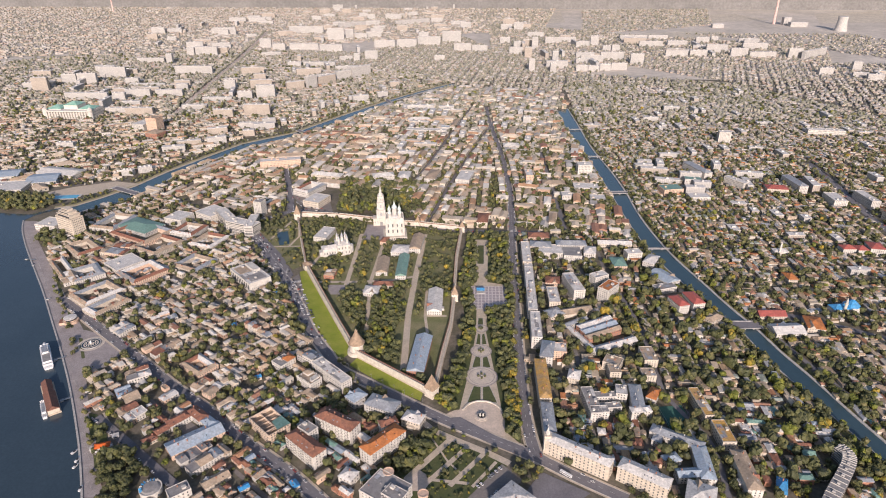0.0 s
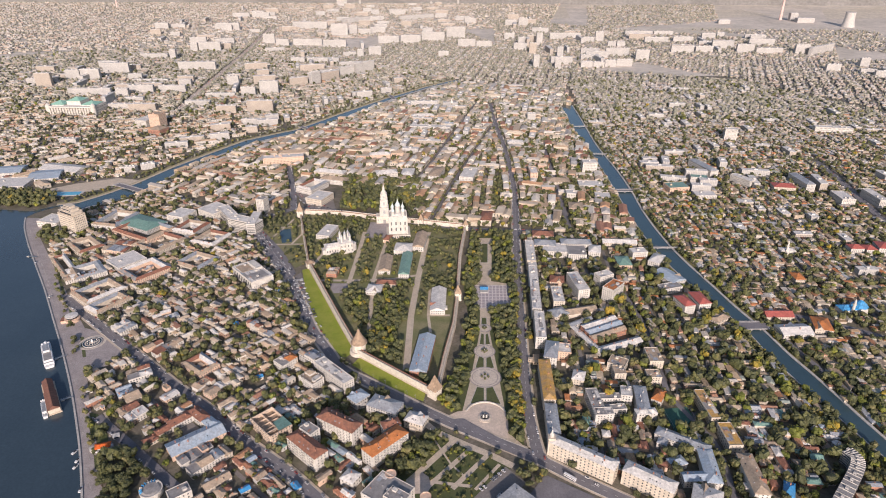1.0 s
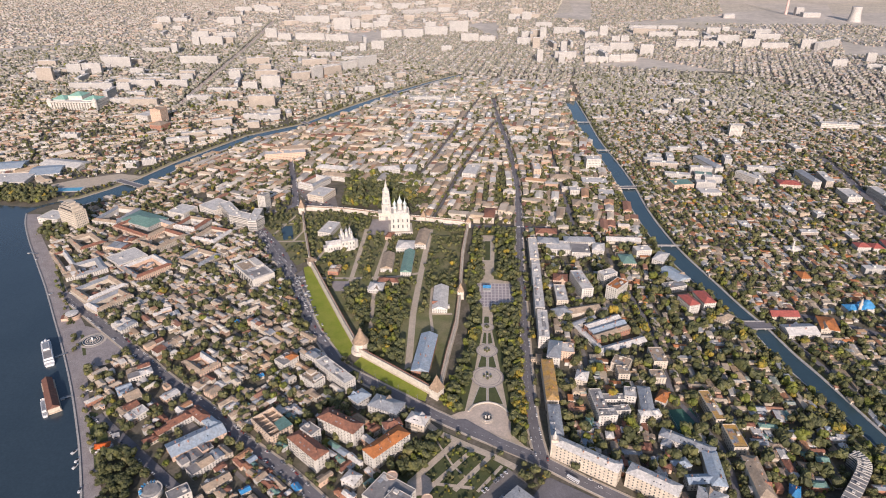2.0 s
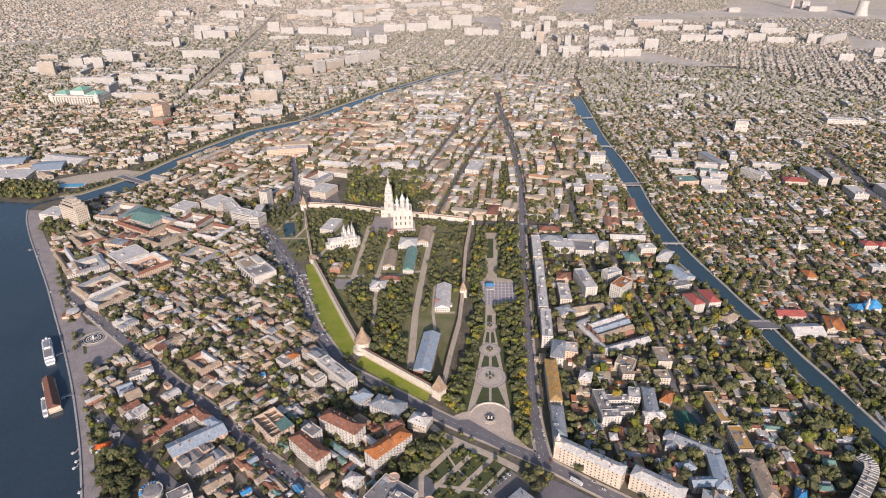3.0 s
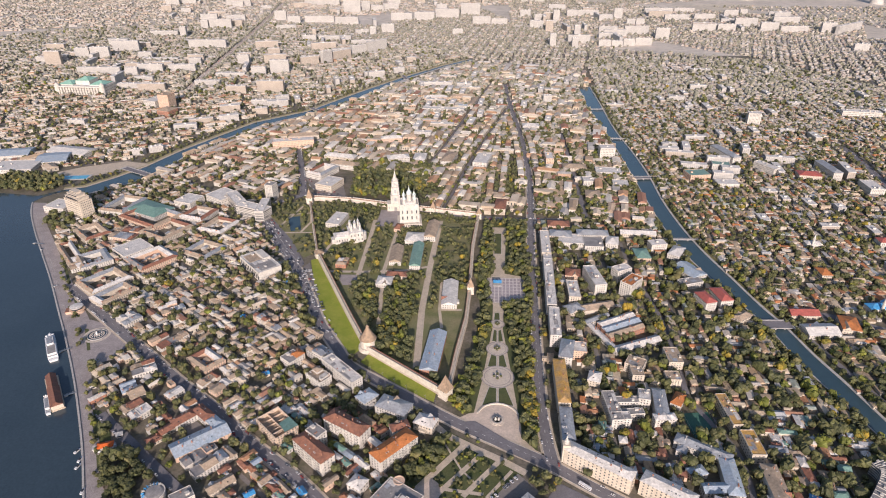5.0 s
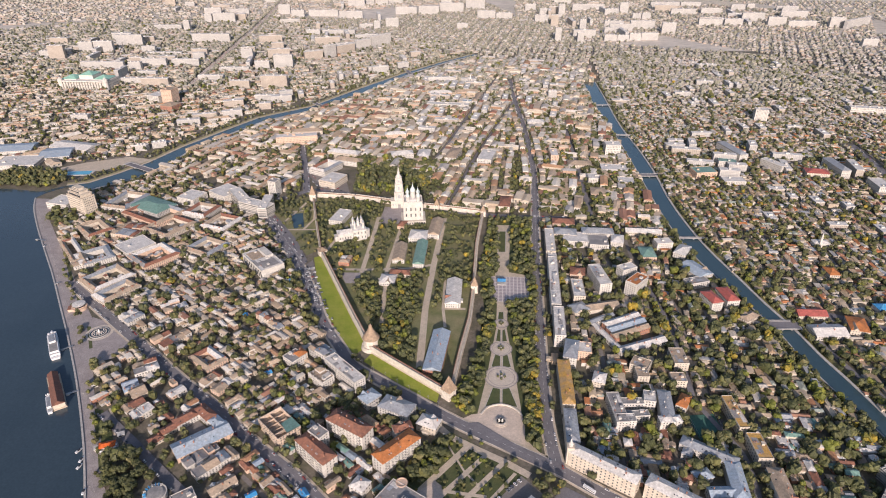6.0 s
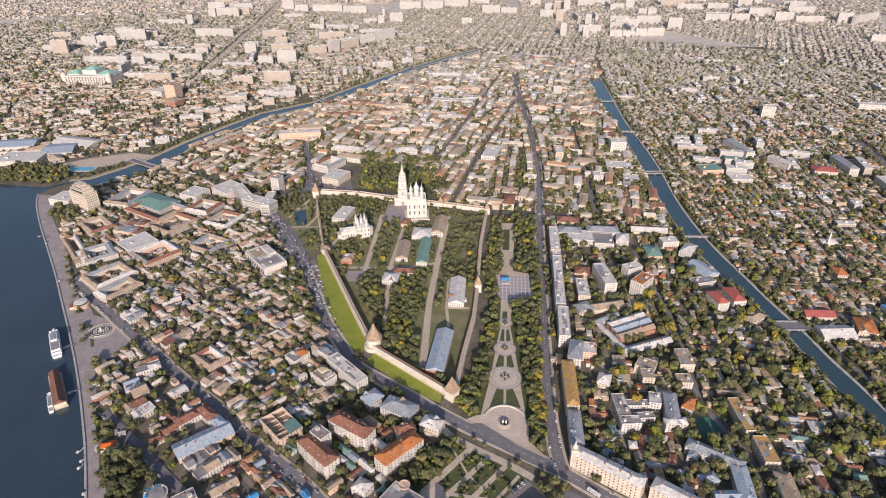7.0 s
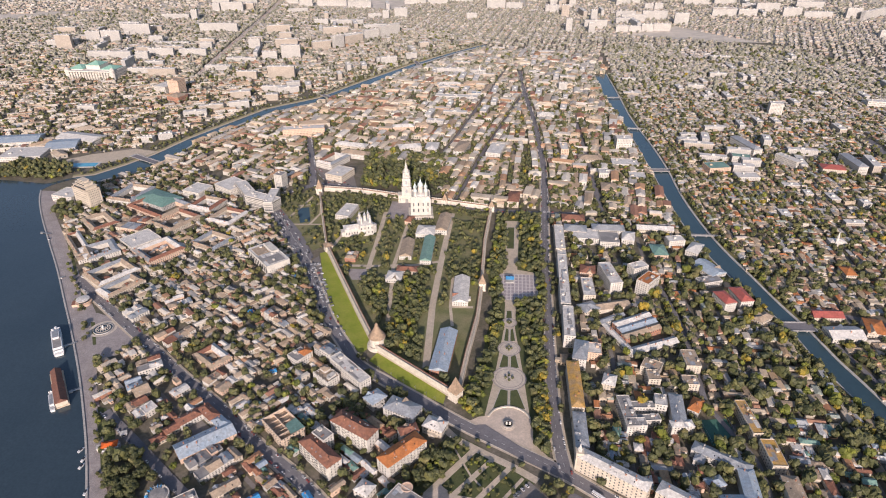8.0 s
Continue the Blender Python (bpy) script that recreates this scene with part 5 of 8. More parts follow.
building(-592.6, 1062.3, 75.6, 46.2, -25.6, 8.8, "g", "n", "hip", 3)
building(-587.2, 968.6, 43.1, 44.5, -9.6, 6.8, "p", "r", "hip", 3)
building(-528.0, 986.8, 63.2, 65.2, -26.9, 7.5, "c", "t", "ring", 3)
building(-550.4, 914.1, 43.6, 46.9, -37.1, 9.5, "w", "q", "flat", 4, True, "building", "white block with deep arched front and roof storey")
building(-506.5, 886.1, 55.6, 59.7, -37.1, 8.2, "p", "k", "ring", 3, True)
building(-534.1, 1097.8, 37.2, 37.8, -19.1, 13.6, "w", "q", "flat", 6)
building(-497.5, 1049.7, 48.3, 49.3, -15.7, 8.2, "w", "q", "ring", 3)
building(-444.0, 1006.0, 50.6, 54.5, -18.9, 7.5, "c", "q", "ring", 3)
building(-436.1, 921.1, 52.5, 50.0, -24.6, 6.8, "c", "t", "ring", 3)
building(-328.0, 872.6, 66.6, 36.1, -46.5, 15, "w", "q", "flat", 1, False, "office_building", "white colonnaded office building with flat roof", 0, "", True)
for args in ((-398.7, 1058.0, 62.1, 22.0, -22.2, 20,), (-440.3, 1091.9, 72.4, 20.7, -52.8, 19,), (-383.4, 1061.6, 56.9, 15.6, 94.6, 21,)):
    office = building(*args, "w", "q", "flat", 1, False, "office_building", "pale office wing with long ribbon windows")
    ol, ow = args[2], args[3]
    for k in range(6):
        part("ribbon_window", join(*[([tuple(m @ Vector(q)) for q in box(-ln / 2 + 0.8, ln / 2 - 0.8, -0.12, 0.1, 1.2 + k * 3.2, 2.9 + k * 3.2)[0]], box(0, 1, 0, 1, 0, 1)[1]) for ln, m in facades(ol, ow)]), "window_glass", office)
building(-390.4, 1137.5, 16.6, 18.2, -16.1, 30, "w", "k", "flat", 10)
building(-478.9, 1121.6, 47.2, 43.2, -33.7, 14, "w", "q", "flat", 4)
building(-761.2, 1064.1, 43.3, 35.8, -11.8, 12, "w", "q", "flat", 3)

# stepped tower house on the point
sx0, sy0, sl, sw, sa = -710.4, 1043.0, 46.1, 23.6, -28.2
tower = building(sx0, sy0, sl, sw, sa, 34, "c", "t", "flat", 8, True, "tower_block", "cream stepped tower house with balconied top floors")
for k, (a, z0, z1) in enumerate(((0.84, 34, 40), (0.64, 40, 45), (0.4, 45, 49))):
    part("upper_storey", join(box(-sl * a / 2, sl * a / 2, -sw * a / 2, sw * a / 2, z0, z1), box(-sl * a / 2 - 0.8, sl * a / 2 + 0.8, -sw * a / 2 - 0.8, sw * a / 2 + 0.8, z1 - 0.5, z1 + 0.12)), "cream_plaster", tower)
    part("upper_windows", join(box(-sl * a / 2 * 0.9, sl * a / 2 * 0.9, -sw * a / 2 - 0.1, -sw * a / 2 + 0.1, z0 + 1, z1 - 1.6)), "glass_dark", tower)

# east of the boulevard street
building(126.4, 501.7, 68.1, 13.7, -31.6, 19, "c", "q", "hip", 5, True, "apartment_building", "long cream apartment block with grey roof and corner turret", 2.6)
building(185.4, 472.9, 49.6, 15.8, -33.3, 18, "c", "q", "hip", 5, True, "apartment_building", "long cream apartment block with grey roof", 3.0)
building(233.1, 450.8, 26.2, 30.4, -23.1, 14, "w", "q", "hip", 4)
building(100.9, 553.5, 47.6, 12.6, 88.7, 16, "c", "m", "hip", 5, True)
building(102.1, 622.4, 75.0, 13.5, 89.4, 16, "c", "y", "hip", 5, True, "apartment_building", "cream apartment slab with ochre roof along the street")
building(114.2, 680.2, 16.1, 35.8, -11.0, 17, "w", "m", "hip", 5, True)
building(130.4, 689.1, 19.2, 20.1, -5.5, 13, "p", "q", "flat", 4)
building(105.1, 735.6, 64.1, 13.8, 87.2, 18, "w", "q", "flat", 5, True)
building(107.3, 838.9, 128.0, 13.2, 87.9, 17, "w", "q", "flat", 5, True)
building(110.5, 912.0, 16.0, 13.4, -90.3, 15, "c", "q", "flat", 4)
building(110.9, 959.8, 76.5, 14.7, -91.7, 16, "c", "q", "flat", 4)
building(153.8, 981.5, 41.5, 32.9, -1.1, 11, "w", "q", "flat", 4, True)
building(189.2, 970.9, 29.7, 34.6, -2.2, 12, "w", "k", "flat", 4)
building(221.0, 980.2, 19.5, 28.7, -10.7, 11, "w", "q", "hip", 4)
building(192.1, 1002.9, 51.1, 20.5, -0.7, 13, "w", "m", "hip", 4)
building(139.4, 998.7, 35.5, 22.7, -5.3, 12, "c", "m", "hip", 3)
building(139.6, 824.2, 44.7, 16.4, -90.2, 13, "c", "q", "flat", 4)
building(173.2, 851.9, 54.9, 17.5, -79.2, 20, "w", "q", "flat", 6, True, "apartment_building", "white apartment house with pale flat roof")
building(214.8, 870.9, 24.8, 15.6, 28.0, 23, "w", "q", "flat", 7)
building(223.0, 838.8, 31.7, 17.7, 49.0, 22, "w", "o", "flat", 7, True, "apartment_building", "white tower house with small terracotta roof")
building(145.5, 877.4, 21.5, 22.3, -7.7, 9, "p", "r", "hip", 2)
building(162.7, 789.4, 58.0, 16.1, -162.6, 7, "c", "t", "gable", 2)
building(135.9, 781.5, 24.0, 20.0, 27.6, 9, "c", "m", "hip", 2)
# market hall of three long roofs
building(196.0, 733.3, 54.6, 10.9, 28.3, 9, "b", "t", "gable", 2, False, "market_hall", "brick hall with tan gabled roof")
building(192.9, 745.7, 55.4, 11.2, 28.6, 9, "b", "b", "gable", 2, False, "market_hall", "hall with pale blue-grey gabled roof")
building(188.5, 757.8, 54.8, 10.3, 29.7, 9, "b", "q", "gable", 2, False, "market_hall", "hall with worn pale gabled roof")
building(163.4, 761.6, 38.6, 7.7, 33.3, 7, "w", "m", "gable", 2)
building(205.6, 709.0, 67.7, 12.0, 25.2, 6, "w", "q", "gable", 1, False, "shed", "long low white shed round a market yard")
building(165.9, 720.7, 60.9, 7.4, -64.3, 6, "w", "q", "gable", 1, False, "shed", "long low white shed round a market yard")
building(319.2, 810.1, 29.6, 16.5, -72.9, 15, "w", "d", "hip", 4, True, "apartment_building", "white house with red metal roof beside the canal")
building(343.3, 819.0, 34.4, 17.8, -78.9, 15, "w", "d", "hip", 4, True, "apartment_building", "white house with red metal roof beside the canal")
building(314.0, 862.0, 33.2, 16.2, 20.0, 9, "w", "k", "flat", 3)
building(322.3, 894.6, 40.9, 27.1, -62.0, 9, "w", "b", "gable", 2)
building(291.2, 970.9, 26.0, 17.2, 11.1, 14, "w", "q", "flat", 4)
building(317.2, 951.6, 18.5, 34.4, -31.0, 10, "w", "q", "hip", 3)
building(260.8, 942.5, 22.0, 32.4, 1.8, 9, "p", "n", "hip", 3)
building(269.4, 1014.8, 57.9, 16.1, -2.7, 9, "c", "q", "gable", 2)
# the white school of several wings
SCHOOL = "white school of several wings with flat dark and pale hipped roofs"
merge([building(*row[:6], "w", row[6], row[7], 4 if row[5] > 12 else 3, row[8], "school", SCHOOL) for row in (
    (154.0, 586.4, 46.1, 13.4, -84.5, 13.0, "k", "flat", True), (172.0, 598.4, 24.5, 9.8, 4.2, 11.5, "k", "flat", False), (173.8, 581.1, 26.3, 8.9, 8.2, 10.0, "k", "flat", False),
    (191.5, 604.4, 17.0, 12.9, 81.2, 14.5, "q", "flat", True), (206.6, 591.3, 47.4, 13.5, 84.2, 14.0, "m", "hip", True), (160.0, 570.5, 20.0, 11.5, 6.0, 13.2, "k", "flat", True), (206.0, 571.5, 23.0, 9.5, 7.0, 13.8, "q", "hip", True))])
building(229.8, 605.8, 11.1, 21.8, -30.9, 9, "w", "o", "hip", 2)
merge([building(*row, 3, False, "college", "pale college of angled wings with light blue-grey metal roofs") for row in (
    (235.6, 533.1, 54.9, 13.5, -30.4, 10.0, "w", "m", "hip"), (251.4, 497.3, 46.2, 14.7, 84.8, 10.3, "w", "b", "hip"), (233.6, 483.4, 26.4, 11.8, 4.8, 9.0, "w", "b", "gable"),
    (221.8, 505.1, 17.2, 11.8, 19.5, 7.0, "w", "b", "hip"), (216.6, 535.4, 17.8, 9.4, 60.3, 8.0, "w", "m", "hip"))])
building(279.0, 589.0, 48.0, 11.5, -84.5, 12, "c", "y", "flat", 3, True)
building(287.0, 541.0, 34.0, 14.5, -88.0, 12, "c", "y", "flat", 3, True)
building(289.4, 485.9, 52.5, 15.0, 88.1, 13, "w", "t", "hip", 4, True)
bend = smooth([(340, 434), (358.1, 455.7), (381.9, 481.5), (396.5, 499), (401.0, 510), (397.3, 521)], 5)
curved = thing("apartment_building", 0, 0, 0, "long curved grey apartment block with white-ribbed dark roof", "building")
part("wall", ribbon(bend, 13, 0, 14), "grey_plaster", curved)
part("roof", ribbon(bend, 12.6, 14.05), "tar_roof", curved)
for k in range(1, len(bend) - 1, 1):
    q, u = Vector(bend[k]), (Vector(bend[k + 1]) - Vector(bend[k - 1])).normalized()
    ang = math.degrees(math.atan2(u.y, u.x))
    part("roof_rib", box(-0.22, 0.22, -6.4, 6.4, 14, 14.8), "white_plaster", curved, m=pose(q.x, q.y, 0, 0, 0, ang))
    if k % 2:
        part("roof_hut", box(-1.0, 1.0, -1.4, 1.4, 14, 15.8), "concrete", curved, m=pose(q.x + u.x * 3, q.y + u.y * 3, 0, 0, 0, ang))
for k in range(5):
    for s in (-1, 1):
        tagged(part("window_band", ribbon(bend, 0.14, 1.0 + 2.7 * k, 2.3 + 2.7 * k, s * 6.5), "window_glass", curved), kind="stuff")
claim_line(bend, 20)
building(319.8, 472.5, 9.3, 21.7, -24.6, 6, "c", "B", "hip", 2)
building(142.6, 637.9, 14.2, 18.4, -16.1, 10, "c", "q", "hip", 3)
building(192.3, 646.4, 13.7, 17.0, 1.8, 13, "c", "t", "flat", 4)
building(194.7, 665.0, 21.3, 18.6, -27.5, 12, "c", "t", "flat", 4)
building(242.5, 680.7, 17.0, 29.3, 1.8, 12, "c", "t", "flat", 4)
building(232.3, 641.6, 16.4, 15.6, 1.8, 12, "c", "t", "flat", 4)
building(358.9, 777.2, 26.0, 13.4, 36.0, 8, "c", "t", "hip", 2)
building(278.7, 1390.8, 32.3, 24.7, 1.8, 27, "w", "q", "flat", 7, False, "apartment_building", "white apartment tower beside the canal")
building(149.6, 1347.8, 16.1, 41.4, 1.8, 20, "p", "q", "flat", 6, False, "apartment_building", "peach apartment tower among low roofs")
building(215.6, 1231.4, 18.4, 22.4, 1.8, 15, "w", "q", "flat", 5)
building(218.7, 1177.2, 27.3, 32.4, -4.2, 8, "p", "t", "hip", 2)
building(268.1, 1299.8, 52.4, 31.2, -1.9, 8, "w", "q", "flat", 2)
building(281.7, 1236.6, 30.6, 28.7, -4.0, 7, "c", "q", "flat", 2)
building(201.4, 1320.4, 48.5, 28.5, -2.3, 8, "c", "t", "hip", 2)
building(140.8, 1044.5, 37.0, 21.7, -1.9, 8, "p", "r", "hip", 2)
# beyond the canal
building(493.3, 767.5, 22.4, 32.8, -12.5, 8, "c", "o", "hip", 2, True)
building(449.5, 752.2, 41.9, 25.7, 5.5, 7, "w", "q", "gable", 2)
building(444.8, 792.3, 38.3, 18.2, 1.8, 7, "c", "d", "gable", 2)
building(522.1, 903.1, 15.9, 24.2, 1.8, 8, "c", "o", "hip", 2)
building(663.1, 1004.1, 22.1, 17.7, 1.8, 12, "w", "d", "hip", 5)
building(686.1, 1003.6, 18.2, 19.8, 1.8, 11, "w", "d", "hip", 5)
building(711.5, 1006.9, 23.5, 28.7, -8.8, 14, "w", "d", "hip", 5)
building(759.9, 1232.7, 46.9, 26.7, -90.0, 15, "w", "q", "flat", 5)
building(824.0, 1235.2, 62.6, 18.0, -87.5, 17, "w", "q", "flat", 6)
building(823.3, 1128.3, 61.7, 20.1, -84.9, 18, "c", "r", "hip", 5)
building(669.2, 1295.3, 42.5, 28.4, -7.2, 12, "c", "d", "hip", 4)
building(719.7, 1322.9, 71.3, 18.7, -84.4, 17, "w", "m", "hip", 5)
building(444.8, 1286.8, 43.0, 32.3, 10.7, 12, "p", "n", "flat", 4)
building(507.2, 1337.6, 34.9, 19.5, -9.9, 14, "w", "n", "flat", 4)
building(491.2, 1247.6, 41.7, 25.6, 1.8, 9, "w", "q", "flat", 3)
building(600.3, 1333.9, 52.2, 16.4, -60.9, 14, "w", "q", "flat", 4)
building(540.0, 1409.5, 82.6, 19.6, -72.9, 16, "w", "m", "hip", 4)
building(995.8, 1742.6, 94.4, 22.6, -8.6, 15, "w", "q", "flat", 3)
building(690.2, 1660.3, 30.1, 20.4, -8.7, 30, "w", "q", "flat", 9)

# blue-roofed church and slender minaret
ux, uy = [(556, 813.2)][0]
bch = thing("mosque", ux, uy, 8, "mosque with bright blue roofs and a white tower", "mosque")
part("body", box(-17, 17, -8, 8, 0, 7), "white_plaster", bch)
part("roof", hip_roof(34, 16, 7, 4.5), "bright_blue_roof", bch)
part("hall", box(8, 20, -11, 11, 0, 9), "white_plaster", bch)
part("hall_roof", lathe([(12, 9), (9, 12), (4, 16), (0.2, 18)], 8, 14, 0), "bright_blue_roof", bch)
part("minaret", lathe([(2.2, 0), (2.0, 17), (2.8, 17), (2.8, 18), (1.7, 18), (1.6, 22), (0.1, 27)], 14, -3, -9), "white_plaster", bch)
claim(corners(ux, uy, 46, 26, 8))
ux, uy = [(546.9, 996.2)][0]
mnr = thing("mosque", ux, uy, 0, "small white mosque with a slender minaret", "mosque")
part("body", box(-12, 12, -7, 7, 0, 8), "white_plaster", mnr)
part("roof", hip_roof(24, 14, 8, 3), "pale_roof", mnr)
part("minaret", lathe([(2.0, 0), (1.7, 18), (2.5, 18), (2.5, 19), (1.4, 19), (1.3, 23), (0.1, 28)], 14, -4, -8), "white_plaster", mnr)
claim(corners(ux, uy, 30, 20, 0))

# fortress court houses
building(-48.6, 678.9, 78.5, 21.4, -95.2, 8, "b", "b", "gable", 2, True, "barracks", "long brick barracks with pale blue-grey metal roof")
building(-35.0, 812.9, 63.4, 21.1, -89.9, 7, "w", "q", "gable", 2, False)
building(-125.5, 922.3, 51.8, 18.4, -88.9, 7, "w", "t", "gable", 2)
building(-92.9, 920.9, 73.5, 16.6, -90.2, 8, "w", "n", "gable", 2)
building(-101.4, 978.4, 29.8, 30.6, -2.3, 9, "w", "q", "hip", 2)
building(-75.6, 1007.9, 57.9, 19.6, -94.4, 9, "w", "t", "gable", 2)
building(-244.9, 1042.0, 24.1, 46.9, -12.0, 8, "w", "q", "flat", 2)
building(-133.1, 842.7, 22.4, 23.9, -2.5, 6, "w", "q", "hip", 1)
building(-117.1, 862.5, 30.7, 14.2, -1.5, 6, "c", "r", "hip", 1)
building(-206.4, 894.6, 16.5, 22.3, -4.7, 6, "b", "d", "hip", 1)
building(-133.5, 1020.5, 12.4, 20.4, -8.9, 6, "p", "r", "hip", 1)
# behind the fortress
building(-292.4, 1197.2, 36.3, 46.1, -20.6, 13, "c", "q", "flat", 3, True)
building(-128.0, 1357.0, 44.0, 26.0, 88.0, 9, "w", "q", "hip", 3)
building(-64.0, 1352.5, 24.0, 60.4, -11.0, 12, "w", "t", "hip", 3)
building(-174.7, 1346.0, 47.0, 24.0, 14.0, 12, "w", "q", "hip", 3)
building(-322.1, 1262.6, 40.2, 58.6, -26.3, 12, "w", "q", "ring", 3)
building(-282.1, 1302.6, 60.2, 20.6, -14.3, 11, "w", "t", "hip", 3)
building(-300.1, 1345.6, 70.2, 22.6, -12.3, 12, "c", "q", "hip", 3)
building(8.0, 1340.0, 60.0, 30.0, 78.0, 14, "w", "q", "flat", 4)
building(-205.6, 1473.0, 49.0, 18.0, 11.0, 12, "p", "q", "hip", 3)
building(-163.0, 1482.0, 33.0, 18.0, 5.0, 13, "p", "t", "hip", 3)
building(-98.9, 1728.0, 112.0, 22.0, -4.0, 10, "w", "q", "flat", 3)
building(-47.7, 1752.0, 24.0, 18.0, -4.0, 12, "w", "b", "flat", 3)
building(-52.0, 1858.0, 70.0, 18.0, 8.0, 10, "p", "t", "hip", 3)
building(-128.0, 1846.0, 66.0, 20.0, 8.0, 9, "p", "q", "hip", 3)
building(-133.7, 1997.0, 86.0, 24.0, 15.0, 10, "w", "q", "hip", 3)
building(-21.0, 1800.0, 84.0, 14.0, 80.0, 10, "w", "t", "hip", 3)
building(126.0, 1589.0, 40.0, 26.0, 0.0, 11, "w", "q", "hip", 3)
building(-275.0, 1561.0, 40.0, 22.0, 9.0, 10, "c", "t", "hip", 3)
bell = thing("bell_tower", -46, 1956, 10, "slender white bell tower with a pointed spire", "tower")
part("base", box(-5, 5, -5, 5, 0, 11), "white_plaster", bell)
part("belfry", join(box(-3.8, 3.8, -3.8, 3.8, 11, 12.2), *[box(i * 3.2 - 0.8, i * 3.2 + 0.8, j * 3.2 - 0.8, j * 3.2 + 0.8, 12.2, 19) for i in (-1, 1) for j in (-1, 1)], box(-4, 4, -4, 4, 19, 20)), "white_plaster", bell)
part("spire", ([(-3.2, -3.2, 20), (3.2, -3.2, 20), (3.2, 3.2, 20), (-3.2, 3.2, 20), (0, 0, 33)], [(0, 1, 4), (1, 2, 4), (2, 3, 4), (3, 0, 4)]), "pale_roof", bell)
claim([(-53, 1949), (-39, 1949), (-39, 1963), (-53, 1963)])
building(42.2, 1110.1, 20.0, 42.8, -5.7, 12, "c", "r", "hip", 3)
building(-425.2, 1420.9, 92.4, 24.4, 14.0, 20, "p", "q", "flat", 5)
building(-415.2, 1475.9, 70.4, 22.4, 12.0, 14, "c", "t", "hip", 4)

# theatre with green roofs
tx, ty, tl, tw, ta = -1176.0, 1876.0, 150.0, 66.0, -1.0
theatre = building(tx, ty, tl, tw, ta, 24, "w", "q", "flat", 3, False, "theatre", "large white theatre with green metal roofs and columns")
me_col = mesh_of("column", *lathe([(1.7, 0), (1.7, 21), (2.2, 22)], 10), "white_plaster")
for k in range(18):
    put("column", me_col, theatre, pose(-tl / 2 + 3 + k * (tl - 6) / 17, -tw / 2 - 3.5, 0))
part("portico", box(-tl / 2, tl / 2, -tw / 2 - 6, -tw / 2 - 0.2, 22, 25.5), "white_plaster", theatre)
part("stage_tower", box(-tl * 0.14, tl * 0.14, -tw * 0.2, tw * 0.5, 24, 36), "white_plaster", theatre)
part("stage_roof", hip_roof(tl * 0.28, tw * 0.7, 36, 9), "mint_roof", theatre, m=pose(0, tw * 0.15, 0))
for q in (-0.32, 0.32):
    part("side_block", box(tl * (q - 0.15), tl * (q + 0.15), -tw * 0.36, tw * 0.36, 24, 27), "white_plaster", theatre)
    part("side_roof", hip_roof(tl * 0.3, tw * 0.72, 27, 9), "mint_roof", theatre, m=pose(tl * q, 0, 0))
for q in (-0.46, 0.46):
    part("corner_turret", lathe([(7, 0), (7, 28), (7.6, 28), (7.6, 29), (3, 33), (0.3, 35)], 16, tl * q, -tw * 0.5), "white_plaster", theatre)
building(-860.8, 1727.0, 31.3, 33.4, -9.4, 38, "p", "t", "flat", 11, True, "tower_block", "tall peach-coloured tower house with flat roof")
building(-901.2, 1750.5, 38.7, 60.5, -16.2, 18, "w", "q", "flat", 5)
building(-829.5, 1657.6, 36.5, 36.9, -15.6, 16, "b", "t", "hip", 5)
building(-975.4, 1254.6, 84.7, 58.2, 8.5, 9, "w", "q", "flat", 2, False, "warehouse", "large white warehouse with flat pale roof")
building(-928.2, 1310.8, 61.5, 61.6, 18.6, 8, "w", "b", "gable", 2, False, "warehouse", "large hall with pale blue metal roof")
building(-914.9, 1356.3, 99.5, 43.7, -11.4, 8, "w", "q", "gable", 2, False, "warehouse", "long pale warehouse near the river")
building(-1050.1, 1333.3, 101.5, 51.3, 14.4, 8, "w", "b", "gable", 2, False, "warehouse", "large hall with pale blue metal roof")


# ---- far apartment blocks ----
BLOCK = {}


def far_block(x, y, L, W, ang, h, cream=False):
    ang = ang if abs(ang) < 90 else ang - 180
    t = thing("apartment_block", x, y, ang, "%s panel apartment block of many storeys" % ("cream" if cream else "white"), "apartment block", "distant apartment blocks")
    part("wall", box(-L / 2, L / 2, -W / 2, W / 2, 0, h), "far_cream_wall" if cream else "far_white_wall", t)
    part("roof", join(box(-L / 2 - 0.4, L / 2 + 0.4, -W / 2 - 0.4, W / 2 + 0.4, h, h + 0.9), *[box(-L / 2 + L * q - 2, -L / 2 + L * q + 2, -2, 2, h + 0.9, h + 3.4) for q in (0.2, 0.5, 0.8)]), "pale_roof", t)
    claim(corners(x, y, L + 8, W + 8, ang))


far_block(-1551, 2247, 37, 14, 3, 22)
far_block(-1488, 2217, 55, 14, 3, 47, True)
far_block(-1454, 2339, 53, 14, 3, 35)
far_block(-1389, 2342, 69, 14, 3, 38)
far_block(-1351, 2457, 100, 14, 3, 40)
far_block(-1262, 2102, 143, 14, 3, 21)
far_block(-1138, 2078, 41, 14, 3, 27)
far_block(-1104, 2139, 84, 14, 3, 25)
far_block(-1005, 2158, 92, 14, 3, 21)
far_block(-1262, 2769, 26, 18, 2, 40)
far_block(-1252, 2975, 33, 14, 2, 34)
far_block(-1180, 2978, 100, 14, 2, 39)
far_block(-1072, 2550, 148, 14, 2, 29)
far_block(-1340, 3682, 127, 14, 2, 36)
far_block(-977, 3225, 56, 14, 2, 41)
far_block(-887, 3135, 61, 14, 2, 31)
far_block(-829, 2262, 40, 14, 3, 33)
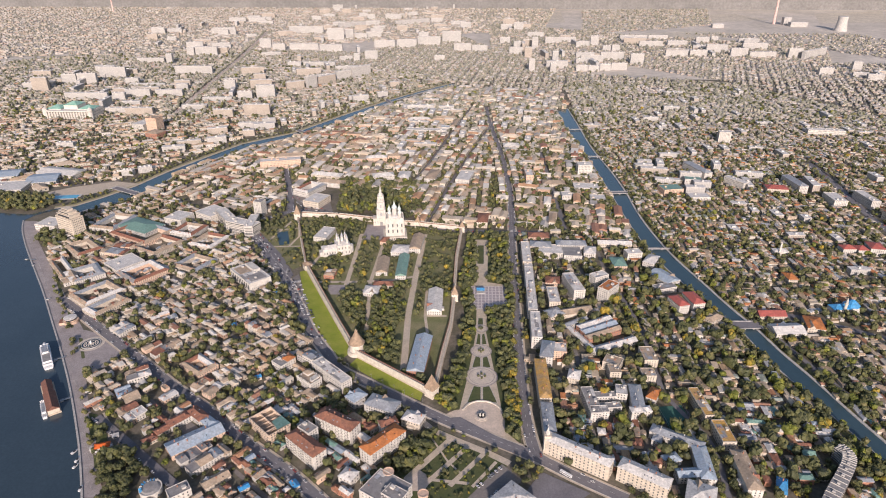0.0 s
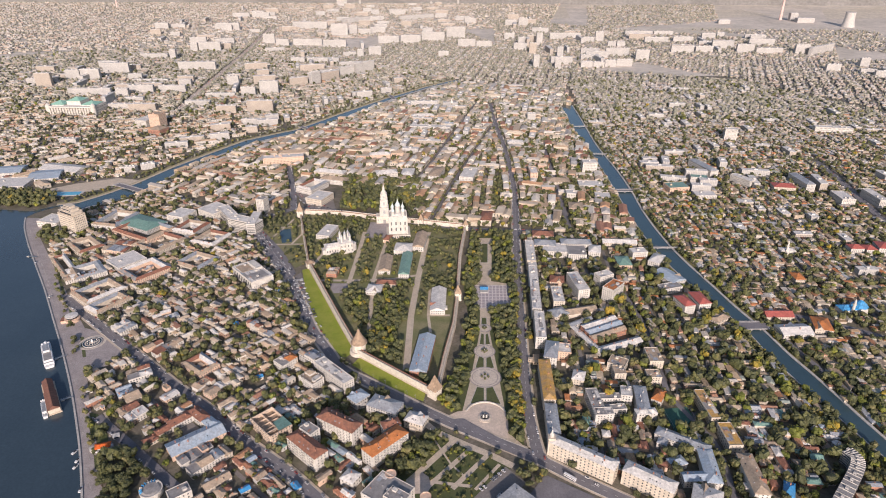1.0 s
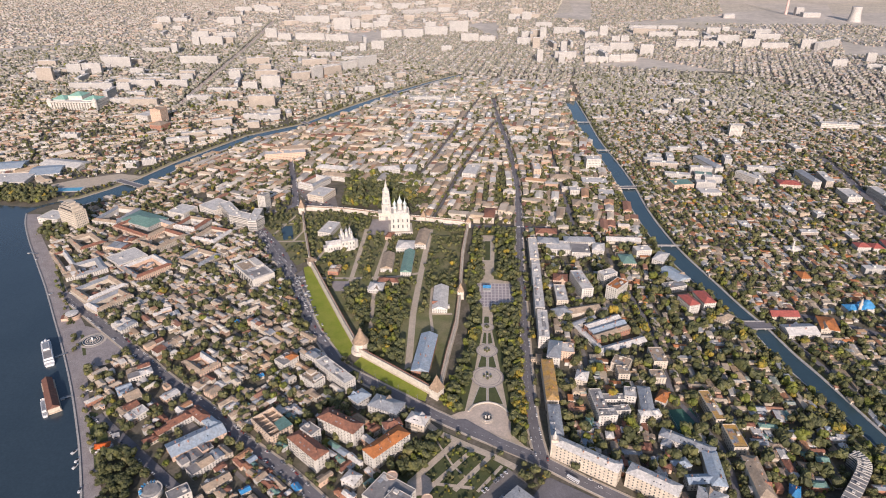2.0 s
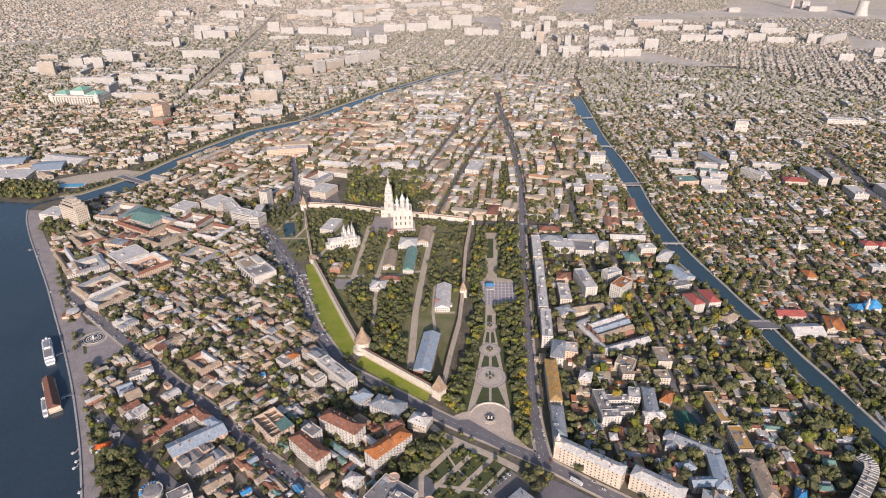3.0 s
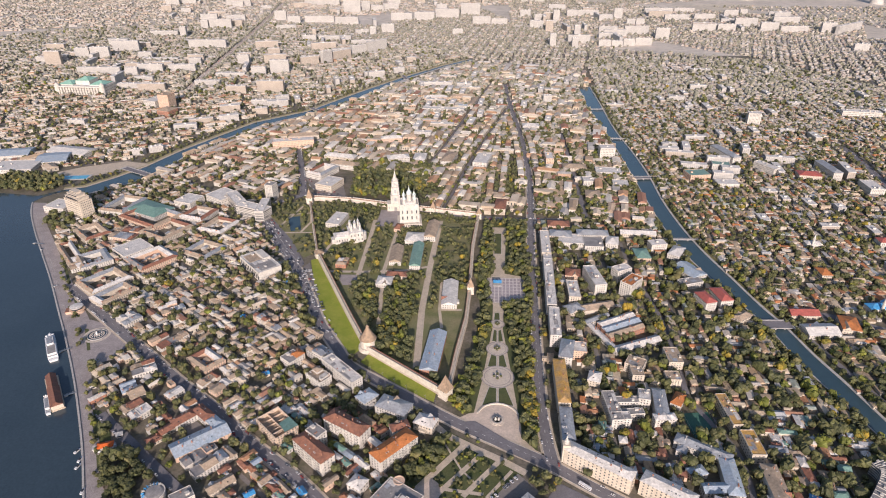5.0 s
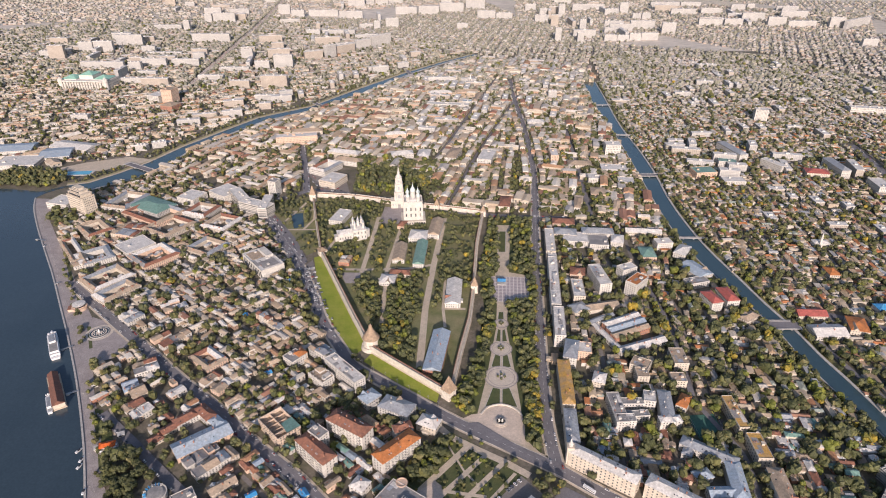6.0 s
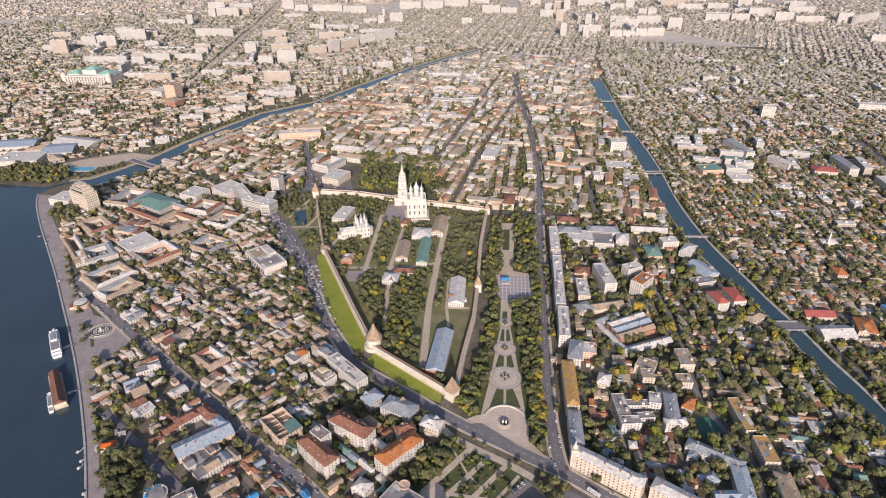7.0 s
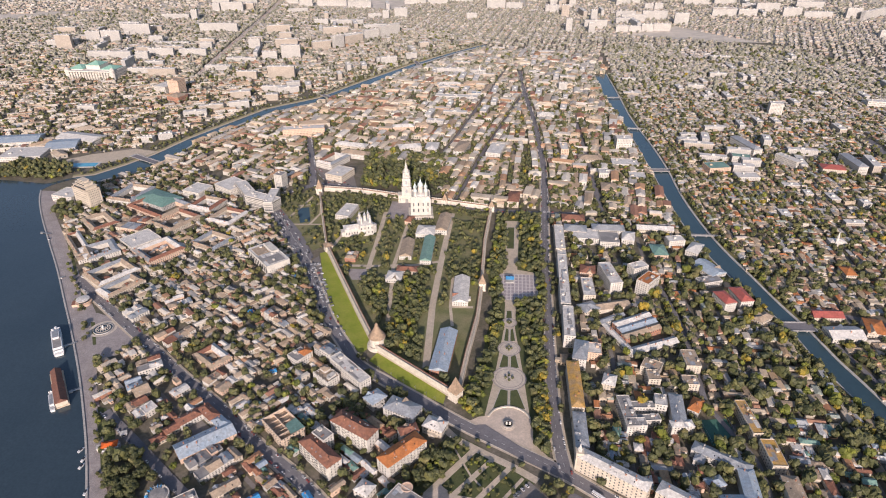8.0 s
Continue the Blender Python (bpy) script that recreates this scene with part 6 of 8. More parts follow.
far_block(-666, 2143, 62, 14, 3, 42)
far_block(-732, 2125, 48, 14, 3, 24)
far_block(-723, 1886, 59, 14, 3, 22, True)
far_block(-624, 1902, 78, 14, 3, 34, True)
far_block(-815, 2092, 96, 14, 3, 11)
far_block(-1071, 1919, 64, 14, 3, 16)
far_block(-986, 1898, 82, 14, 3, 22, True)
far_block(-1728, 3708, 76, 14, 2, 32)
far_block(-1537, 3441, 49, 14, 2, 19)
far_block(-1165, 3185, 55, 14, 2, 27)
far_block(-604, 1767, 67, 14, 3, 14)
far_block(-848, 1980, 78, 14, 3, 13)
far_block(-1154, 2317, 129, 14, 3, 8)
far_block(-1353, 2788, 117, 14, 2, 19)
far_block(-892, 3741, 193, 14, 2, 37)
far_block(-675, 3476, 87, 14, 2, 60)
far_block(-616, 3553, 44, 14, 2, 45)
far_block(-555, 3555, 66, 14, 2, 24)
far_block(-577, 4120, 63, 14, 2, 23)
far_block(-774, 3171, 140, 14, 2, 27)
far_block(-632, 3116, 108, 14, 2, 31)
far_block(-467, 2852, 27, 18, 2, 32)
far_block(-410, 2903, 55, 14, 2, 37)
far_block(-710, 2719, 56, 14, 2, 19)
far_block(-606, 2724, 134, 14, 2, 18)
far_block(-597, 2263, 64, 14, 33, 30, True)
far_block(-548, 2309, 43, 14, 54, 41)
far_block(-508, 2372, 77, 14, 46, 31, True)
far_block(-460, 2457, 62, 14, 40, 32)
far_block(-401, 2512, 93, 14, 49, 40)
far_block(-391, 3249, 101, 14, 2, 32)
far_block(-282, 3254, 96, 14, 2, 37)
far_block(-176, 3323, 113, 14, 2, 42)
far_block(-65, 3429, 95, 14, 2, 54)
far_block(-7, 3142, 83, 14, 2, 35)
far_block(75, 3146, 73, 14, 2, 26)
far_block(245, 3916, 66, 14, 2, 32)
far_block(317, 3919, 54, 14, 2, 43)
far_block(209, 3406, 52, 14, 2, 28)
far_block(241, 3066, 61, 14, 2, 30)
far_block(291, 2986, 32, 14, 2, 43, True)
far_block(274, 2631, 24, 18, 2, 49)
far_block(358, 2614, 24, 18, 2, 37)
far_block(401, 2889, 26, 18, 2, 40)
far_block(343, 3219, 29, 18, 2, 54)
far_block(525, 3454, 108, 14, 2, 23)
far_block(-107, 2891, 45, 14, 2, 20)
far_block(-134, 1987, 80, 14, 3, 16)
far_block(186, 1827, 23, 18, 3, 22)
far_block(480, 2659, 48, 14, 2, 22)
far_block(527, 2653, 45, 14, 2, 22)
far_block(577, 2672, 44, 14, 2, 26)
far_block(636, 2688, 65, 14, 2, 26)
far_block(520, 2833, 74, 14, 2, 20)
far_block(656, 2923, 103, 14, 2, 33)
far_block(548, 2986, 83, 14, 2, 21)
far_block(681, 3171, 39, 14, 2, 24)
far_block(727, 3185, 38, 14, 2, 24)
far_block(656, 3357, 41, 14, 2, 45)
far_block(597, 3322, 57, 14, 2, 22)
far_block(738, 2814, 56, 14, 2, 44)
far_block(904, 3577, 147, 14, 2, 19)
far_block(1034, 3582, 103, 14, 2, 19)
far_block(928, 3316, 116, 14, 2, 25)
far_block(1071, 3361, 97, 14, 2, 22)
far_block(969, 3025, 102, 14, 2, 27)
far_block(1074, 3046, 79, 14, 2, 25)
far_block(1230, 3462, 68, 14, 2, 26)
far_block(1318, 3535, 37, 14, 2, 19)
far_block(1198, 3163, 101, 14, 2, 33)
far_block(1254, 3037, 78, 14, 2, 35)
far_block(1354, 3020, 119, 14, 2, 23)
far_block(1418, 3262, 123, 14, 2, 26)
far_block(1494, 3010, 63, 14, 2, 40)
far_block(1591, 3034, 206, 14, 39, 33)
far_block(1534, 4086, 55, 14, 2, 21)
far_block(1435, 2618, 56, 14, 2, 25)
far_block(1603, 2708, 37, 14, 2, 34)
far_block(726, 2236, 63, 14, 3, 9)
far_block(-1454, 4254, 109, 14, 1.7, 27)
far_block(-1328, 4258, 109, 14, 1.7, 27)
far_block(1994, 4219, 45, 30, 1.7, 45)
far_block(2030, 4142, 103, 40, 1.7, 25)
far_block(1521, 4068, 68, 30, 1.7, 20)
far_block(-1025, 1566, 44, 14, 1.8, 12)
far_block(-760, 1358, 26, 14, 1.8, 12)
far_block(-731, 1380, 30, 14, 24.8, 12)
far_block(-328, 4213, 253, 14, 36.9, 24)
far_block(-680, 4061, 207, 14, 43.2, 24)

rnd = random.Random(5)
MASS = []


def scatter_blocks(pts, count, ang, h0, h1, l0=40, l1=95):
    xs, ys = [p[0] for p in pts], [p[1] for p in pts]
    made = tries = 0
    while made < count and tries < count * 30:
        tries += 1
        x, y = rnd.uniform(min(xs), max(xs)), rnd.uniform(min(ys), max(ys))
        if not inside(np.array([x]), np.array([y]), pts)[0]:
            continue
        L, a = rnd.uniform(l0, l1), ang + rnd.choice((0, 0, 0, 90)) + rnd.uniform(-4, 4)
        cs = corners(x, y, L, 16, a) + [(x, y)]
        if not free([c[0] for c in cs], [c[1] for c in cs]).all():
            continue
        W = rnd.uniform(12, 16)
        MASS.append((x, y, L, W, math.radians(a), rnd.choice((h0, h0, (h0 + h1) / 2, h1)), rnd.random() < 0.45))
        claim(corners(x, y, L + 8, W + 8, a))
        made += 1


scatter_blocks([(-1123.1, 3845.4), (-1138.6, 5163), (35.4, 5197), (27.8, 3536.9), (-224.1, 3239.3), (-477.5, 3061.8), (-848.5, 3050.5)], 50, 12, 16, 30)
scatter_blocks([(-1038.5, 2684.8), (-901.6, 3048.9), (-465.9, 2983.3), (-368.9, 2642.4), (-520.8, 2263.5), (-657, 2169.5), (-797.7, 2122.6)], 16, 15, 16, 28)
scatter_blocks([(-1527.1, 2232.4), (-1697, 2541.6), (-1345.8, 2675.4), (-994.8, 2563.1), (-858.7, 2079.7), (-1048.7, 1854.4), (-1236.2, 2109.1)], 18, 3, 14, 28)
scatter_blocks([(340.5, 2932.7), (430.2, 3507.6), (759.6, 3601.3), (846.1, 3101.9), (769.9, 2846.3), (407.8, 2606.1)], 8, 4, 24, 30, 50, 110)
scatter_blocks([(806.3, 3399.9), (876, 3648.1), (1428.2, 3537.6), (1751.4, 3246.3), (1608.7, 2986), (990.4, 3058.6)], 10, -6, 16, 28, 50, 120)
scatter_blocks([(188.5, 3763.5), (256.6, 4454.1), (470.9, 4021.5), (369.8, 3087.5), (184.6, 3081.9)], 8, 0, 24, 34)
scatter_blocks([(-1723.4, 3484.3), (-1698, 4743.8), (-1326, 4574.8), (-957.4, 2968.4), (-1284, 2811.4)], 24, 8, 14, 28)
scatter_blocks([(1615.7, 2703.2), (1779.4, 2535.2), (1648.4, 2330.4), (1519.4, 2527.2)], 5, -5, 18, 26)
scatter_blocks([(-171.7, 1595.3), (-101.9, 1952.2), (20.8, 1991.9), (4.2, 1651.7), (-76.6, 1460.8), (-158, 1458.2)], 12, 82, 10, 13, 40, 70)
scatter_blocks([(364.5, 2039.6), (966.2, 2309.3), (1183.9, 1799.3), (917.3, 1338), (655.6, 1483.8), (375.4, 1433.6)], 34, 91.0, 7, 13, 24, 55)
scatter_blocks([(-754.5, 1567.2), (-644.5, 1772), (-467.6, 2013.8), (-248.9, 2368.5), (-200.6, 2292.1), (-440.5, 1886.6), (-592.3, 1659.6), (-696.1, 1462.8)], 16, 20, 12, 20, 30, 60)
scatter_blocks([(-339.2, 1411.2), (-214.2, 2021.7), (21.9, 2234.5), (292.2, 2037.4), (268.3, 1609), (90.2, 1555.2), (-74.5, 1419.5)], 16, 85, 8, 13, 30, 60)
scatter_blocks([(571.5, 1260.1), (792.9, 1122.7), (650.8, 865.1), (585.8, 936), (463.4, 1112.2)], 8, 91.0, 6, 9, 18, 32)
scatter_blocks([(415.1, 1434.9), (493, 1478.7), (812.3, 1370.5), (752.6, 1298.6), (453.6, 1256.4)], 10, -8, 12, 18, 35, 60)

BOX_V = [(-0.5, -0.5, 0), (0.5, -0.5, 0), (0.5, 0.5, 0), (-0.5, 0.5, 0), (-0.5, -0.5, 1), (0.5, -0.5, 1), (0.5, 0.5, 1), (-0.5, 0.5, 1)]
BOX_T = [(0, 1, 5), (0, 5, 4), (1, 2, 6), (1, 6, 5), (2, 3, 7), (2, 7, 6), (3, 0, 4), (3, 4, 7), (4, 5, 6), (4, 6, 7)]
blocks = thing("distant_blocks", 0, 0, 0, "many white and cream apartment blocks far across the town", "apartment blocks", kind="stuff")
for cream in (False, True):
    x, y, L, W, a, hh = np.array([m[:6] for m in MASS if m[6] == cream]).T
    tri_object("wall", *spread(BOX_V, BOX_T, x, y, a, L, W, hh), "far_cream_wall" if cream else "far_white_wall", blocks)
    tri_object("roof", *spread(BOX_V, BOX_T, x, y, a, L + 0.8, W + 0.8, np.full(len(x), 0.9), hh), "pale_roof", blocks)
    tri_object("roof_hut", *spread(BOX_V, BOX_T, x, y, a, L * 0.12, W * 0.4, np.full(len(x), 3.2), hh), "pale_roof", blocks)

# ---- houses of the town, quarter by quarter ----
rng = np.random.default_rng(11)
HOUSES = {"town": [], "suburb": [], "far": []}
STREETS = []


def quarter(pts, ang, block, cross, lot, fill, size, tall, kind, jitter=3.0, street=6.0):
    """Rows of houses on both sides of parallel streets at ang degrees; cross streets every cross metres."""
    P = np.array(pts)
    c, s = math.cos(radians(ang)), math.sin(radians(ang))
    u, v = P[:, 0] * c + P[:, 1] * s, -P[:, 0] * s + P[:, 1] * c
    for v0 in np.arange(v.min(), v.max(), block):
        line = [(c * a - s * v0, s * a + c * v0) for a in np.arange(u.min(), u.max(), 25.0)]
        ok = free([p[0] for p in line], [p[1] for p in line]) & inside(np.array([p[0] for p in line]), np.array([p[1] for p in line]), pts)
        run = []
        for p, good in zip(line + [(0, 0)], list(ok) + [False]):
            if good:
                run.append(p)
            else:
                if len(run) > 2 and street > 2:
                    STREETS.append((run, street))
                run = []
        n_rows = max(int((block - street - 2) // lot[1]), 1)
        for r in range(n_rows):
            vv = v0 + street / 2 + 2 + (r + 0.5) * (block - street - 4) / n_rows
            uu = np.arange(u.min(), u.max(), lot[0]) + rng.uniform(0, lot[0])
            if cross:
                uu = uu[(uu - u.min()) % cross > street + 6]
            uu = uu + rng.uniform(-jitter, jitter, len(uu)) * 0.6
            vj = vv + rng.uniform(-jitter, jitter, len(uu))
            x, y = c * uu - s * vj, s * uu + c * vj
            keep = inside(x, y, pts) & (rng.random(len(x)) < fill)
            x, y = x[keep], y[keep]
            L = rng.uniform(size[0], size[1], len(x))
            W = rng.uniform(size[0] * 0.62, size[0] * 0.95, len(x))
            turn = rng.choice([0, 0, 90], len(x)) + rng.normal(0, 2.5, len(x)) + ang
            good = free(x, y)
            for q in range(4):
                cs = np.array([corners(a, b, l * 0.66, w * 0.66, t)[q] for a, b, l, w, t in zip(x, y, L, W, turn)]).reshape(-1, 2)
                good &= free(cs[:, 0], cs[:, 1])
            for i in np.nonzero(good)[0]:
                # Past this distance houses take the palettes with haze in them.
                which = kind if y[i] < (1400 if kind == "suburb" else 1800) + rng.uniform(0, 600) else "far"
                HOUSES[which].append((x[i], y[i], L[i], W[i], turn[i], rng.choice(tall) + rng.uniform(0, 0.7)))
                claim(corners(x[i], y[i], L[i] * 0.74, W[i] * 0.74, turn[i]))
                if rng.random() < 0.75 and y[i] < 2300:
                    ca, sa = math.cos(radians(turn[i])), math.sin(radians(turn[i]))
                    l2, w2, sd, off = L[i] * rng.uniform(0.3, 0.55), W[i] * rng.uniform(0.55, 0.95), rng.choice([-1, 1]), rng.uniform(-0.25, 0.25) * L[i]
                    dy = sd * (W[i] + w2) * 0.48
                    ax, ay = x[i] + ca * off - sa * dy, y[i] + sa * off + ca * dy
                    if free([ax], [ay])[0]:
                        HOUSES[which].append((ax, ay, l2, w2, turn[i], 2.6 + 0.4 * HOUSES[which][-1][5]))
                        claim(corners(ax, ay, l2 * 0.7, w2 * 0.7, turn[i]))


def frontage(line, off, start=0):
    """Joined houses along both sides of a street, with gaps at gates and corners."""
    for side in (1, -1):
        skip = 0.0
        for (x1, y1), (x2, y2) in zip(line, line[1:]):
            d = Vector((x2 - x1, y2 - y1))
            u, at = d.normalized(), skip
            while at < d.length:
                L, W = rng.uniform(13, 30), rng.uniform(10, 13)
                q = Vector((x1, y1)) + u * (at + L / 2) + Vector((-u.y, u.x)) * (side * (off + W / 2))
                at += L + rng.choice([0.2, 0.2, 0.2, 5.0])
                a = math.degrees(math.atan2(u.y, u.x))
                if q.y > start and free([q.x], [q.y])[0] and all(free([c[0]], [c[1]])[0] for c in corners(q.x, q.y, L * 0.8, W * 0.7, a)):
                    HOUSES["town"].append((q.x, q.y, L, W, a, rng.choice([6, 7, 8, 9, 11]) + rng.uniform(0, 0.7)))
                    claim(corners(q.x, q.y, L * 0.9, W * 0.9, a))
            skip = at - d.length


west = [(-535.5, 763.2), (-462.7, 708.5), (-362, 628.2), (-274.6, 561.9), (-191.9, 497.6), (-134.2, 448.9), (-57.5, 451.4), (-29.8, 553.9), (-133.3, 644.6), (-216.2, 758.4), (-277.8, 870.9), (-382.8, 1035.3), (-442.6, 1088.8), (-614.8, 1238.9), (-747.4, 1128.3), (-781.5, 1072.9), (-688.6, 935.9)]
quarter(west, -37.9, 36, 100, (11.5, 8.2), 0.97, (8.5, 19), (3.2, 4, 5, 6, 7), "town", 1.3, 4.5)
low = [(-504.7, 707.1), (-459.4, 701.9), (-349.5, 615.4), (-229.7, 522.8), (-133.9, 447.5), (-99.1, 436.5), (-335.5, 428.9), (-407, 553), (-452.5, 612.1)]
quarter(low, -37.9, 36, 110, (11.5, 8.2), 0.97, (8.5, 18), (3.2, 4, 5, 6), "town", 1.3, 4.5)
east = [(104.4, 1062.9), (315.5, 1045.5), (333.9, 947.8), (388, 752), (414.5, 629), (413.3, 526.6), (414, 459.6), (160.2, 451.5), (91.5, 516.3)]
quarter(east, 88.5, 38, 120, (14, 9.8), 0.78, (9, 20), (3.2, 4, 5, 6), "suburb", 2, 5)
right = [(423.8, 764.4), (386.4, 910.5), (356.1, 1191.9), (342.4, 1897.7), (377.3, 2387.8), (1002.9, 2407), (1270.7, 1926.5), (1293.8, 1641.1), (966.7, 910.4), (592.1, 532.3), (458.8, 536.3)]
quarter(right, 91.0, 38, 120, (12, 10), 0.92, (9, 18), (3, 3.5, 4, 5), "suburb", 2.5, 4)
middle = [(-384.9, 1279.7), (-545.3, 1512.1), (-441.9, 1675.1), (-306.9, 1911.1), (-218.1, 2059.9), (-39.1, 2325.7), (337.6, 2244.3), (301.2, 1318.6), (313.3, 1057.4), (152.2, 1076.9), (6.1, 1084.9), (-68.4, 1095.4), (-113.7, 1254.7), (-315.3, 1299.2)]
frontage(ROADS[7][0], 6.5)
frontage(ROADS[6][0], 6.5)
frontage([(31, 1130), (42, 1300), (56, 1468)], 6)
STREETS.append(([(31, 1130), (36, 1220), (42, 1300), (48, 1380), (56, 1468)], 7))
frontage(ROADS[1][0][-60:], 11, 1200)
quarter(middle, 80, 46, 95, (22, 13), 0.9, (18, 44), (5, 6, 7, 8, 10, 12), "town", 2.0, 5)
infill = [(106.2, 1088.1), (105.5, 1425.2), (86.9, 1857.1), (291.9, 1964.4), (300.1, 1571.2), (306.4, 1373.1), (310.1, 1236), (310.6, 1147.7), (312.5, 1045.4), (151.7, 1071.8)]
quarter(infill, 90.1, 26, 95, (15, 11), 0.97, (11, 24), (3.5, 4, 5, 6), "town", 1.5, 2)
cross_side = [(-739.4, 1134.2), (-701.5, 1182.5), (-664.6, 1247.2), (-640.9, 1377.9), (-558.6, 1553.9), (-399.2, 1692.9), (-258.2, 1582.7), (-364.7, 1297.6), (-341.3, 1113.4), (-398.3, 1085), (-579, 1240)]
quarter(cross_side, 69.7, 44, 100, (22, 13), 0.94, (14, 38), (5, 6, 7, 8, 10), "town", 1.5, 7)
left = [(-1253.4, 1269.6), (-2309.2, 2522.8), (-1786, 2943.2), (-924.4, 3131), (-377.2, 2705), (-42.1, 2479.2), (-249.7, 2182.1), (-478, 1759.2), (-592.3, 1659.6), (-697.3, 1432.9), (-775.3, 1267.4)]
quarter(left, 23.7, 44, 120, (17, 14), 0.78, (11, 28), (3.5, 4, 5, 6), "town", 3, 6)
far_mid = [(-924.4, 3131), (-477.5, 3061.8), (-67, 3755.9), (385.2, 2605.4), (621.1, 2555), (1002.9, 2407), (357.3, 2244.9), (-40.1, 2374.9), (-377.2, 2705)]
quarter(far_mid, 80, 44, 150, (15, 14), 0.8, (10, 18), (3.5, 4, 5), "town")
far_left = [(-2989.9, 2502), (-5924.2, 4439.9), (-3574.3, 5835.3), (-1772.7, 6181.2), (40.1, 6232.5), (28.8, 3758.8), (-933.9, 3165), (-1803.3, 2973.8)]
quarter(far_left, 12, 52, 160, (20, 19), 0.62, (12, 22), (4, 5, 6), "town")
far_right = [(731.7, 2738.9), (684.4, 2843.7), (1563.3, 2870.5), (2309.7, 2787.1), (1879.2, 1659.4), (1212.8, 1347.3), (1290.7, 1960.8), (1010.6, 2427.5)]
quarter(far_right, 70, 44, 150, (15, 15), 0.72, (10, 17), (3.5, 4, 5), "suburb")
edge = [(28.8, 3758.8), (38.7, 5938.3), (828.4, 5960.8), (443.8, 3771.2)]
quarter(edge, 10, 60, 160, (24, 24), 0.5, (12, 22), (4, 6), "town")
plant = [(1209.5, 3794.1), (2165.5, 3822.7), (2399.6, 3070.4), (1885.9, 2979.7), (1460.1, 3622.3)]
quarter(plant, 75, 60, 160, (22, 24), 0.45, (10, 18), (4, 5), "suburb")
estates = [(139.8, 4294.5), (470.9, 4021.5), (995, 3695.9), (1787.3, 3318), (1587.7, 2871.2), (738, 2764.9), (373.2, 2513.9), (128.7, 3001.4)]
quarter(estates, 5, 48, 150, (17, 16), 0.5, (10, 18), (4, 5), "town")
rim = [(659.6, 3731.2), (869.4, 5012.2), (1843.3, 5206.3), (1535.3, 4189.9), (901, 3832.4)]
quarter(rim, 40, 70, 200, (24, 26), 0.5, (12, 20), (4, 5), "town")
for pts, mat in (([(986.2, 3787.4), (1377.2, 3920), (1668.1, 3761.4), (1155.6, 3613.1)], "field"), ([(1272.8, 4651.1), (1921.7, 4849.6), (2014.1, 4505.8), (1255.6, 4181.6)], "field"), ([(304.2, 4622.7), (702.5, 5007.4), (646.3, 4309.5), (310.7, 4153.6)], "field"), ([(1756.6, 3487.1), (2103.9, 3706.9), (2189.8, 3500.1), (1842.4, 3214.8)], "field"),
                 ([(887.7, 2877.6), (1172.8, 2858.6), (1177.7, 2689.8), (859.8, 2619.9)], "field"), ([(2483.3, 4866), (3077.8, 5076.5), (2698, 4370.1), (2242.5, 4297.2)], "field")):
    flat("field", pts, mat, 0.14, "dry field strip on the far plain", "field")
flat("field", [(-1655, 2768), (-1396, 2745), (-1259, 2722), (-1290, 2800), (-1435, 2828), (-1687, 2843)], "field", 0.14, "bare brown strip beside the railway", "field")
flat("pond", [(639, 2355), (722, 2325), (693, 2234), (613, 2249)], "canal_water", 0.3, "blue pond with pale banks among far houses", "pond")
claim([(630, 2365), (732, 2335), (703, 2224), (603, 2239)])
old_point = [(-983.8, 1243.9), (-1108.3, 1428.4), (-1024.9, 1497.1), (-763, 1397.9), (-763.1, 1267.7), (-844.1, 1215.5)]
quarter(old_point, 53.8, 60, 200, (34, 26), 0.8, (22, 44), (6, 8), "town")
near = sorted((hs for rows in (HOUSES["town"], HOUSES["suburb"]) for hs in rows if hs[1] < 720 and -440 < hs[0] < 500), key=lambda q: q[1])[:256]
chosen = set(near)
for k in ("town", "suburb", "far"):
    HOUSES[k] = [hs for hs in HOUSES[k] if hs not in chosen]

tagged(part("side_streets", join(*[ribbon(line, w, 0.12) for line, w in STREETS]), "side_street"), "narrow grey side streets between the houses", "street", kind="structure")

# a single house, as a thing with parts
PANE = mesh_of("window", *join(box(-0.6, 0.6, -0.08, 0.05, 0, 1.4), box(-0.75, 0.75, -0.16, 0.05, -0.12, 0)), "window_glass")


HOUSE_ROOFS = (("tan_roof", "tan"), ("pale_roof", "pale grey"), ("metal_roof", "grey metal"), ("pale_roof", "pale grey"), ("brown_roof", "brown tiled"), ("mixed_roof", "worn"), ("brown_roof", "brown tiled"),
               ("mixed_roof", "worn"), ("tan_roof", "tan"), ("green_roof", "green metal"))
HOUSE_WALLS = (("cream_plaster", "cream"), ("white_plaster", "white"), ("peach_plaster", "peach"), ("grey_plaster", "grey"), ("mixed_wall", "plastered"), ("brick_wall", "brick"))


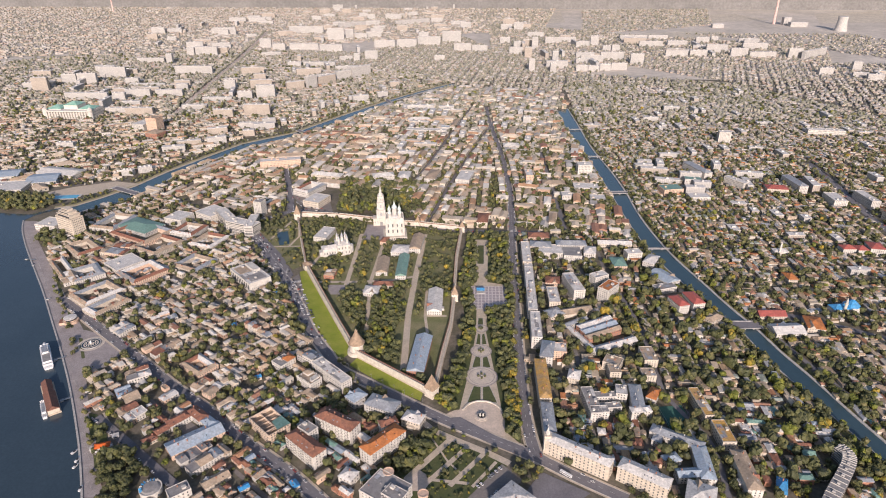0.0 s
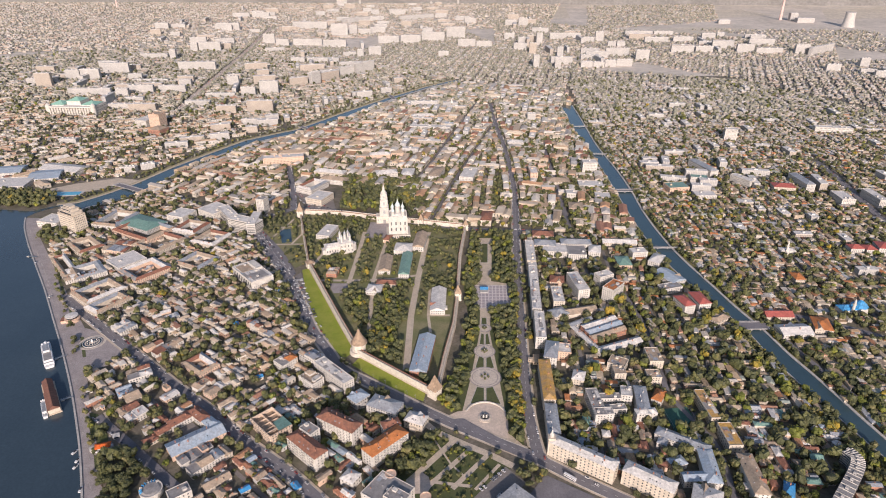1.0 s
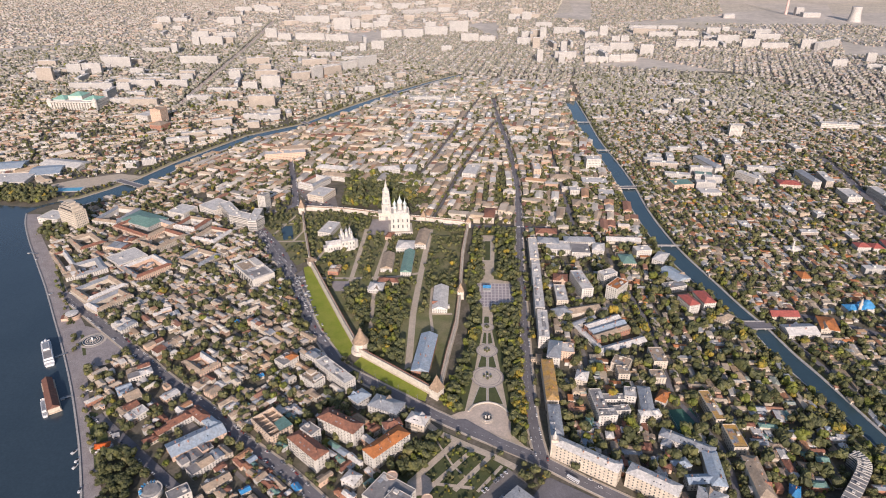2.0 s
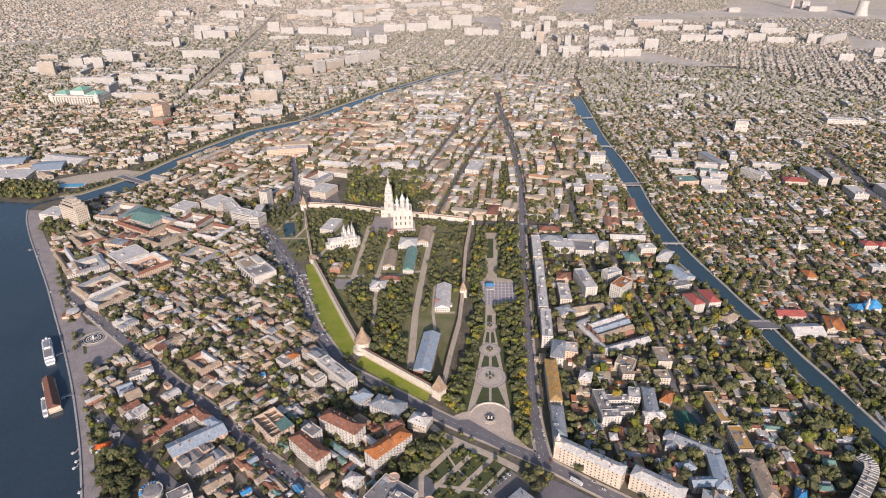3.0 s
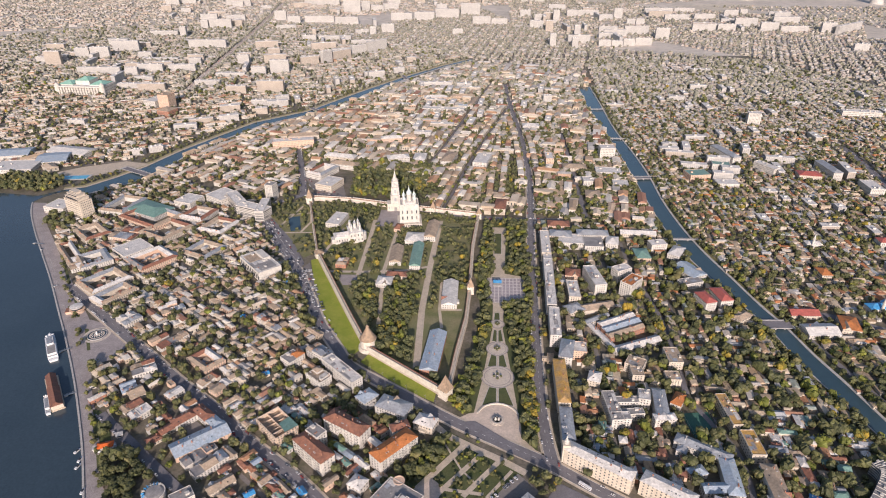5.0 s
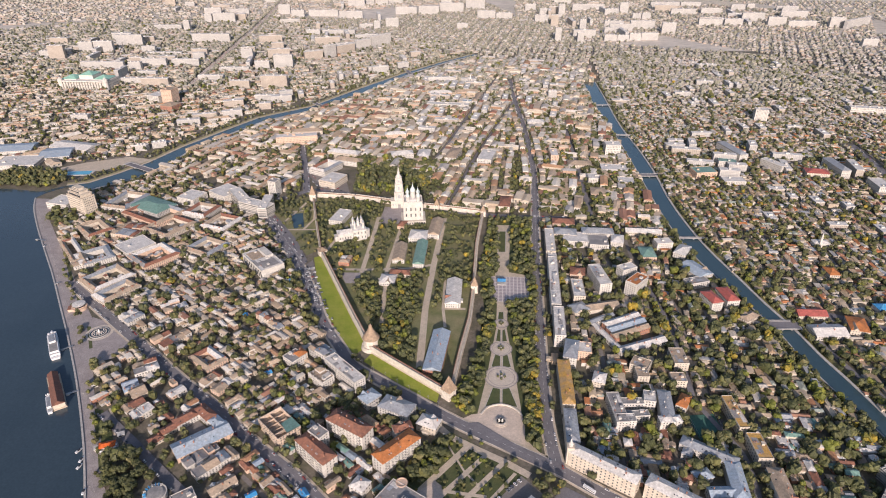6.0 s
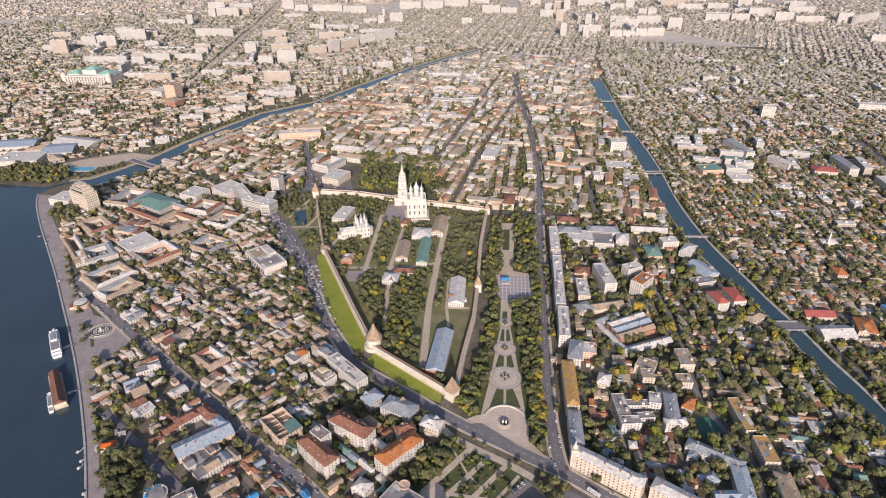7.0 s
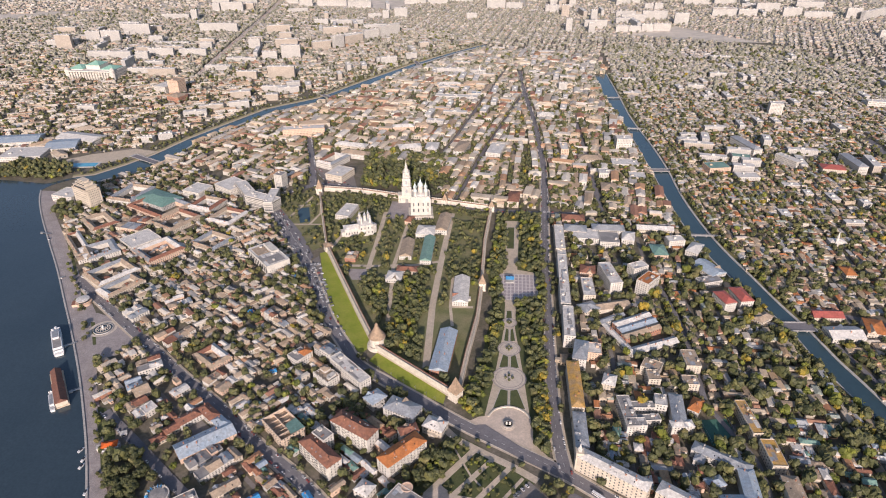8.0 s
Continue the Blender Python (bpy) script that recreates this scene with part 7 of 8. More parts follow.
def house(x, y, L, W, ang, h):
    r = random.Random(int(x * 31 + y * 17))
    (roof, rw), (wall, ww) = r.choice(HOUSE_ROOFS), r.choice(HOUSE_WALLS)
    gable = r.random() < 0.5
    t = thing("house", x, y, ang, "low %s house with %s %s roof among trees" % (ww, rw, "gabled" if gable else "hipped"), "house", "town houses")
    part("wall", box(-L / 2, L / 2, -W / 2, W / 2, 0, h), wall, t)
    up = W * r.uniform(0.16, 0.3)
    part("roof", hip_roof(L, W, h, up, 0.5, gable), roof, t)
    if gable:
        g = [(s * L / 2, -W / 2, h - 0.3) for s in (-1, 1)] + [(s * L / 2, W / 2, h - 0.3) for s in (-1, 1)] + [(s * L / 2, 0, h + up * 0.93) for s in (-1, 1)]
        part("gable", (g, [(0, 2, 4), (1, 5, 3)]), wall, t)
    if r.random() < 0.6:
        px = r.uniform(-0.3, 0.3) * L
        part("chimney", join(box(px - 0.4, px + 0.4, -0.9, -0.2, h, h + up + 0.7), box(px - 0.5, px + 0.5, -1.0, -0.1, h + up + 0.7, h + up + 0.9)), "brick_wall", t)
    for length, m in facades(L, W)[:2]:
        n = 2 if length > 8 else 1
        for i in range(n):
            put("window", PANE, t, m @ pose((i - (n - 1) / 2) * length / 2.3, 0, h * 0.35))


for hs in near:
    house(*hs)


def house_mass(name, rows, roof, label, wall="town_wall"):
    A = np.array(rows)
    x, y, L, W, a, h = A.T
    a = np.radians(a)
    t = thing(name, 0, 0, 0, label, "houses", kind="stuff")
    wv = [(-0.5, -0.5, 0), (0.5, -0.5, 0), (0.5, 0.5, 0), (-0.5, 0.5, 0), (-0.5, -0.5, 1), (0.5, -0.5, 1), (0.5, 0.5, 1), (-0.5, 0.5, 1)]
    wt = [(0, 1, 5), (0, 5, 4), (1, 2, 6), (1, 6, 5), (2, 3, 7), (2, 7, 6), (3, 0, 4), (3, 4, 7)]
    tri_object("wall", *spread(wv, wt, x, y, a, L, W, h), wall, t)
    pick = rng.random(len(x))
    parts_v, parts_t, base = [], [], 0
    for lo, hi, e, up in ((0, 0.4, 0.34, 0.2), (0.4, 0.75, 0.5, 0.18), (0.75, 1.01, 0.5, 0.02)):
        q = (pick >= lo) & (pick < hi)
        rv = [(-0.54, -0.54, 0), (0.54, -0.54, 0), (0.54, 0.54, 0), (-0.54, 0.54, 0), (-e, 0, 1), (e, 0, 1), (-0.54, -0.54, -0.15), (0.54, -0.54, -0.15), (0.54, 0.54, -0.15), (-0.54, 0.54, -0.15)]
        rt = [(0, 1, 5), (0, 5, 4), (1, 2, 5), (2, 3, 4), (2, 4, 5), (3, 0, 4), (6, 7, 1), (6, 1, 0), (7, 8, 2), (7, 2, 1), (8, 9, 3), (8, 3, 2), (9, 6, 0), (9, 0, 3)]
        v, tr = spread(rv, rt, x[q], y[q], a[q], L[q], W[q], np.maximum(W[q] * up * 1.0, 0.3), h[q])
        parts_v.append(v)
        parts_t.append(tr + base)
        base += len(v)
    tri_object("roof", np.concatenate(parts_v), np.concatenate(parts_t), roof, t)
    q = y < 1900
    wv2, wt2 = [], []
    for sx in (-0.32, 0.0, 0.32):
        o = len(wv2)
        wv2 += [(sx - 0.05, -0.512, 0.4), (sx + 0.05, -0.512, 0.4), (sx + 0.05, -0.512, 0.75), (sx - 0.05, -0.512, 0.75)]
        wt2 += [(o, o + 1, o + 2), (o, o + 2, o + 3)]
    for sy in (-0.22, 0.22):
        for sd in (-1, 1):
            o = len(wv2)
            wv2 += [(sd * 0.508, sy - 0.07, 0.4), (sd * 0.508, sy + 0.07, 0.4), (sd * 0.508, sy + 0.07, 0.75), (sd * 0.508, sy - 0.07, 0.75)]
            wt2 += [(o, o + 1, o + 2), (o, o + 2, o + 3)]
    tri_object("windows", *spread(wv2, wt2, x[q], y[q], a[q], L[q], W[q], h[q]), "glass_dark", t)


house_mass("town_houses", HOUSES["town"], "town_roof", "countless low town houses with pale and tan roofs")
house_mass("garden_houses", HOUSES["suburb"], "suburb_roof", "countless small houses with tan, red and grey roofs among trees")
house_mass("far_houses", HOUSES["far"], "far_haze_roof", "countless far houses, grey and tan roofs paled for haze", "far_wall")


# ---- trees ----


def crown_mesh(name, seed, mat, r=4.6, h=5.0):
    """A crown of lumpy leaf clumps with loose leaves round them, about 10 m tall over a short trunk."""
    q = random.Random(seed)
    pieces = []
    for k in range(13):
        a, d = q.uniform(0, 2 * math.pi), r * 0.62 * math.sqrt(q.random())
        z = h * 0.55 + q.uniform(-0.32, 0.42) * h * (1 - d / r * 0.5)
        s = r * q.uniform(0.26, 0.46)
        bm = bmesh.new()
        bmesh.ops.create_icosphere(bm, subdivisions=1, radius=1)
        vs = []
        for v in bm.verts:
            co = v.co * (1 + 0.4 * noise.noise(v.co * 1.7 + Vector((seed * 3.1, k * 5.3, 0))) + q.uniform(-0.12, 0.12)) * s
            vs.append((co.x + d * math.cos(a), co.y + d * math.sin(a), co.z * 0.85 + z + 2.4))
        pieces.append((vs, [tuple(w.index for w in face.verts) for face in bm.faces]))
        bm.free()
        for _ in range(22):
            n = Vector((q.gauss(0, 1), q.gauss(0, 1), q.gauss(0.25, 1))).normalized()
            c = Vector((d * math.cos(a), d * math.sin(a), z + 2.4)) + n * s * q.uniform(0.95, 1.3)
            u = n.orthogonal().normalized()
            w = (n.cross(u) + n * q.uniform(-0.7, 0.7)).normalized()
            e = q.uniform(0.25, 0.55)
            pieces.append(([tuple(c - u * e), tuple(c + w * e * 0.8), tuple(c + u * e), tuple(c - w * e * 0.8)], [(0, 1, 2, 3)]))
    return mesh_of(name, *join(*pieces), mat)


def trunk_mesh(seed):
    q = random.Random(seed)
    pieces = [lathe([(0.34, 0), (0.24, 1.6), (0.18, 3.6), (0.08, 5.5)], 7)]
    for k in range(4):
        a = q.uniform(0, 6.28)
        base, tip = Vector((0, 0, q.uniform(1.8, 3.2))), Vector((math.cos(a) * 2.4, math.sin(a) * 2.4, q.uniform(4, 5.6)))
        d = (tip - base).normalized()
        u, w = d.orthogonal().normalized(), d.cross(d.orthogonal().normalized())
        ring = [base + u * 0.14, base + w * 0.14, base - u * 0.14, base - w * 0.14]
        v = [tuple(p) for p in ring] + [tuple(tip)]
        pieces.append((v, [(0, 1, 4), (1, 2, 4), (2, 3, 4), (3, 0, 4)]))
    return mesh_of("trunk", *join(*pieces), "bark")


TREES = []
for k, (mat, label) in enumerate((("leaf", "leafy green town tree with rounded uneven crown"), ("leaf_park", "dark green park tree with dense crown"), ("leaf_yellow", "tree with yellowing autumn leaves"),
                                  ("leaf_lime", "light green leafy tree"), ("leaf", "broad leafy green tree"), ("leaf_park", "tall dark green park tree"))):
    t = thing("tree", 0, -300 + 12 * k, 0, label, "tree", "trees")
    put("trunk", trunk_mesh(40 + k), t)
    put("crown", crown_mesh("crown", 60 + k, mat, 4.6 + 0.5 * (k == 4), 5.0 + 1.4 * (k == 5)), t)
    TREES.append(t)


def clumps(n, leaves, seed):
    """A cheap crown: n lumps and some loose leaves; unit size, foot at 0."""
    q = np.random.default_rng(seed)
    V, T, o = [], [], 0
    for k in range(n):
        a, d = q.uniform(0, 6.28), (0.0 if n == 1 else 0.36 * np.sqrt(q.random()))
        s = 0.62 if n == 1 else q.uniform(0.26, 0.42)
        v = ICO20_V * (1 + q.uniform(-0.25, 0.25, (12, 1))) * s
        v = v + np.array([d * math.cos(a), d * math.sin(a), 0.62 + q.uniform(-0.18, 0.2) * (n > 1)])
        V.append(v)
        T.append(ICO20_T + o)
        o += len(v)
    for k in range(leaves):
        nrm = q.normal(size=3)
        nrm /= np.linalg.norm(nrm)
        c = nrm * np.array([0.6, 0.6, 0.42]) * q.uniform(0.9, 1.15) + np.array([0, 0, 0.66])
        e = q.normal(size=(3, 3)) * 0.075
        V.append(c + e)
        T.append(np.array([[0, 1, 2]]) + o)
        o += 3
    v = np.concatenate(V)
    v[:, 2] = np.maximum(v[:, 2], 0.05)
    return v, np.concatenate(T)


phi = (1 + 5 ** 0.5) / 2
ICO20_V = np.array([(-1, phi, 0), (1, phi, 0), (-1, -phi, 0), (1, -phi, 0), (0, -1, phi), (0, 1, phi), (0, -1, -phi), (0, 1, -phi), (phi, 0, -1), (phi, 0, 1), (-phi, 0, -1), (-phi, 0, 1)]) / 1.902
ICO20_T = np.array([(0, 11, 5), (0, 5, 1), (0, 1, 7), (0, 7, 10), (0, 10, 11), (1, 5, 9), (5, 11, 4), (11, 10, 2), (10, 7, 6), (7, 1, 8), (3, 9, 4), (3, 4, 2), (3, 2, 6), (3, 6, 8), (3, 8, 9), (4, 9, 5), (2, 4, 11), (6, 2, 10), (8, 6, 7), (9, 8, 1)])

FOLIAGE = {}


def beside(line, a, b):
    """The strip of ground from a to b metres beside a line."""
    left, right = [], []
    for i, q in enumerate(line):
        p0, p1 = line[max(i - 1, 0)], line[min(i + 1, len(line) - 1)]
        d = (Vector(p1) - Vector(p0)).normalized()
        left.append((q[0] - d.y * a, q[1] + d.x * a))
        right.append((q[0] - d.y * b, q[1] + d.x * b))
    return left + right[::-1]



def woods(pts, spacing, keep, size, mats, code=0):
    """Trees on the free ground of an outline, about spacing metres apart; mats: material and share. code: the kind of ground they may stand on."""
    P = np.array(pts)
    gx, gy = np.meshgrid(np.arange(P[:, 0].min(), P[:, 0].max(), spacing), np.arange(P[:, 1].min(), P[:, 1].max(), spacing))
    x = gx.ravel() + rng.uniform(-0.55, 0.55, gx.size) * spacing
    y = gy.ravel() + rng.uniform(-0.55, 0.55, gx.size) * spacing
    ok = inside(x, y, pts) & (rng.random(len(x)) < keep)
    i, j = ((x - GX) / CELL).astype(int), ((y - GY) / CELL).astype(int)
    ok &= (i >= 0) & (j >= 0) & (i < TAKEN.shape[0]) & (j < TAKEN.shape[1])
    x, y, i, j = x[ok], y[ok], i[ok], j[ok]
    ok = TAKEN[i, j] == code
    x, y = x[ok], y[ok]
    s = rng.uniform(size[0], size[1], len(x))
    pick, at = rng.random(len(x)), 0.0
    for mat, share in mats:
        q = (pick >= at) & (pick < at + share)
        at += share
        FOLIAGE.setdefault(mat, []).append(np.stack([x[q], y[q], s[q]], axis=1))


MIX = (("leaf", 0.62), ("leaf_park", 0.32), ("leaf_lime", 0.04), ("leaf_yellow", 0.02))
PARK = (("leaf_park", 0.6), ("leaf", 0.25), ("leaf_lime", 0.10), ("leaf_yellow", 0.05))
woods(garden, 7.5, 0.9, (8, 11), PARK, 2)
for ground_kind in (0, 2):
    woods([(-26, 596), (-20, 577), (-9, 575), (0, 585), (6, 612), (4, 645), (-12, 640)], 5.5, 0.85, (4, 7.5), (("leaf_lime", 0.5), ("leaf_yellow", 0.2), ("leaf_park", 0.3)), ground_kind)
woods([(65.4, 725.3), (74.6, 725.6), (71.4, 532.4), (57, 536.3)], 7, 0.9, (7, 10), (("leaf_yellow", 0.7), ("leaf_lime", 0.3)), 2)
woods([q for q in court if q[1] < 860] + [(-8, 860), (-220, 860)], 8.4, 0.62, (7, 10.5), PARK, 2)
woods([(-220, 860), (-8, 860)] + [q for q in court if q[1] > 860][::-1], 7.4, 0.72, (4, 9.5), (("leaf_park", 0.68), ("leaf", 0.25), ("leaf_lime", 0.05), ("leaf_yellow", 0.02)), 2)
woods([(-191.1, 838.4), (-146.8, 831.3), (-96.4, 841.4), (-80.3, 777.6), (-75.1, 663.9), (-119.2, 695.8), (-158.7, 760.3)], 8, 0.6, (7.5, 11), PARK, 2)
woods([(-51, 520), (-26.1, 542.3), (-19.1, 521.1), (-40.6, 484.5), (-54.2, 487.9)], 7, 0.9, (8, 12), PARK, 2)
woods([(-151.3, 1270.1), (-30.3, 1257.3), (-2.6, 1110.7), (-124.8, 1125.7)], 8, 0.8, (6, 10), PARK)
woods([(-66, 500), (-50, 526), (-36, 516), (-50, 480), (-68, 478)], 5.5, 0.9, (6, 9), (("leaf_park", 1.0),), 2)
woods(civic, 4.6, 0.5, (2, 5), (("leaf", 0.4), ("leaf_park", 0.2), ("leaf_lime", 0.3), ("leaf_yellow", 0.1)), 2)
woods([(-23.5, 554.1), (55.4, 508.7), (74.8, 495.1), (68.6, 490.3), (14.1, 518), (-29.3, 543.1)], 7, 0.6, (4, 6.5), MIX)
woods([(57.1, 489.9), (87, 501.7), (94.3, 479.1), (69, 461), (56.2, 476.4)], 7, 0.9, (7, 10), MIX)
woods([(76, 515.8), (83.2, 516.1), (88.1, 608.2), (96.2, 783.3), (89.8, 783), (81.4, 607.9)], 6.5, 0.8, (5, 7.5), MIX)
woods([(83.3, 806), (93.2, 806.3), (102.8, 1027), (94.7, 1026.8)], 7, 0.7, (5, 7), MIX)
woods([(104.6, 502.3), (163.6, 466.8), (158.4, 455.5), (97.6, 492.7)], 7, 0.55, (5, 8), (("leaf", 0.6), ("leaf_yellow", 0.4)))
woods([(425.8, 552.4), (440.9, 503.7), (427.1, 453.3), (370.8, 451.5), (407.4, 502.7)], 8, 0.75, (6, 10), (("leaf", 0.6), ("leaf_lime", 0.25), ("leaf_yellow", 0.15)))
woods([(412.2, 736.3), (425.9, 653.3), (444.3, 584.9), (449.1, 527.8), (422.4, 543.6), (396.1, 618), (388.6, 696.9)], 8, 0.6, (6, 9), MIX)
woods([(-660.2, 896.4), (-559.8, 762.4), (-483, 656.9), (-441.1, 591.3), (-393.6, 521.8), (-365.9, 477.9), (-370.5, 477.8), (-402.7, 525.9), (-447.8, 591), (-491.7, 656.6), (-567.9, 762.1), (-669.4, 896.1)], 9, 0.75, (4, 6.5), MIX, 1)
woods([(-790.1, 1072.6), (-777.3, 1073), (-667.1, 916), (-570.7, 793.2), (-571.2, 785.2), (-663, 896.3)], 8, 0.6, (4.5, 7), MIX, 1)
woods([(-418.5, 552.6), (-399.9, 534.9), (-344.6, 442.2), (-353.4, 441.9), (-386.6, 501)], 7, 0.6, (4, 6), MIX, 1)
woods([(-163.2, 584.9), (-132.9, 601.1), (-113.4, 562.3), (-157.1, 556.3)], 7.5, 0.8, (7, 10), MIX)
woods([(-53.4, 520), (-29, 537.9), (-39.1, 504), (-61.1, 487.7)], 7, 0.8, (7, 10), MIX)
woods(grove, 7.0, 0.95, (9, 13), (("leaf_park", 0.75), ("leaf", 0.25)), 3)
woods(beside([(-375, 529), (-330, 494), (-290, 463), (-268, 446)], 2, -12), 7, 0.8, (6, 9), (("leaf_yellow", 0.75), ("leaf_lime", 0.25)), 3)
woods([(-819.5, 1084.9), (-778.6, 1086.2), (-724.5, 1049.1), (-689.3, 979.1), (-733.8, 977.7)], 8, 0.9, (9, 13), PARK)
woods([(-979.2, 1135.2), (-972.9, 1227.6), (-850, 1215.3), (-821.1, 1166.6), (-854.2, 1136.3), (-915.8, 1143)], 8, 0.95, (8, 12), MIX)
woods([(-238.8, 1150), (-259.8, 1300.9), (-226.4, 1367.7), (-155, 1304.2), (-96.2, 1349.3), (-83.9, 1255.6), (-127, 1147.8), (-162.9, 1124.5)], 8.5, 0.97, (10, 14), PARK)
woods([(-399.9, 1090.2), (-320.8, 1141.7), (-269.8, 992.4), (-253, 919.2), (-273.8, 908.7), (-329, 990.5)], 8, 0.6, (5, 9.5), MIX)
woods([(-282.3, 870.7), (-227.7, 772.9), (-246.2, 750.2), (-310.2, 801.5), (-299.4, 852.3)], 8, 0.7, (6, 10), MIX)
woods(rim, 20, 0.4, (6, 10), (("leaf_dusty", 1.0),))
woods([(-452.4, 703.4), (-355, 628.4), (-232.4, 531.4), (-134.9, 452.4), (-130.4, 457.4), (-227.6, 535.9), (-350.8, 635.3), (-449.7, 708.9)], 9, 0.5, (4.5, 7), MIX)
woods([(-461.6, 692.6), (-352.6, 606.7), (-233.1, 514.2), (-144.8, 447.2), (-149.3, 442.9), (-237.4, 509.1), (-356.7, 600.2), (-462.2, 684.9)], 9, 0.5, (4.5, 7), MIX)
woods([(82.3, 1074.6), (90.7, 1074.9), (95.3, 1312.1), (90.2, 1555.2), (73.6, 1856.7), (63.6, 1856.4), (78.7, 1554.9), (85.5, 1311.8)], 9, 0.6, (5, 7.5), MIX)
woods([(-421.3, 1408.6), (-410.7, 1408.9), (-338.8, 1155.4), (-350, 1146.5)], 7, 0.7, (5, 7.5), MIX)
woods([(-387.3, 1389.7), (-378.2, 1390), (-345.8, 1280.9), (-356.3, 1263.6)], 7, 0.7, (5, 7.5), MIX)
# Far planting is mostly the haze-greyed leaf.
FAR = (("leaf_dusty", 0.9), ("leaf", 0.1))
for a, b in ((4, 10), (-4, -10)):
    woods(beside(ROADS[12][0], a, b), 5.5, 0.8, (7, 10.5), MIX)
    woods(beside(ROADS[13][0], a, b), 5.5, 0.7, (6, 9), MIX)
woods(west, 8.5, 0.6, (4.5, 11), MIX)
woods(low, 8, 0.55, (5, 9.5), MIX)
woods(east, 8.2, 0.6, (4.5, 13.5), (("leaf", 0.56), ("leaf_park", 0.30), ("leaf_lime", 0.10), ("leaf_yellow", 0.04)))
woods(beside(canal_left, -5, -26), 6.5, 0.75, (4.5, 8), MIX)
woods(beside(canal_right, 5, 22), 6.5, 0.75, (5, 8.5), (("leaf_park", 0.5), ("leaf", 0.4), ("leaf_lime", 0.1)))
woods(infill, 7.8, 0.78, (6, 10), MIX)
woods(right, 8.2, 0.64, (5, 10.5), MIX)
woods(middle, 8.2, 0.75, (6.5, 11), MIX)
woods(cross_side, 8.5, 0.6, (5, 10), MIX)
woods(left, 10, 0.6, (4.5, 10), MIX)
woods(beside(kutum_far, 11, 34), 7, 0.7, (4, 8), MIX)
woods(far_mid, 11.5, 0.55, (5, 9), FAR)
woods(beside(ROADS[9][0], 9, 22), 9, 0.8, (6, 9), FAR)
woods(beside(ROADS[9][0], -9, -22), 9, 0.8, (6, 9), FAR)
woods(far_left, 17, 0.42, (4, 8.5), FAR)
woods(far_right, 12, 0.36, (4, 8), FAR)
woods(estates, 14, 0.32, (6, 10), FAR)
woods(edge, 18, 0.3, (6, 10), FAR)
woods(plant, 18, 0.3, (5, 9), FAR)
woods([(417.9, 750.1), (429.7, 692), (451.1, 597.6), (463.8, 545), (496.7, 529.3), (508.6, 621.6), (465.7, 738)], 8, 0.6, (6, 10), MIX)

# Haze by colour: the farther off, the more trees take the greyed leaf.
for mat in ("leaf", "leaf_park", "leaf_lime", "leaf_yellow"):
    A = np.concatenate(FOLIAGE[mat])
    hazed = rng.random(len(A)) < np.clip((A[:, 1] - 1250) / 900, 0, 0.85)
    FOLIAGE[mat] = [A[~hazed]]
    FOLIAGE["leaf_dusty"].append(A[hazed & (rng.random(len(A)) < 0.7)])
for mat, rows in FOLIAGE.items():
    A = np.concatenate(rows)
    x, y, s = A.T
    close = (y < 690) & (x > -420) & (x < 440)
    order = np.argsort(np.where(close, y, 9e9))
    quota = {"leaf": 95, "leaf_park": 70, "leaf_lime": 25, "leaf_yellow": 35, "leaf_dusty": 0}[mat]
    single = np.zeros(len(x), dtype=bool)
    single[order[:min(quota, int(close.sum()))]] = True
    kinds = [k for k, m in enumerate(("leaf", "leaf_park", "leaf_yellow", "leaf_lime", "leaf", "leaf_park")) if m == mat]
    for a, b, c in A[single]:
        q = random.Random(int(a * 11 + b * 7))
        ob = copy_thing(TREES[q.choice(kinds)], pose(a, b, 0, 0, 0, q.uniform(0, 360)))
        ob.scale = (c / 10 * q.uniform(0.95, 1.2), c / 10 * q.uniform(0.95, 1.2), c / 10 * q.uniform(0.85, 1.1))
    x, y, s = A[~single].T
    V, T, o = [], [], 0
    for lo, hi, n, leaves in ((0, 900, 6, 26), (900, 1350, 3, 6), (1350, 1850, 2, 0), (1850, 9000, 1, 0)):
        band = (y >= lo) & (y < hi)
        pick = rng.integers(0, 5, len(x))
        for k in range(5):
            g = band & (pick == k)
            if g.any():
                tv, tt = clumps(n, leaves, 100 + k)
                v, tr = spread(tv, tt, x[g], y[g], rng.uniform(0, 6.28, g.sum()), s[g] * rng.uniform(0.85, 1.2, g.sum()) * 0.92, s[g] * rng.uniform(0.85, 1.2, g.sum()) * 0.92, s[g] * rng.uniform(0.85, 1.15, g.sum()))
                V.append(v)
                T.append(tr + o)
                o += len(v)
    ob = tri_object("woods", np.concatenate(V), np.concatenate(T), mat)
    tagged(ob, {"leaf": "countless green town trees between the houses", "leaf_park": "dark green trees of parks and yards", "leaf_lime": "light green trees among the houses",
                "leaf_yellow": "yellow autumn trees among the houses", "leaf_dusty": "olive trees of the far suburbs paled for haze"}[mat], "trees", kind="stuff")
for t in TREES:
    for o in [*t.children_recursive, t]:
        bpy.data.objects.remove(o)


# ---- bridges ----


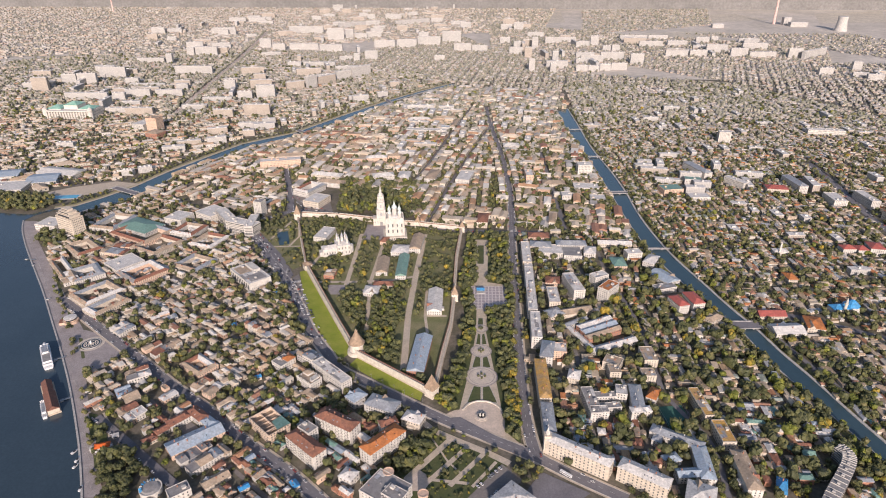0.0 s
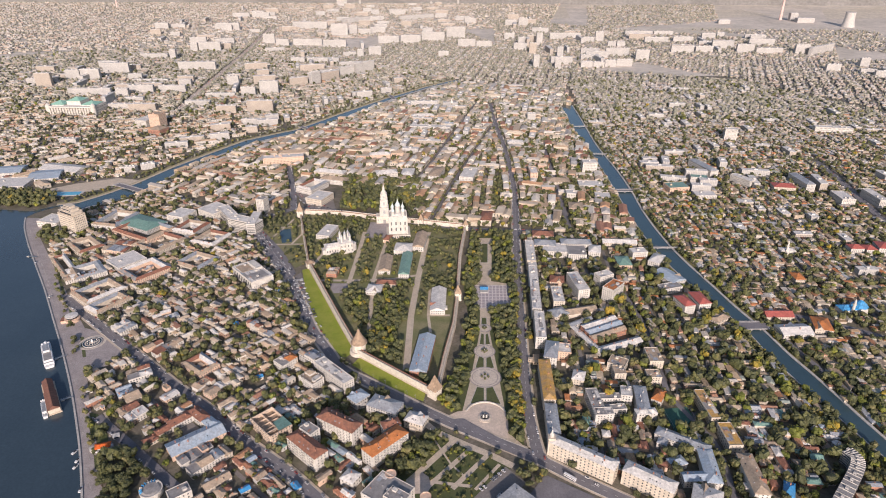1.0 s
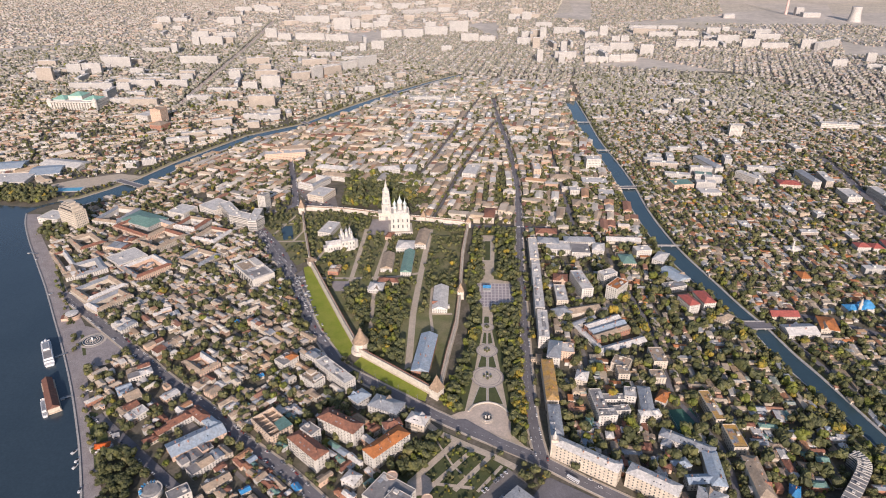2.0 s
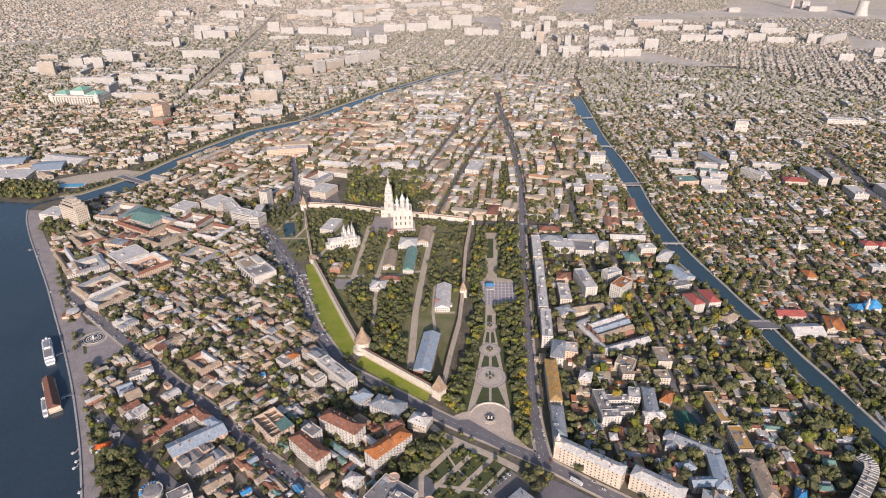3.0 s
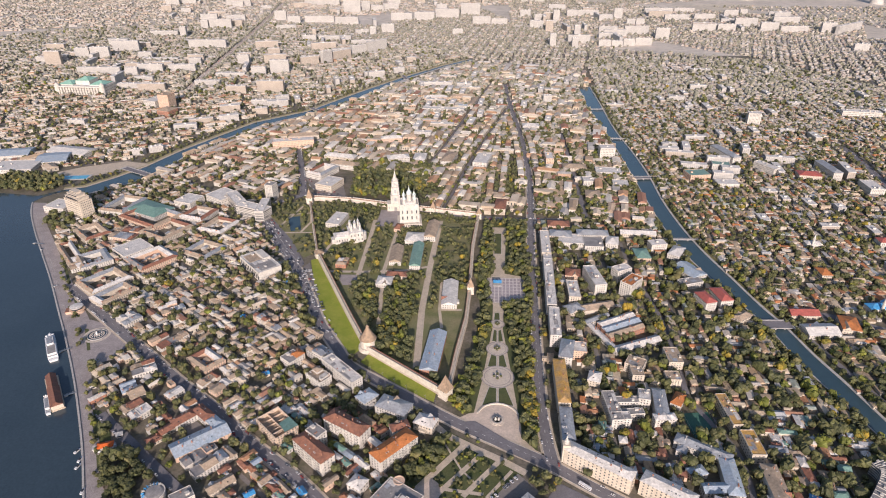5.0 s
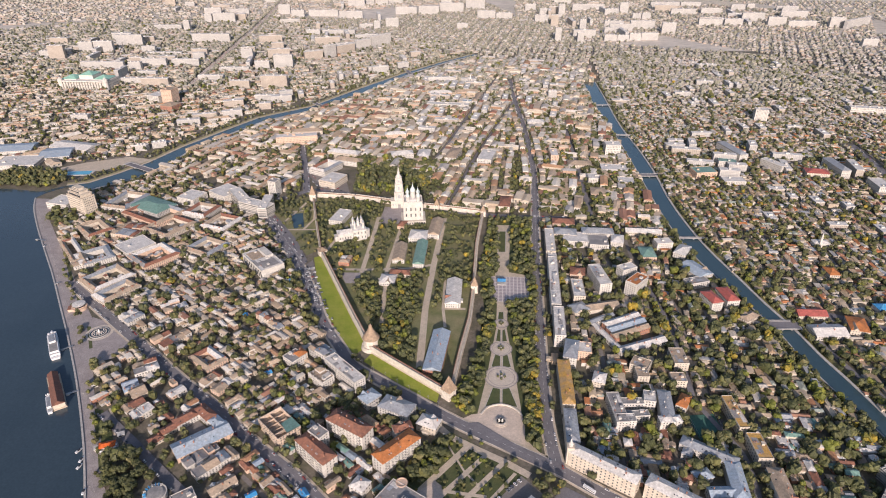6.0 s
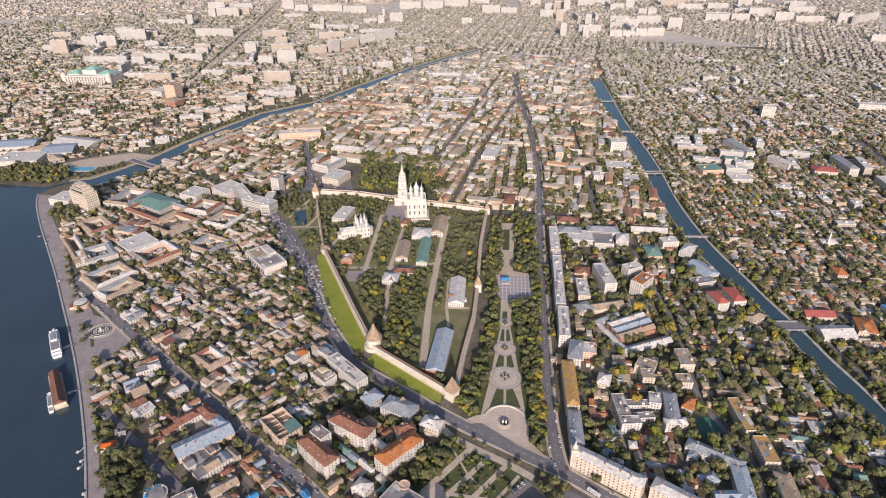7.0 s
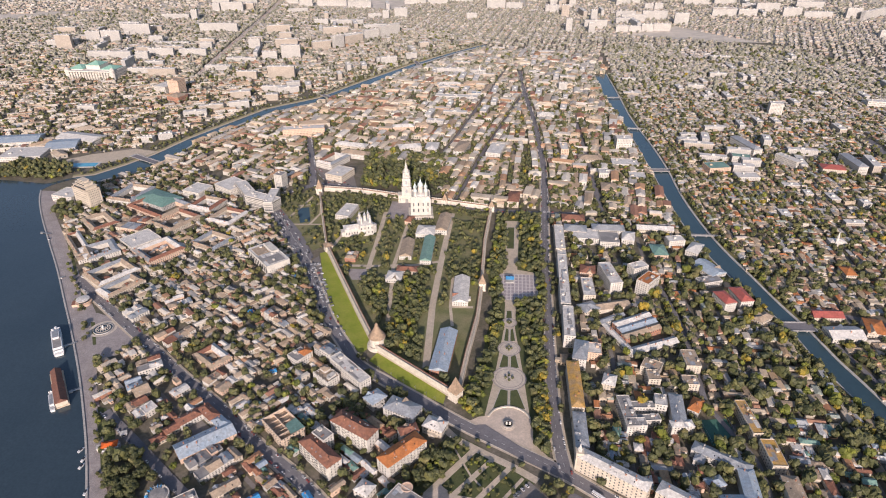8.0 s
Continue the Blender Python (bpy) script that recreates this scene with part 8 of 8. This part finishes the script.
def bridge(a, b, width, label, piers=3):
    d = Vector(b) - Vector(a)
    L = d.length
    t = thing("bridge", (a[0] + b[0]) / 2, (a[1] + b[1]) / 2, math.degrees(math.atan2(d.y, d.x)), label, "bridge", "canal bridges")
    part("deck", box(-L / 2, L / 2, -width / 2, width / 2, 2.0, 3.0), "asphalt", t)
    for s in (-1, 1):
        part("sidewalk", box(-L / 2, L / 2, s * width / 2 - 0.9, s * width / 2 + 0.9, 3.0, 3.3), "concrete", t)
        part("railing", join(box(-L / 2, L / 2, s * (width / 2 + 0.8) - 0.08, s * (width / 2 + 0.8) + 0.08, 4.2, 4.35), *[box(-L / 2 + k * L / 12 - 0.08, -L / 2 + k * L / 12 + 0.08, s * (width / 2 + 0.8) - 0.08, s * (width / 2 + 0.8) + 0.08, 3.3, 4.2) for k in range(13)]), "concrete", t)
    for k in range(piers):
        px = -L / 2 + L * (k + 1) / (piers + 1)
        part("pier", box(px - 0.7, px + 0.7, -width / 2 + 0.5, width / 2 - 0.5, 0, 2.0), "concrete", t)
    for s in (-1, 1):
        part("abutment", (box(s * (L / 2 + 3) - 3, s * (L / 2 + 3) + 3, -width / 2 - 0.6, width / 2 + 0.6, 0, 2.9)), "concrete", t)


bridge([(372, 764.4)][0], [(420, 767.2)][0], 18, "road bridge with pale railings across the canal")
bridge([(316.4, 1004.3)][0], [(367.4, 1005.9)][0], 3, "narrow white footbridge across the canal", 2)
bridge([(304.2, 1271.2)][0], [(364.7, 1276.4)][0], 12, "road bridge across the canal")
bridge([(297.5, 1520.4)][0], [(352.4, 1517.7)][0], 4, "narrow footbridge across the canal", 2)
bridge([(273.5, 1759.2)][0], [(337.9, 1767)][0], 4, "narrow footbridge across the canal", 2)
bridge([(-747.2, 1268.2)][0], [(-641.5, 1212.3)][0], 14, "pale road bridge across the side river mouth")
bridge([(-422.5, 1692.2)][0], [(-475.2, 1747.5)][0], 12, "road bridge across the side river")
bridge([(-237.3, 2067.1)][0], [(-271, 2164.2)][0], 12, "road bridge across the side river")

# ---- boats and jetties ----


def hull(L, W, z0, z1, bow=0.25):
    n = 14
    v, f = [], []
    for z, k in ((z0, 0.82), (z1, 1.0)):
        for i in range(n + 1):
            u = i / n
            w = W / 2 * k * min(1.0, (1 - u) / bow) ** 0.6 if u > 1 - bow else W / 2 * k * (0.85 + 0.15 * min(u / 0.1, 1))
            v.append(((u - 0.5) * L, w, z))
        for i in range(n, -1, -1):
            q = v[(0 if z == z0 else 2 * (n + 1)) + i]
            v.append((q[0], -q[1], z))
    m = 2 * (n + 1)
    f = [(i, (i + 1) % m, m + (i + 1) % m, m + i) for i in range(m)] + [tuple(range(m, 2 * m))]
    return v, f


def ship(a, b, W, label, upper):
    d = Vector(b) - Vector(a)
    L = d.length
    t = thing("ship", (a[0] + b[0]) / 2, (a[1] + b[1]) / 2, math.degrees(math.atan2(d.y, d.x)), label, "ship", z=0.1)
    part("hull", hull(L, W, 0, 2.6), "bus_paint", t)
    for k, (u0, u1, w, z) in enumerate(upper):
        part("deckhouse", join(box(u0 * L, u1 * L, -w * W / 2, w * W / 2, z, z + 2.5), box(u0 * L - 0.6, u1 * L + 0.6, -w * W / 2 - 0.5, w * W / 2 + 0.5, z + 2.5, z + 2.75)), "bus_paint", t)
        part("deck_covering", box(u0 * L, u1 * L, -w * W * 0.46, w * W * 0.46, z + 2.75, z + 2.82), "tar_roof" if k else "metal_roof", t)
        part("window_row", join(*[box(u0 * L + 1 + i * 2.4, u0 * L + 2.4 + i * 2.4, s * w * W / 2 - 0.06, s * w * W / 2 + 0.06, z + 0.9, z + 1.9) for s in (-1, 1) for i in range(int((u1 - u0) * L / 2.4) - 1)]), "glass_dark", t)
    part("deck", box(-L * 0.44, L * 0.2, -W * 0.36, W * 0.36, 2.6, 2.68), "metal_roof", t)
    top = upper[-1]
    part("awning", box(top[0] * L, top[1] * L, -top[2] * W * 0.42, top[2] * W * 0.42, top[3] + 2.75, top[3] + 2.95), "metal_roof", t)
    for i in (-1, 0, 1):
        part("life_raft", lathe([(0.3, 0), (W * 0.13, 0.5), (W * 0.13, 1.6), (0.3, 2.2)], 12), "bus_paint", t, m=pose(L * (0.4 - 0.03 * abs(i)), i * W * 0.3, 2.6))
    part("rail", join(*[box(-L * 0.42, L * 0.3, s * W * 0.47 - 0.05, s * W * 0.47 + 0.05, 3.4, 3.5) for s in (-1, 1)]), "steel", t)
    part("mast", lathe([(0.2, 5), (0.1, 14)], 6), "steel", t)
    return t


ship([(-512.4, 638.2)][0], [(-551.9, 692.4)][0], 12, "white two-deck river ship at a jetty", ((-0.42, 0.28, 0.86, 2.6), (-0.38, 0.2, 0.8, 5.4), (-0.1, 0.12, 0.6, 8.2)))
ship([(-462.8, 548.4)][0], [(-484, 577.7)][0], 5.5, "small white launch beside a floating restaurant", ((-0.3, 0.2, 0.7, 2.6),))
ra, rb = [(-456.4, 556.1)][0], [(-497.3, 608.5)][0]
d = Vector(rb) - Vector(ra)
rest = thing("floating_restaurant", (ra[0] + rb[0]) / 2, (ra[1] + rb[1]) / 2, math.degrees(math.atan2(d.y, d.x)), "floating restaurant on a pontoon with brown roofs", "restaurant boat", z=0.1)
RL = d.length
part("pontoon", box(-RL / 2, RL / 2, -7, 7, 0, 1.6), "pale_path", rest)
part("hall", box(-RL / 2 + 1, 4, -6, 6, 1.6, 7.2), "cream_plaster", rest)
part("hall_roof", hip_roof(RL / 2 + 3, 12, 7.2, 4.2, gable=True), "red_brown_roof", rest, m=pose(-RL / 4 + 2.5, 0, 0))
part("pavilion", box(7, RL / 2 - 1, -5.2, 5.2, 1.6, 5.6), "cream_plaster", rest)
part("pavilion_roof", hip_roof(RL / 2 - 8, 10.4, 5.6, 3.6, gable=True), "red_brown_roof", rest, m=pose(RL / 4 + 3, 0, 0))
for i in range(7):
    for s in (-1, 1):
        part("window", box(-RL / 2 + 3 + i * 3.4, -RL / 2 + 4.8 + i * 3.4, s * 6 - 0.08, s * 6 + 0.08, 2.8, 5.6), "glass_dark", rest)
for a, b in (([(-517, 655.8)][0], [(-506.7, 664.6)][0]), ([(-463.5, 578.3)][0], [(-452.9, 585.7)][0]), ([(-731.4, 934.5)][0], [(-712.7, 930.9)][0]), ([(-618.5, 804.7)][0], [(-612, 808.2)][0])):
    d = Vector(b) - Vector(a)
    t = thing("jetty", (a[0] + b[0]) / 2, (a[1] + b[1]) / 2, math.degrees(math.atan2(d.y, d.x)), "narrow steel gangway to the quay", "jetty", "jetties")
    part("deck", box(-d.length / 2, d.length / 2, -1.2, 1.2, 1.2, 1.5), "steel", t)
    for s in (-1, 1):
        part("rail", box(-d.length / 2, d.length / 2, s * 1.2 - 0.05, s * 1.2 + 0.05, 2.3, 2.4), "steel", t)
    part("float", box(-d.length / 2, -d.length / 2 + 4, -2, 2, 0.2, 1.2), "concrete", t)
for k, p in enumerate([(-401.7, 499.7), (-389.5, 480.2), (-392.5, 488.8), (-368.1, 451.2), (-704.6, 914.8)]):
    t = thing("motor_boat", *p, 70 + 9 * k, "small white motor boat moored at the quay", "boat", "moored boats", z=0.1)
    part("hull", hull(8, 2.8, 0.1, 1.2, 0.4), "bus_paint", t)
    part("cabin", box(-1.5, 1.5, -0.9, 0.9, 1.2, 2.2), "glass_dark", t)

# ---- riverside cafe and kiosks ----
kx, ky = [(-374.4, 505.5)][0]
cafe = thing("cafe", kx, ky, 20, "round cafe with orange-red canopy on the promenade", "cafe")
part("platform", lathe([(10, 0), (10, 0.8)], 28), "paving", cafe)
part("house", box(-6, 6, -3, 3, 0.8, 4.5), "white_plaster", cafe)
part("canopy", hip_roof(15, 8, 5.0, 2.0), "orange_paint", cafe)
for k in range(8):
    a = math.pi * (1 + k / 7)
    part("umbrella", lathe([(1.6, 3.0), (0.1, 4.0)], 8, 8 * math.cos(a), 8 * math.sin(a)), "road_paint", cafe)
cafe = thing("cafe", -545.4, 746.0, 20, "round two-storey peach cafe with a pale flat roof", "cafe")
part("lower_wall", lathe([(9.5, 0), (9.5, 4.2), (10.2, 4.2), (10.2, 4.6)], 24), "peach_plaster", cafe)
part("upper_wall", lathe([(7.5, 4.6), (7.5, 8.2)], 24), "peach_plaster", cafe)
part("window_band", lathe([(7.6, 5.4), (7.6, 7.4)], 24), "glass_dark", cafe)
part("roof", lathe([(8.6, 8.2), (8.6, 8.7), (3, 9.4), (0.5, 9.6)], 24), "pale_roof", cafe)
part("annex", box(-14, -8, -5, 5, 0, 4), "peach_plaster", cafe)
part("annex_roof", box(-14.4, -7.6, -5.4, 5.4, 4, 4.4), "brown_roof", cafe)
claim(corners(-545.4, 746.0, 26, 24, 20))
for p, mat in (([(-438.6, 595.5)][0], "white_plaster"), ([(-369, 522.6)][0], "white_plaster"), ([(-383.3, 502.8)][0], "white_plaster")):
    t = thing("kiosk", *p, 30, "small white kiosk with flat overhanging roof", "kiosk", "kiosks")
    part("body", box(-3, 3, -2.5, 2.5, 0, 3.2), mat, t)
    part("roof", box(-3.6, 3.6, -3.1, 3.1, 3.2, 3.6), "pale_roof", t)
    part("window", box(-2.2, 2.2, -2.6, -2.45, 1.2, 2.6), "glass_dark", t)
for px, nm in (([(-272.9, 832.3)][0], "bright_blue_roof"),):
    t = thing("market_tent", *px, 15, "blue roofed market pavilion", "pavilion", "market pavilions")
    part("wall", box(-6, 6, -5, 5, 0, 4), "white_plaster", t)
    part("roof", hip_roof(12, 10, 4, 2.6), nm, t)
px, py = [(247.7, 575.8)][0]
sport = thing("sports_court", px, py, 8, "green fenced sports court", "sports court")
part("surface", box(-15, 15, -18, 18, 0.1, 0.35), "court_green", sport)
for s in (-1, 1):
    part("fence", join(box(s * 15 - 0.08, s * 15 + 0.08, -18, 18, 3.8, 4), *[box(s * 15 - 0.1, s * 15 + 0.1, -18 + k * 4 - 0.1, -18 + k * 4 + 0.1, 0.3, 4) for k in range(10)]), "steel", sport)
px, py = [(-296.7, 449.3)][0]
pav = thing("round_pavilion", px, py, 0, "dark round pavilion with a white terrace and blue arched frame", "pavilion")
part("wall", lathe([(10.5, 0), (10.5, 6), (10.0, 6)], 32), "white_plaster", pav)
part("roof", lathe([(10.2, 5.8), (7.5, 7.2), (1, 7.6)], 32), "tar_roof", pav)
part("rim", lathe([(10.9, 5.6), (10.9, 6.6), (10.0, 6.6), (10.0, 5.8)], 32), "white_plaster", pav)
for k in range(9):
    a = 0.2 + k * 0.33
    part("arch_rib", box(-0.25, 0.25, 7.6, 10.4, 6.2, 8.6), "bright_blue_roof" if k % 3 else "white_plaster", pav, m=pose(0, 0, 0, 0, 0, math.degrees(a) - 30))
for p, r in (([(-66, 469.6)][0], 5.2), ([(-30.1, 443.4)][0], 5)):
    t = thing("brick_rotunda", *p, 0, "round brick turret with flat roof", "rotunda")
    part("wall", lathe([(r, 0), (r, 14), (r * 1.08, 14), (r * 1.08, 15), (r * 0.9, 15), (r * 0.9, 14.4)], 28), "peach_plaster", t)
    part("window_row", lathe([(r * 1.01, 9), (r * 1.01, 11)], 28), "glass_dark", t)
px, py = [(95.6, 518.2)][0]
tur = thing("corner_turret", px, py, 0, "white corner turret with lantern and spire", "turret")
part("shaft", lathe([(5, 0), (5, 22), (5.5, 22), (5.5, 23)], 4, turn=math.pi / 4), "cream_plaster", tur)
part("lantern", lathe([(2.4, 23), (2.4, 25.6), (2.8, 25.6), (1.4, 27.4), (0.15, 32)], 12), "white_plaster", tur)

# ---- works on the horizon ----
chx, chy = [(1937.7, 4259)][0]
stack = thing("chimney_stack", chx, chy, 0, "tall red and white power station chimney", "chimney")
part("shaft", lathe([(9, 0), (6, 130), (5, 190)], 16), "red_white", stack)
for z in (60, 110, 160):
    part("band", lathe([(7.9 - z * 0.018, z), (7.7 - z * 0.018, z + 14)], 16), "road_paint", stack)
clx, cly = [(2184.8, 3944.1)][0]
cool = thing("cooling_tower", clx, cly, 0, "grey concrete cooling tower with pinched waist", "cooling tower")
part("shell", lathe([(36, 0), (30, 25), (26, 55), (27, 80), (25, 80)], 32), "concrete", cool)
px, py = [(-2562, 4833.1)][0]
mast = thing("chimney_stack", px, py, 0, "slim red and white chimney far away", "chimney")
part("shaft", lathe([(6, 0), (4, 110), (3.6, 130)], 12), "red_white", mast)

# ---- cars and buses ----


def car_parts():
    body = join(box(-2.2, 2.2, -0.88, 0.88, 0.3, 0.95))
    v = [(-1.9, -0.82, 0.95), (1.2, -0.82, 0.95), (1.2, 0.82, 0.95), (-1.9, 0.82, 0.95), (-1.4, -0.68, 1.5), (0.4, -0.68, 1.5), (0.4, 0.68, 1.5), (-1.4, 0.68, 1.5)]
    cabin = v, [(0, 1, 5, 4), (1, 2, 6, 5), (2, 3, 7, 6), (3, 0, 4, 7)]
    roof = [(-1.42, -0.7, 1.5), (0.42, -0.7, 1.5), (0.42, 0.7, 1.5), (-1.42, 0.7, 1.5), (-1.3, -0.6, 1.56), (0.3, -0.6, 1.56), (0.3, 0.6, 1.56), (-1.3, 0.6, 1.56)]
    return body, cabin, (roof, [(0, 1, 5, 4), (1, 2, 6, 5), (2, 3, 7, 6), (3, 0, 4, 7), (4, 5, 6, 7)])


body, cabin, roof_panel = car_parts()
CAR = mesh_of("body", *body, "car_paint"), mesh_of("cabin", *cabin, "glass_dark"), mesh_of("roof", *roof_panel, "car_paint"), mesh_of("wheel", *lathe([(0.34, -0.1), (0.34, 0.1)], 10), "rubber")


def car(x, y, ang):
    t = thing("car", x, y, ang, "small parked or passing car on the street", "car", "cars", z=0.83)
    for nm, me in zip(("body", "cabin"), CAR):
        put(nm, me, t)
    put("roof", CAR[2], t)
    for sx in (-1.4, 1.4):
        for sy in (-0.86, 0.86):
            put("wheel", CAR[3], t, pose(sx, sy, 0.34, 90, 0, 0))


def cars_along(line, every, offsets, seed, chance=0.6):
    q = random.Random(seed)
    for (x1, y1), (x2, y2) in zip(line, line[1:]):
        d = Vector((x2 - x1, y2 - y1))
        u = d.normalized()
        for k in range(int(d.length // every)):
            for off in offsets:
                if q.random() < chance:
                    p = Vector((x1, y1)) + u * (every * k + q.uniform(0, every * 0.5)) + Vector((-u.y, u.x)) * off
                    if not (abs(p.x) > 900):
                        car(p.x, p.y, math.degrees(math.atan2(u.y, u.x)) + (180 if off > 0 else 0))


cars_along(ROADS[0][0][25:], 11, (-6, -2.5, 2.5, 6), 3, 0.22)
cars_along(ROADS[2][0][10:], 12, (-4.5, 4.5), 6, 0.4)

# cars too many to count: car parks, streets farther off
PARKED = []


def crowd(line, every, offsets, seed, chance, across=False):
    q = random.Random(seed)
    for (x1, y1), (x2, y2) in zip(line, line[1:]):
        d = Vector((x2 - x1, y2 - y1))
        u = d.normalized()
        for k in range(int(d.length // every)):
            for off in offsets:
                if q.random() < chance:
                    p = Vector((x1, y1)) + u * (every * k) + Vector((-u.y, u.x)) * (off + q.uniform(-0.4, 0.4))
                    PARKED.append((p.x, p.y, math.atan2(u.y, u.x) + (math.pi / 2 if across else 0)))


crowd(ROADS[0][0][:30], 6.5, (-5.5, -2.2, 2.2, 5.5, 9, 12.5), 13, 0.42)
crowd(ROADS[1][0], 7, (-5.5, 5.5), 14, 0.6)
crowd(ROADS[2][0], 6.2, (-5.6, 5.6), 33, 0.42)
crowd(ROADS[4][0], 7, (-4, 4), 15, 0.5)
crowd(ROADS[3][0], 7, (-4,), 16, 0.6)
crowd(ROADS[9][0], 9, (-9, -4, 4, 9), 17, 0.5)
crowd(ROADS[5][0], 6, (-5, 5), 21, 0.7)
crowd(smooth([(-348.4, 1231.1), (-305.1, 1171.1), (-264.4, 1166.5)]), 5, (-5, 5), 22, 0.6)
crowd(ROADS[14][0], 8, (-5, 5), 18, 0.5)
crowd(smooth([(-260, 878.8), (-239.1, 828.4), (-217.7, 779.3), (-205.8, 751.5)]), 3.6, (-5.2, 0.4, 5.2), 19, 0.33, True)
crowd(smooth([(57.1, 489.9), (24.7, 454)]), 3.0, (-9, 9), 20, 0.5, True)
cx_, cy_, ca_ = np.array(PARKED).T
one = np.ones(len(cx_))
lot = thing("parked_cars", 0, 0, 0, "many parked cars in white, grey and black", "cars", kind="stuff")
tri_object("bodies", *spread(BOX_V, BOX_T, cx_, cy_, ca_, one * 4.3, one * 1.75, one * 0.75, one * 1.0), "car_crowd", lot)
CAB_V = [(-0.5, -0.5, 0), (0.5, -0.5, 0), (0.5, 0.5, 0), (-0.5, 0.5, 0), (-0.35, -0.4, 1), (0.2, -0.4, 1), (0.2, 0.4, 1), (-0.35, 0.4, 1)]
tri_object("cabins", *spread(CAB_V, BOX_T[:8], cx_, cy_, ca_, one * 2.8, one * 1.7, one * 0.6, one * 1.75), "glass_dark", lot)
tri_object("roofs", *spread(BOX_V, BOX_T, cx_ - np.cos(ca_) * 0.2, cy_ - np.sin(ca_) * 0.2, ca_, one * 1.5, one * 1.4, one * 0.08, one * 2.33), "car_crowd", lot)
bxy = [(111.3, 484.1)][0]
bus = thing("bus", *bxy, -38.9, "long white city bus on the ring road", "bus", z=0.83)
part("body", box(-6.5, 6.5, -1.3, 1.3, 0.4, 3.1), "bus_paint", bus)
part("window_band", join(box(-6.2, 6.2, -1.34, 1.34, 1.5, 2.4)), "glass_dark", bus)
for sx in (-4, 4):
    for sy in (-1.2, 1.2):
        put("wheel", CAR[3], bus, pose(sx, sy, 0.45, 90, 0, 0) @ Matrix.Scale(1.4, 4))

# ---- street lamps along the ring road ----
POLE = mesh_of("pole", *lathe([(0.16, 0), (0.1, 9.5)], 6), "steel")
ARM = mesh_of("arm", *box(-0.05, 2.0, -0.05, 0.05, 9.4, 9.5), "steel")
HEAD = mesh_of("lamp_head", *box(1.6, 2.6, -0.2, 0.2, 9.3, 9.5), "concrete")
for line, w in ((ROADS[0][0], ROADS[0][1]), (ROADS[1][0], ROADS[1][1]), (shore[5:50], 16)):
    for i in range(2, min(len(line), 52), 2):
        a, b = Vector(line[i - 1]), Vector(line[i])
        u = (b - a).normalized()
        p = b + Vector((-u.y, u.x)) * (w / 2 + 1.2)
        t = thing("street_lamp", p.x, p.y, math.degrees(math.atan2(u.y, u.x)) - 90, "tall grey street lamp beside the road", "street lamp", "street lamps", z=0.2)
        put("pole", POLE, t)
        put("arm", ARM, t)
        put("lamp_head", HEAD, t)
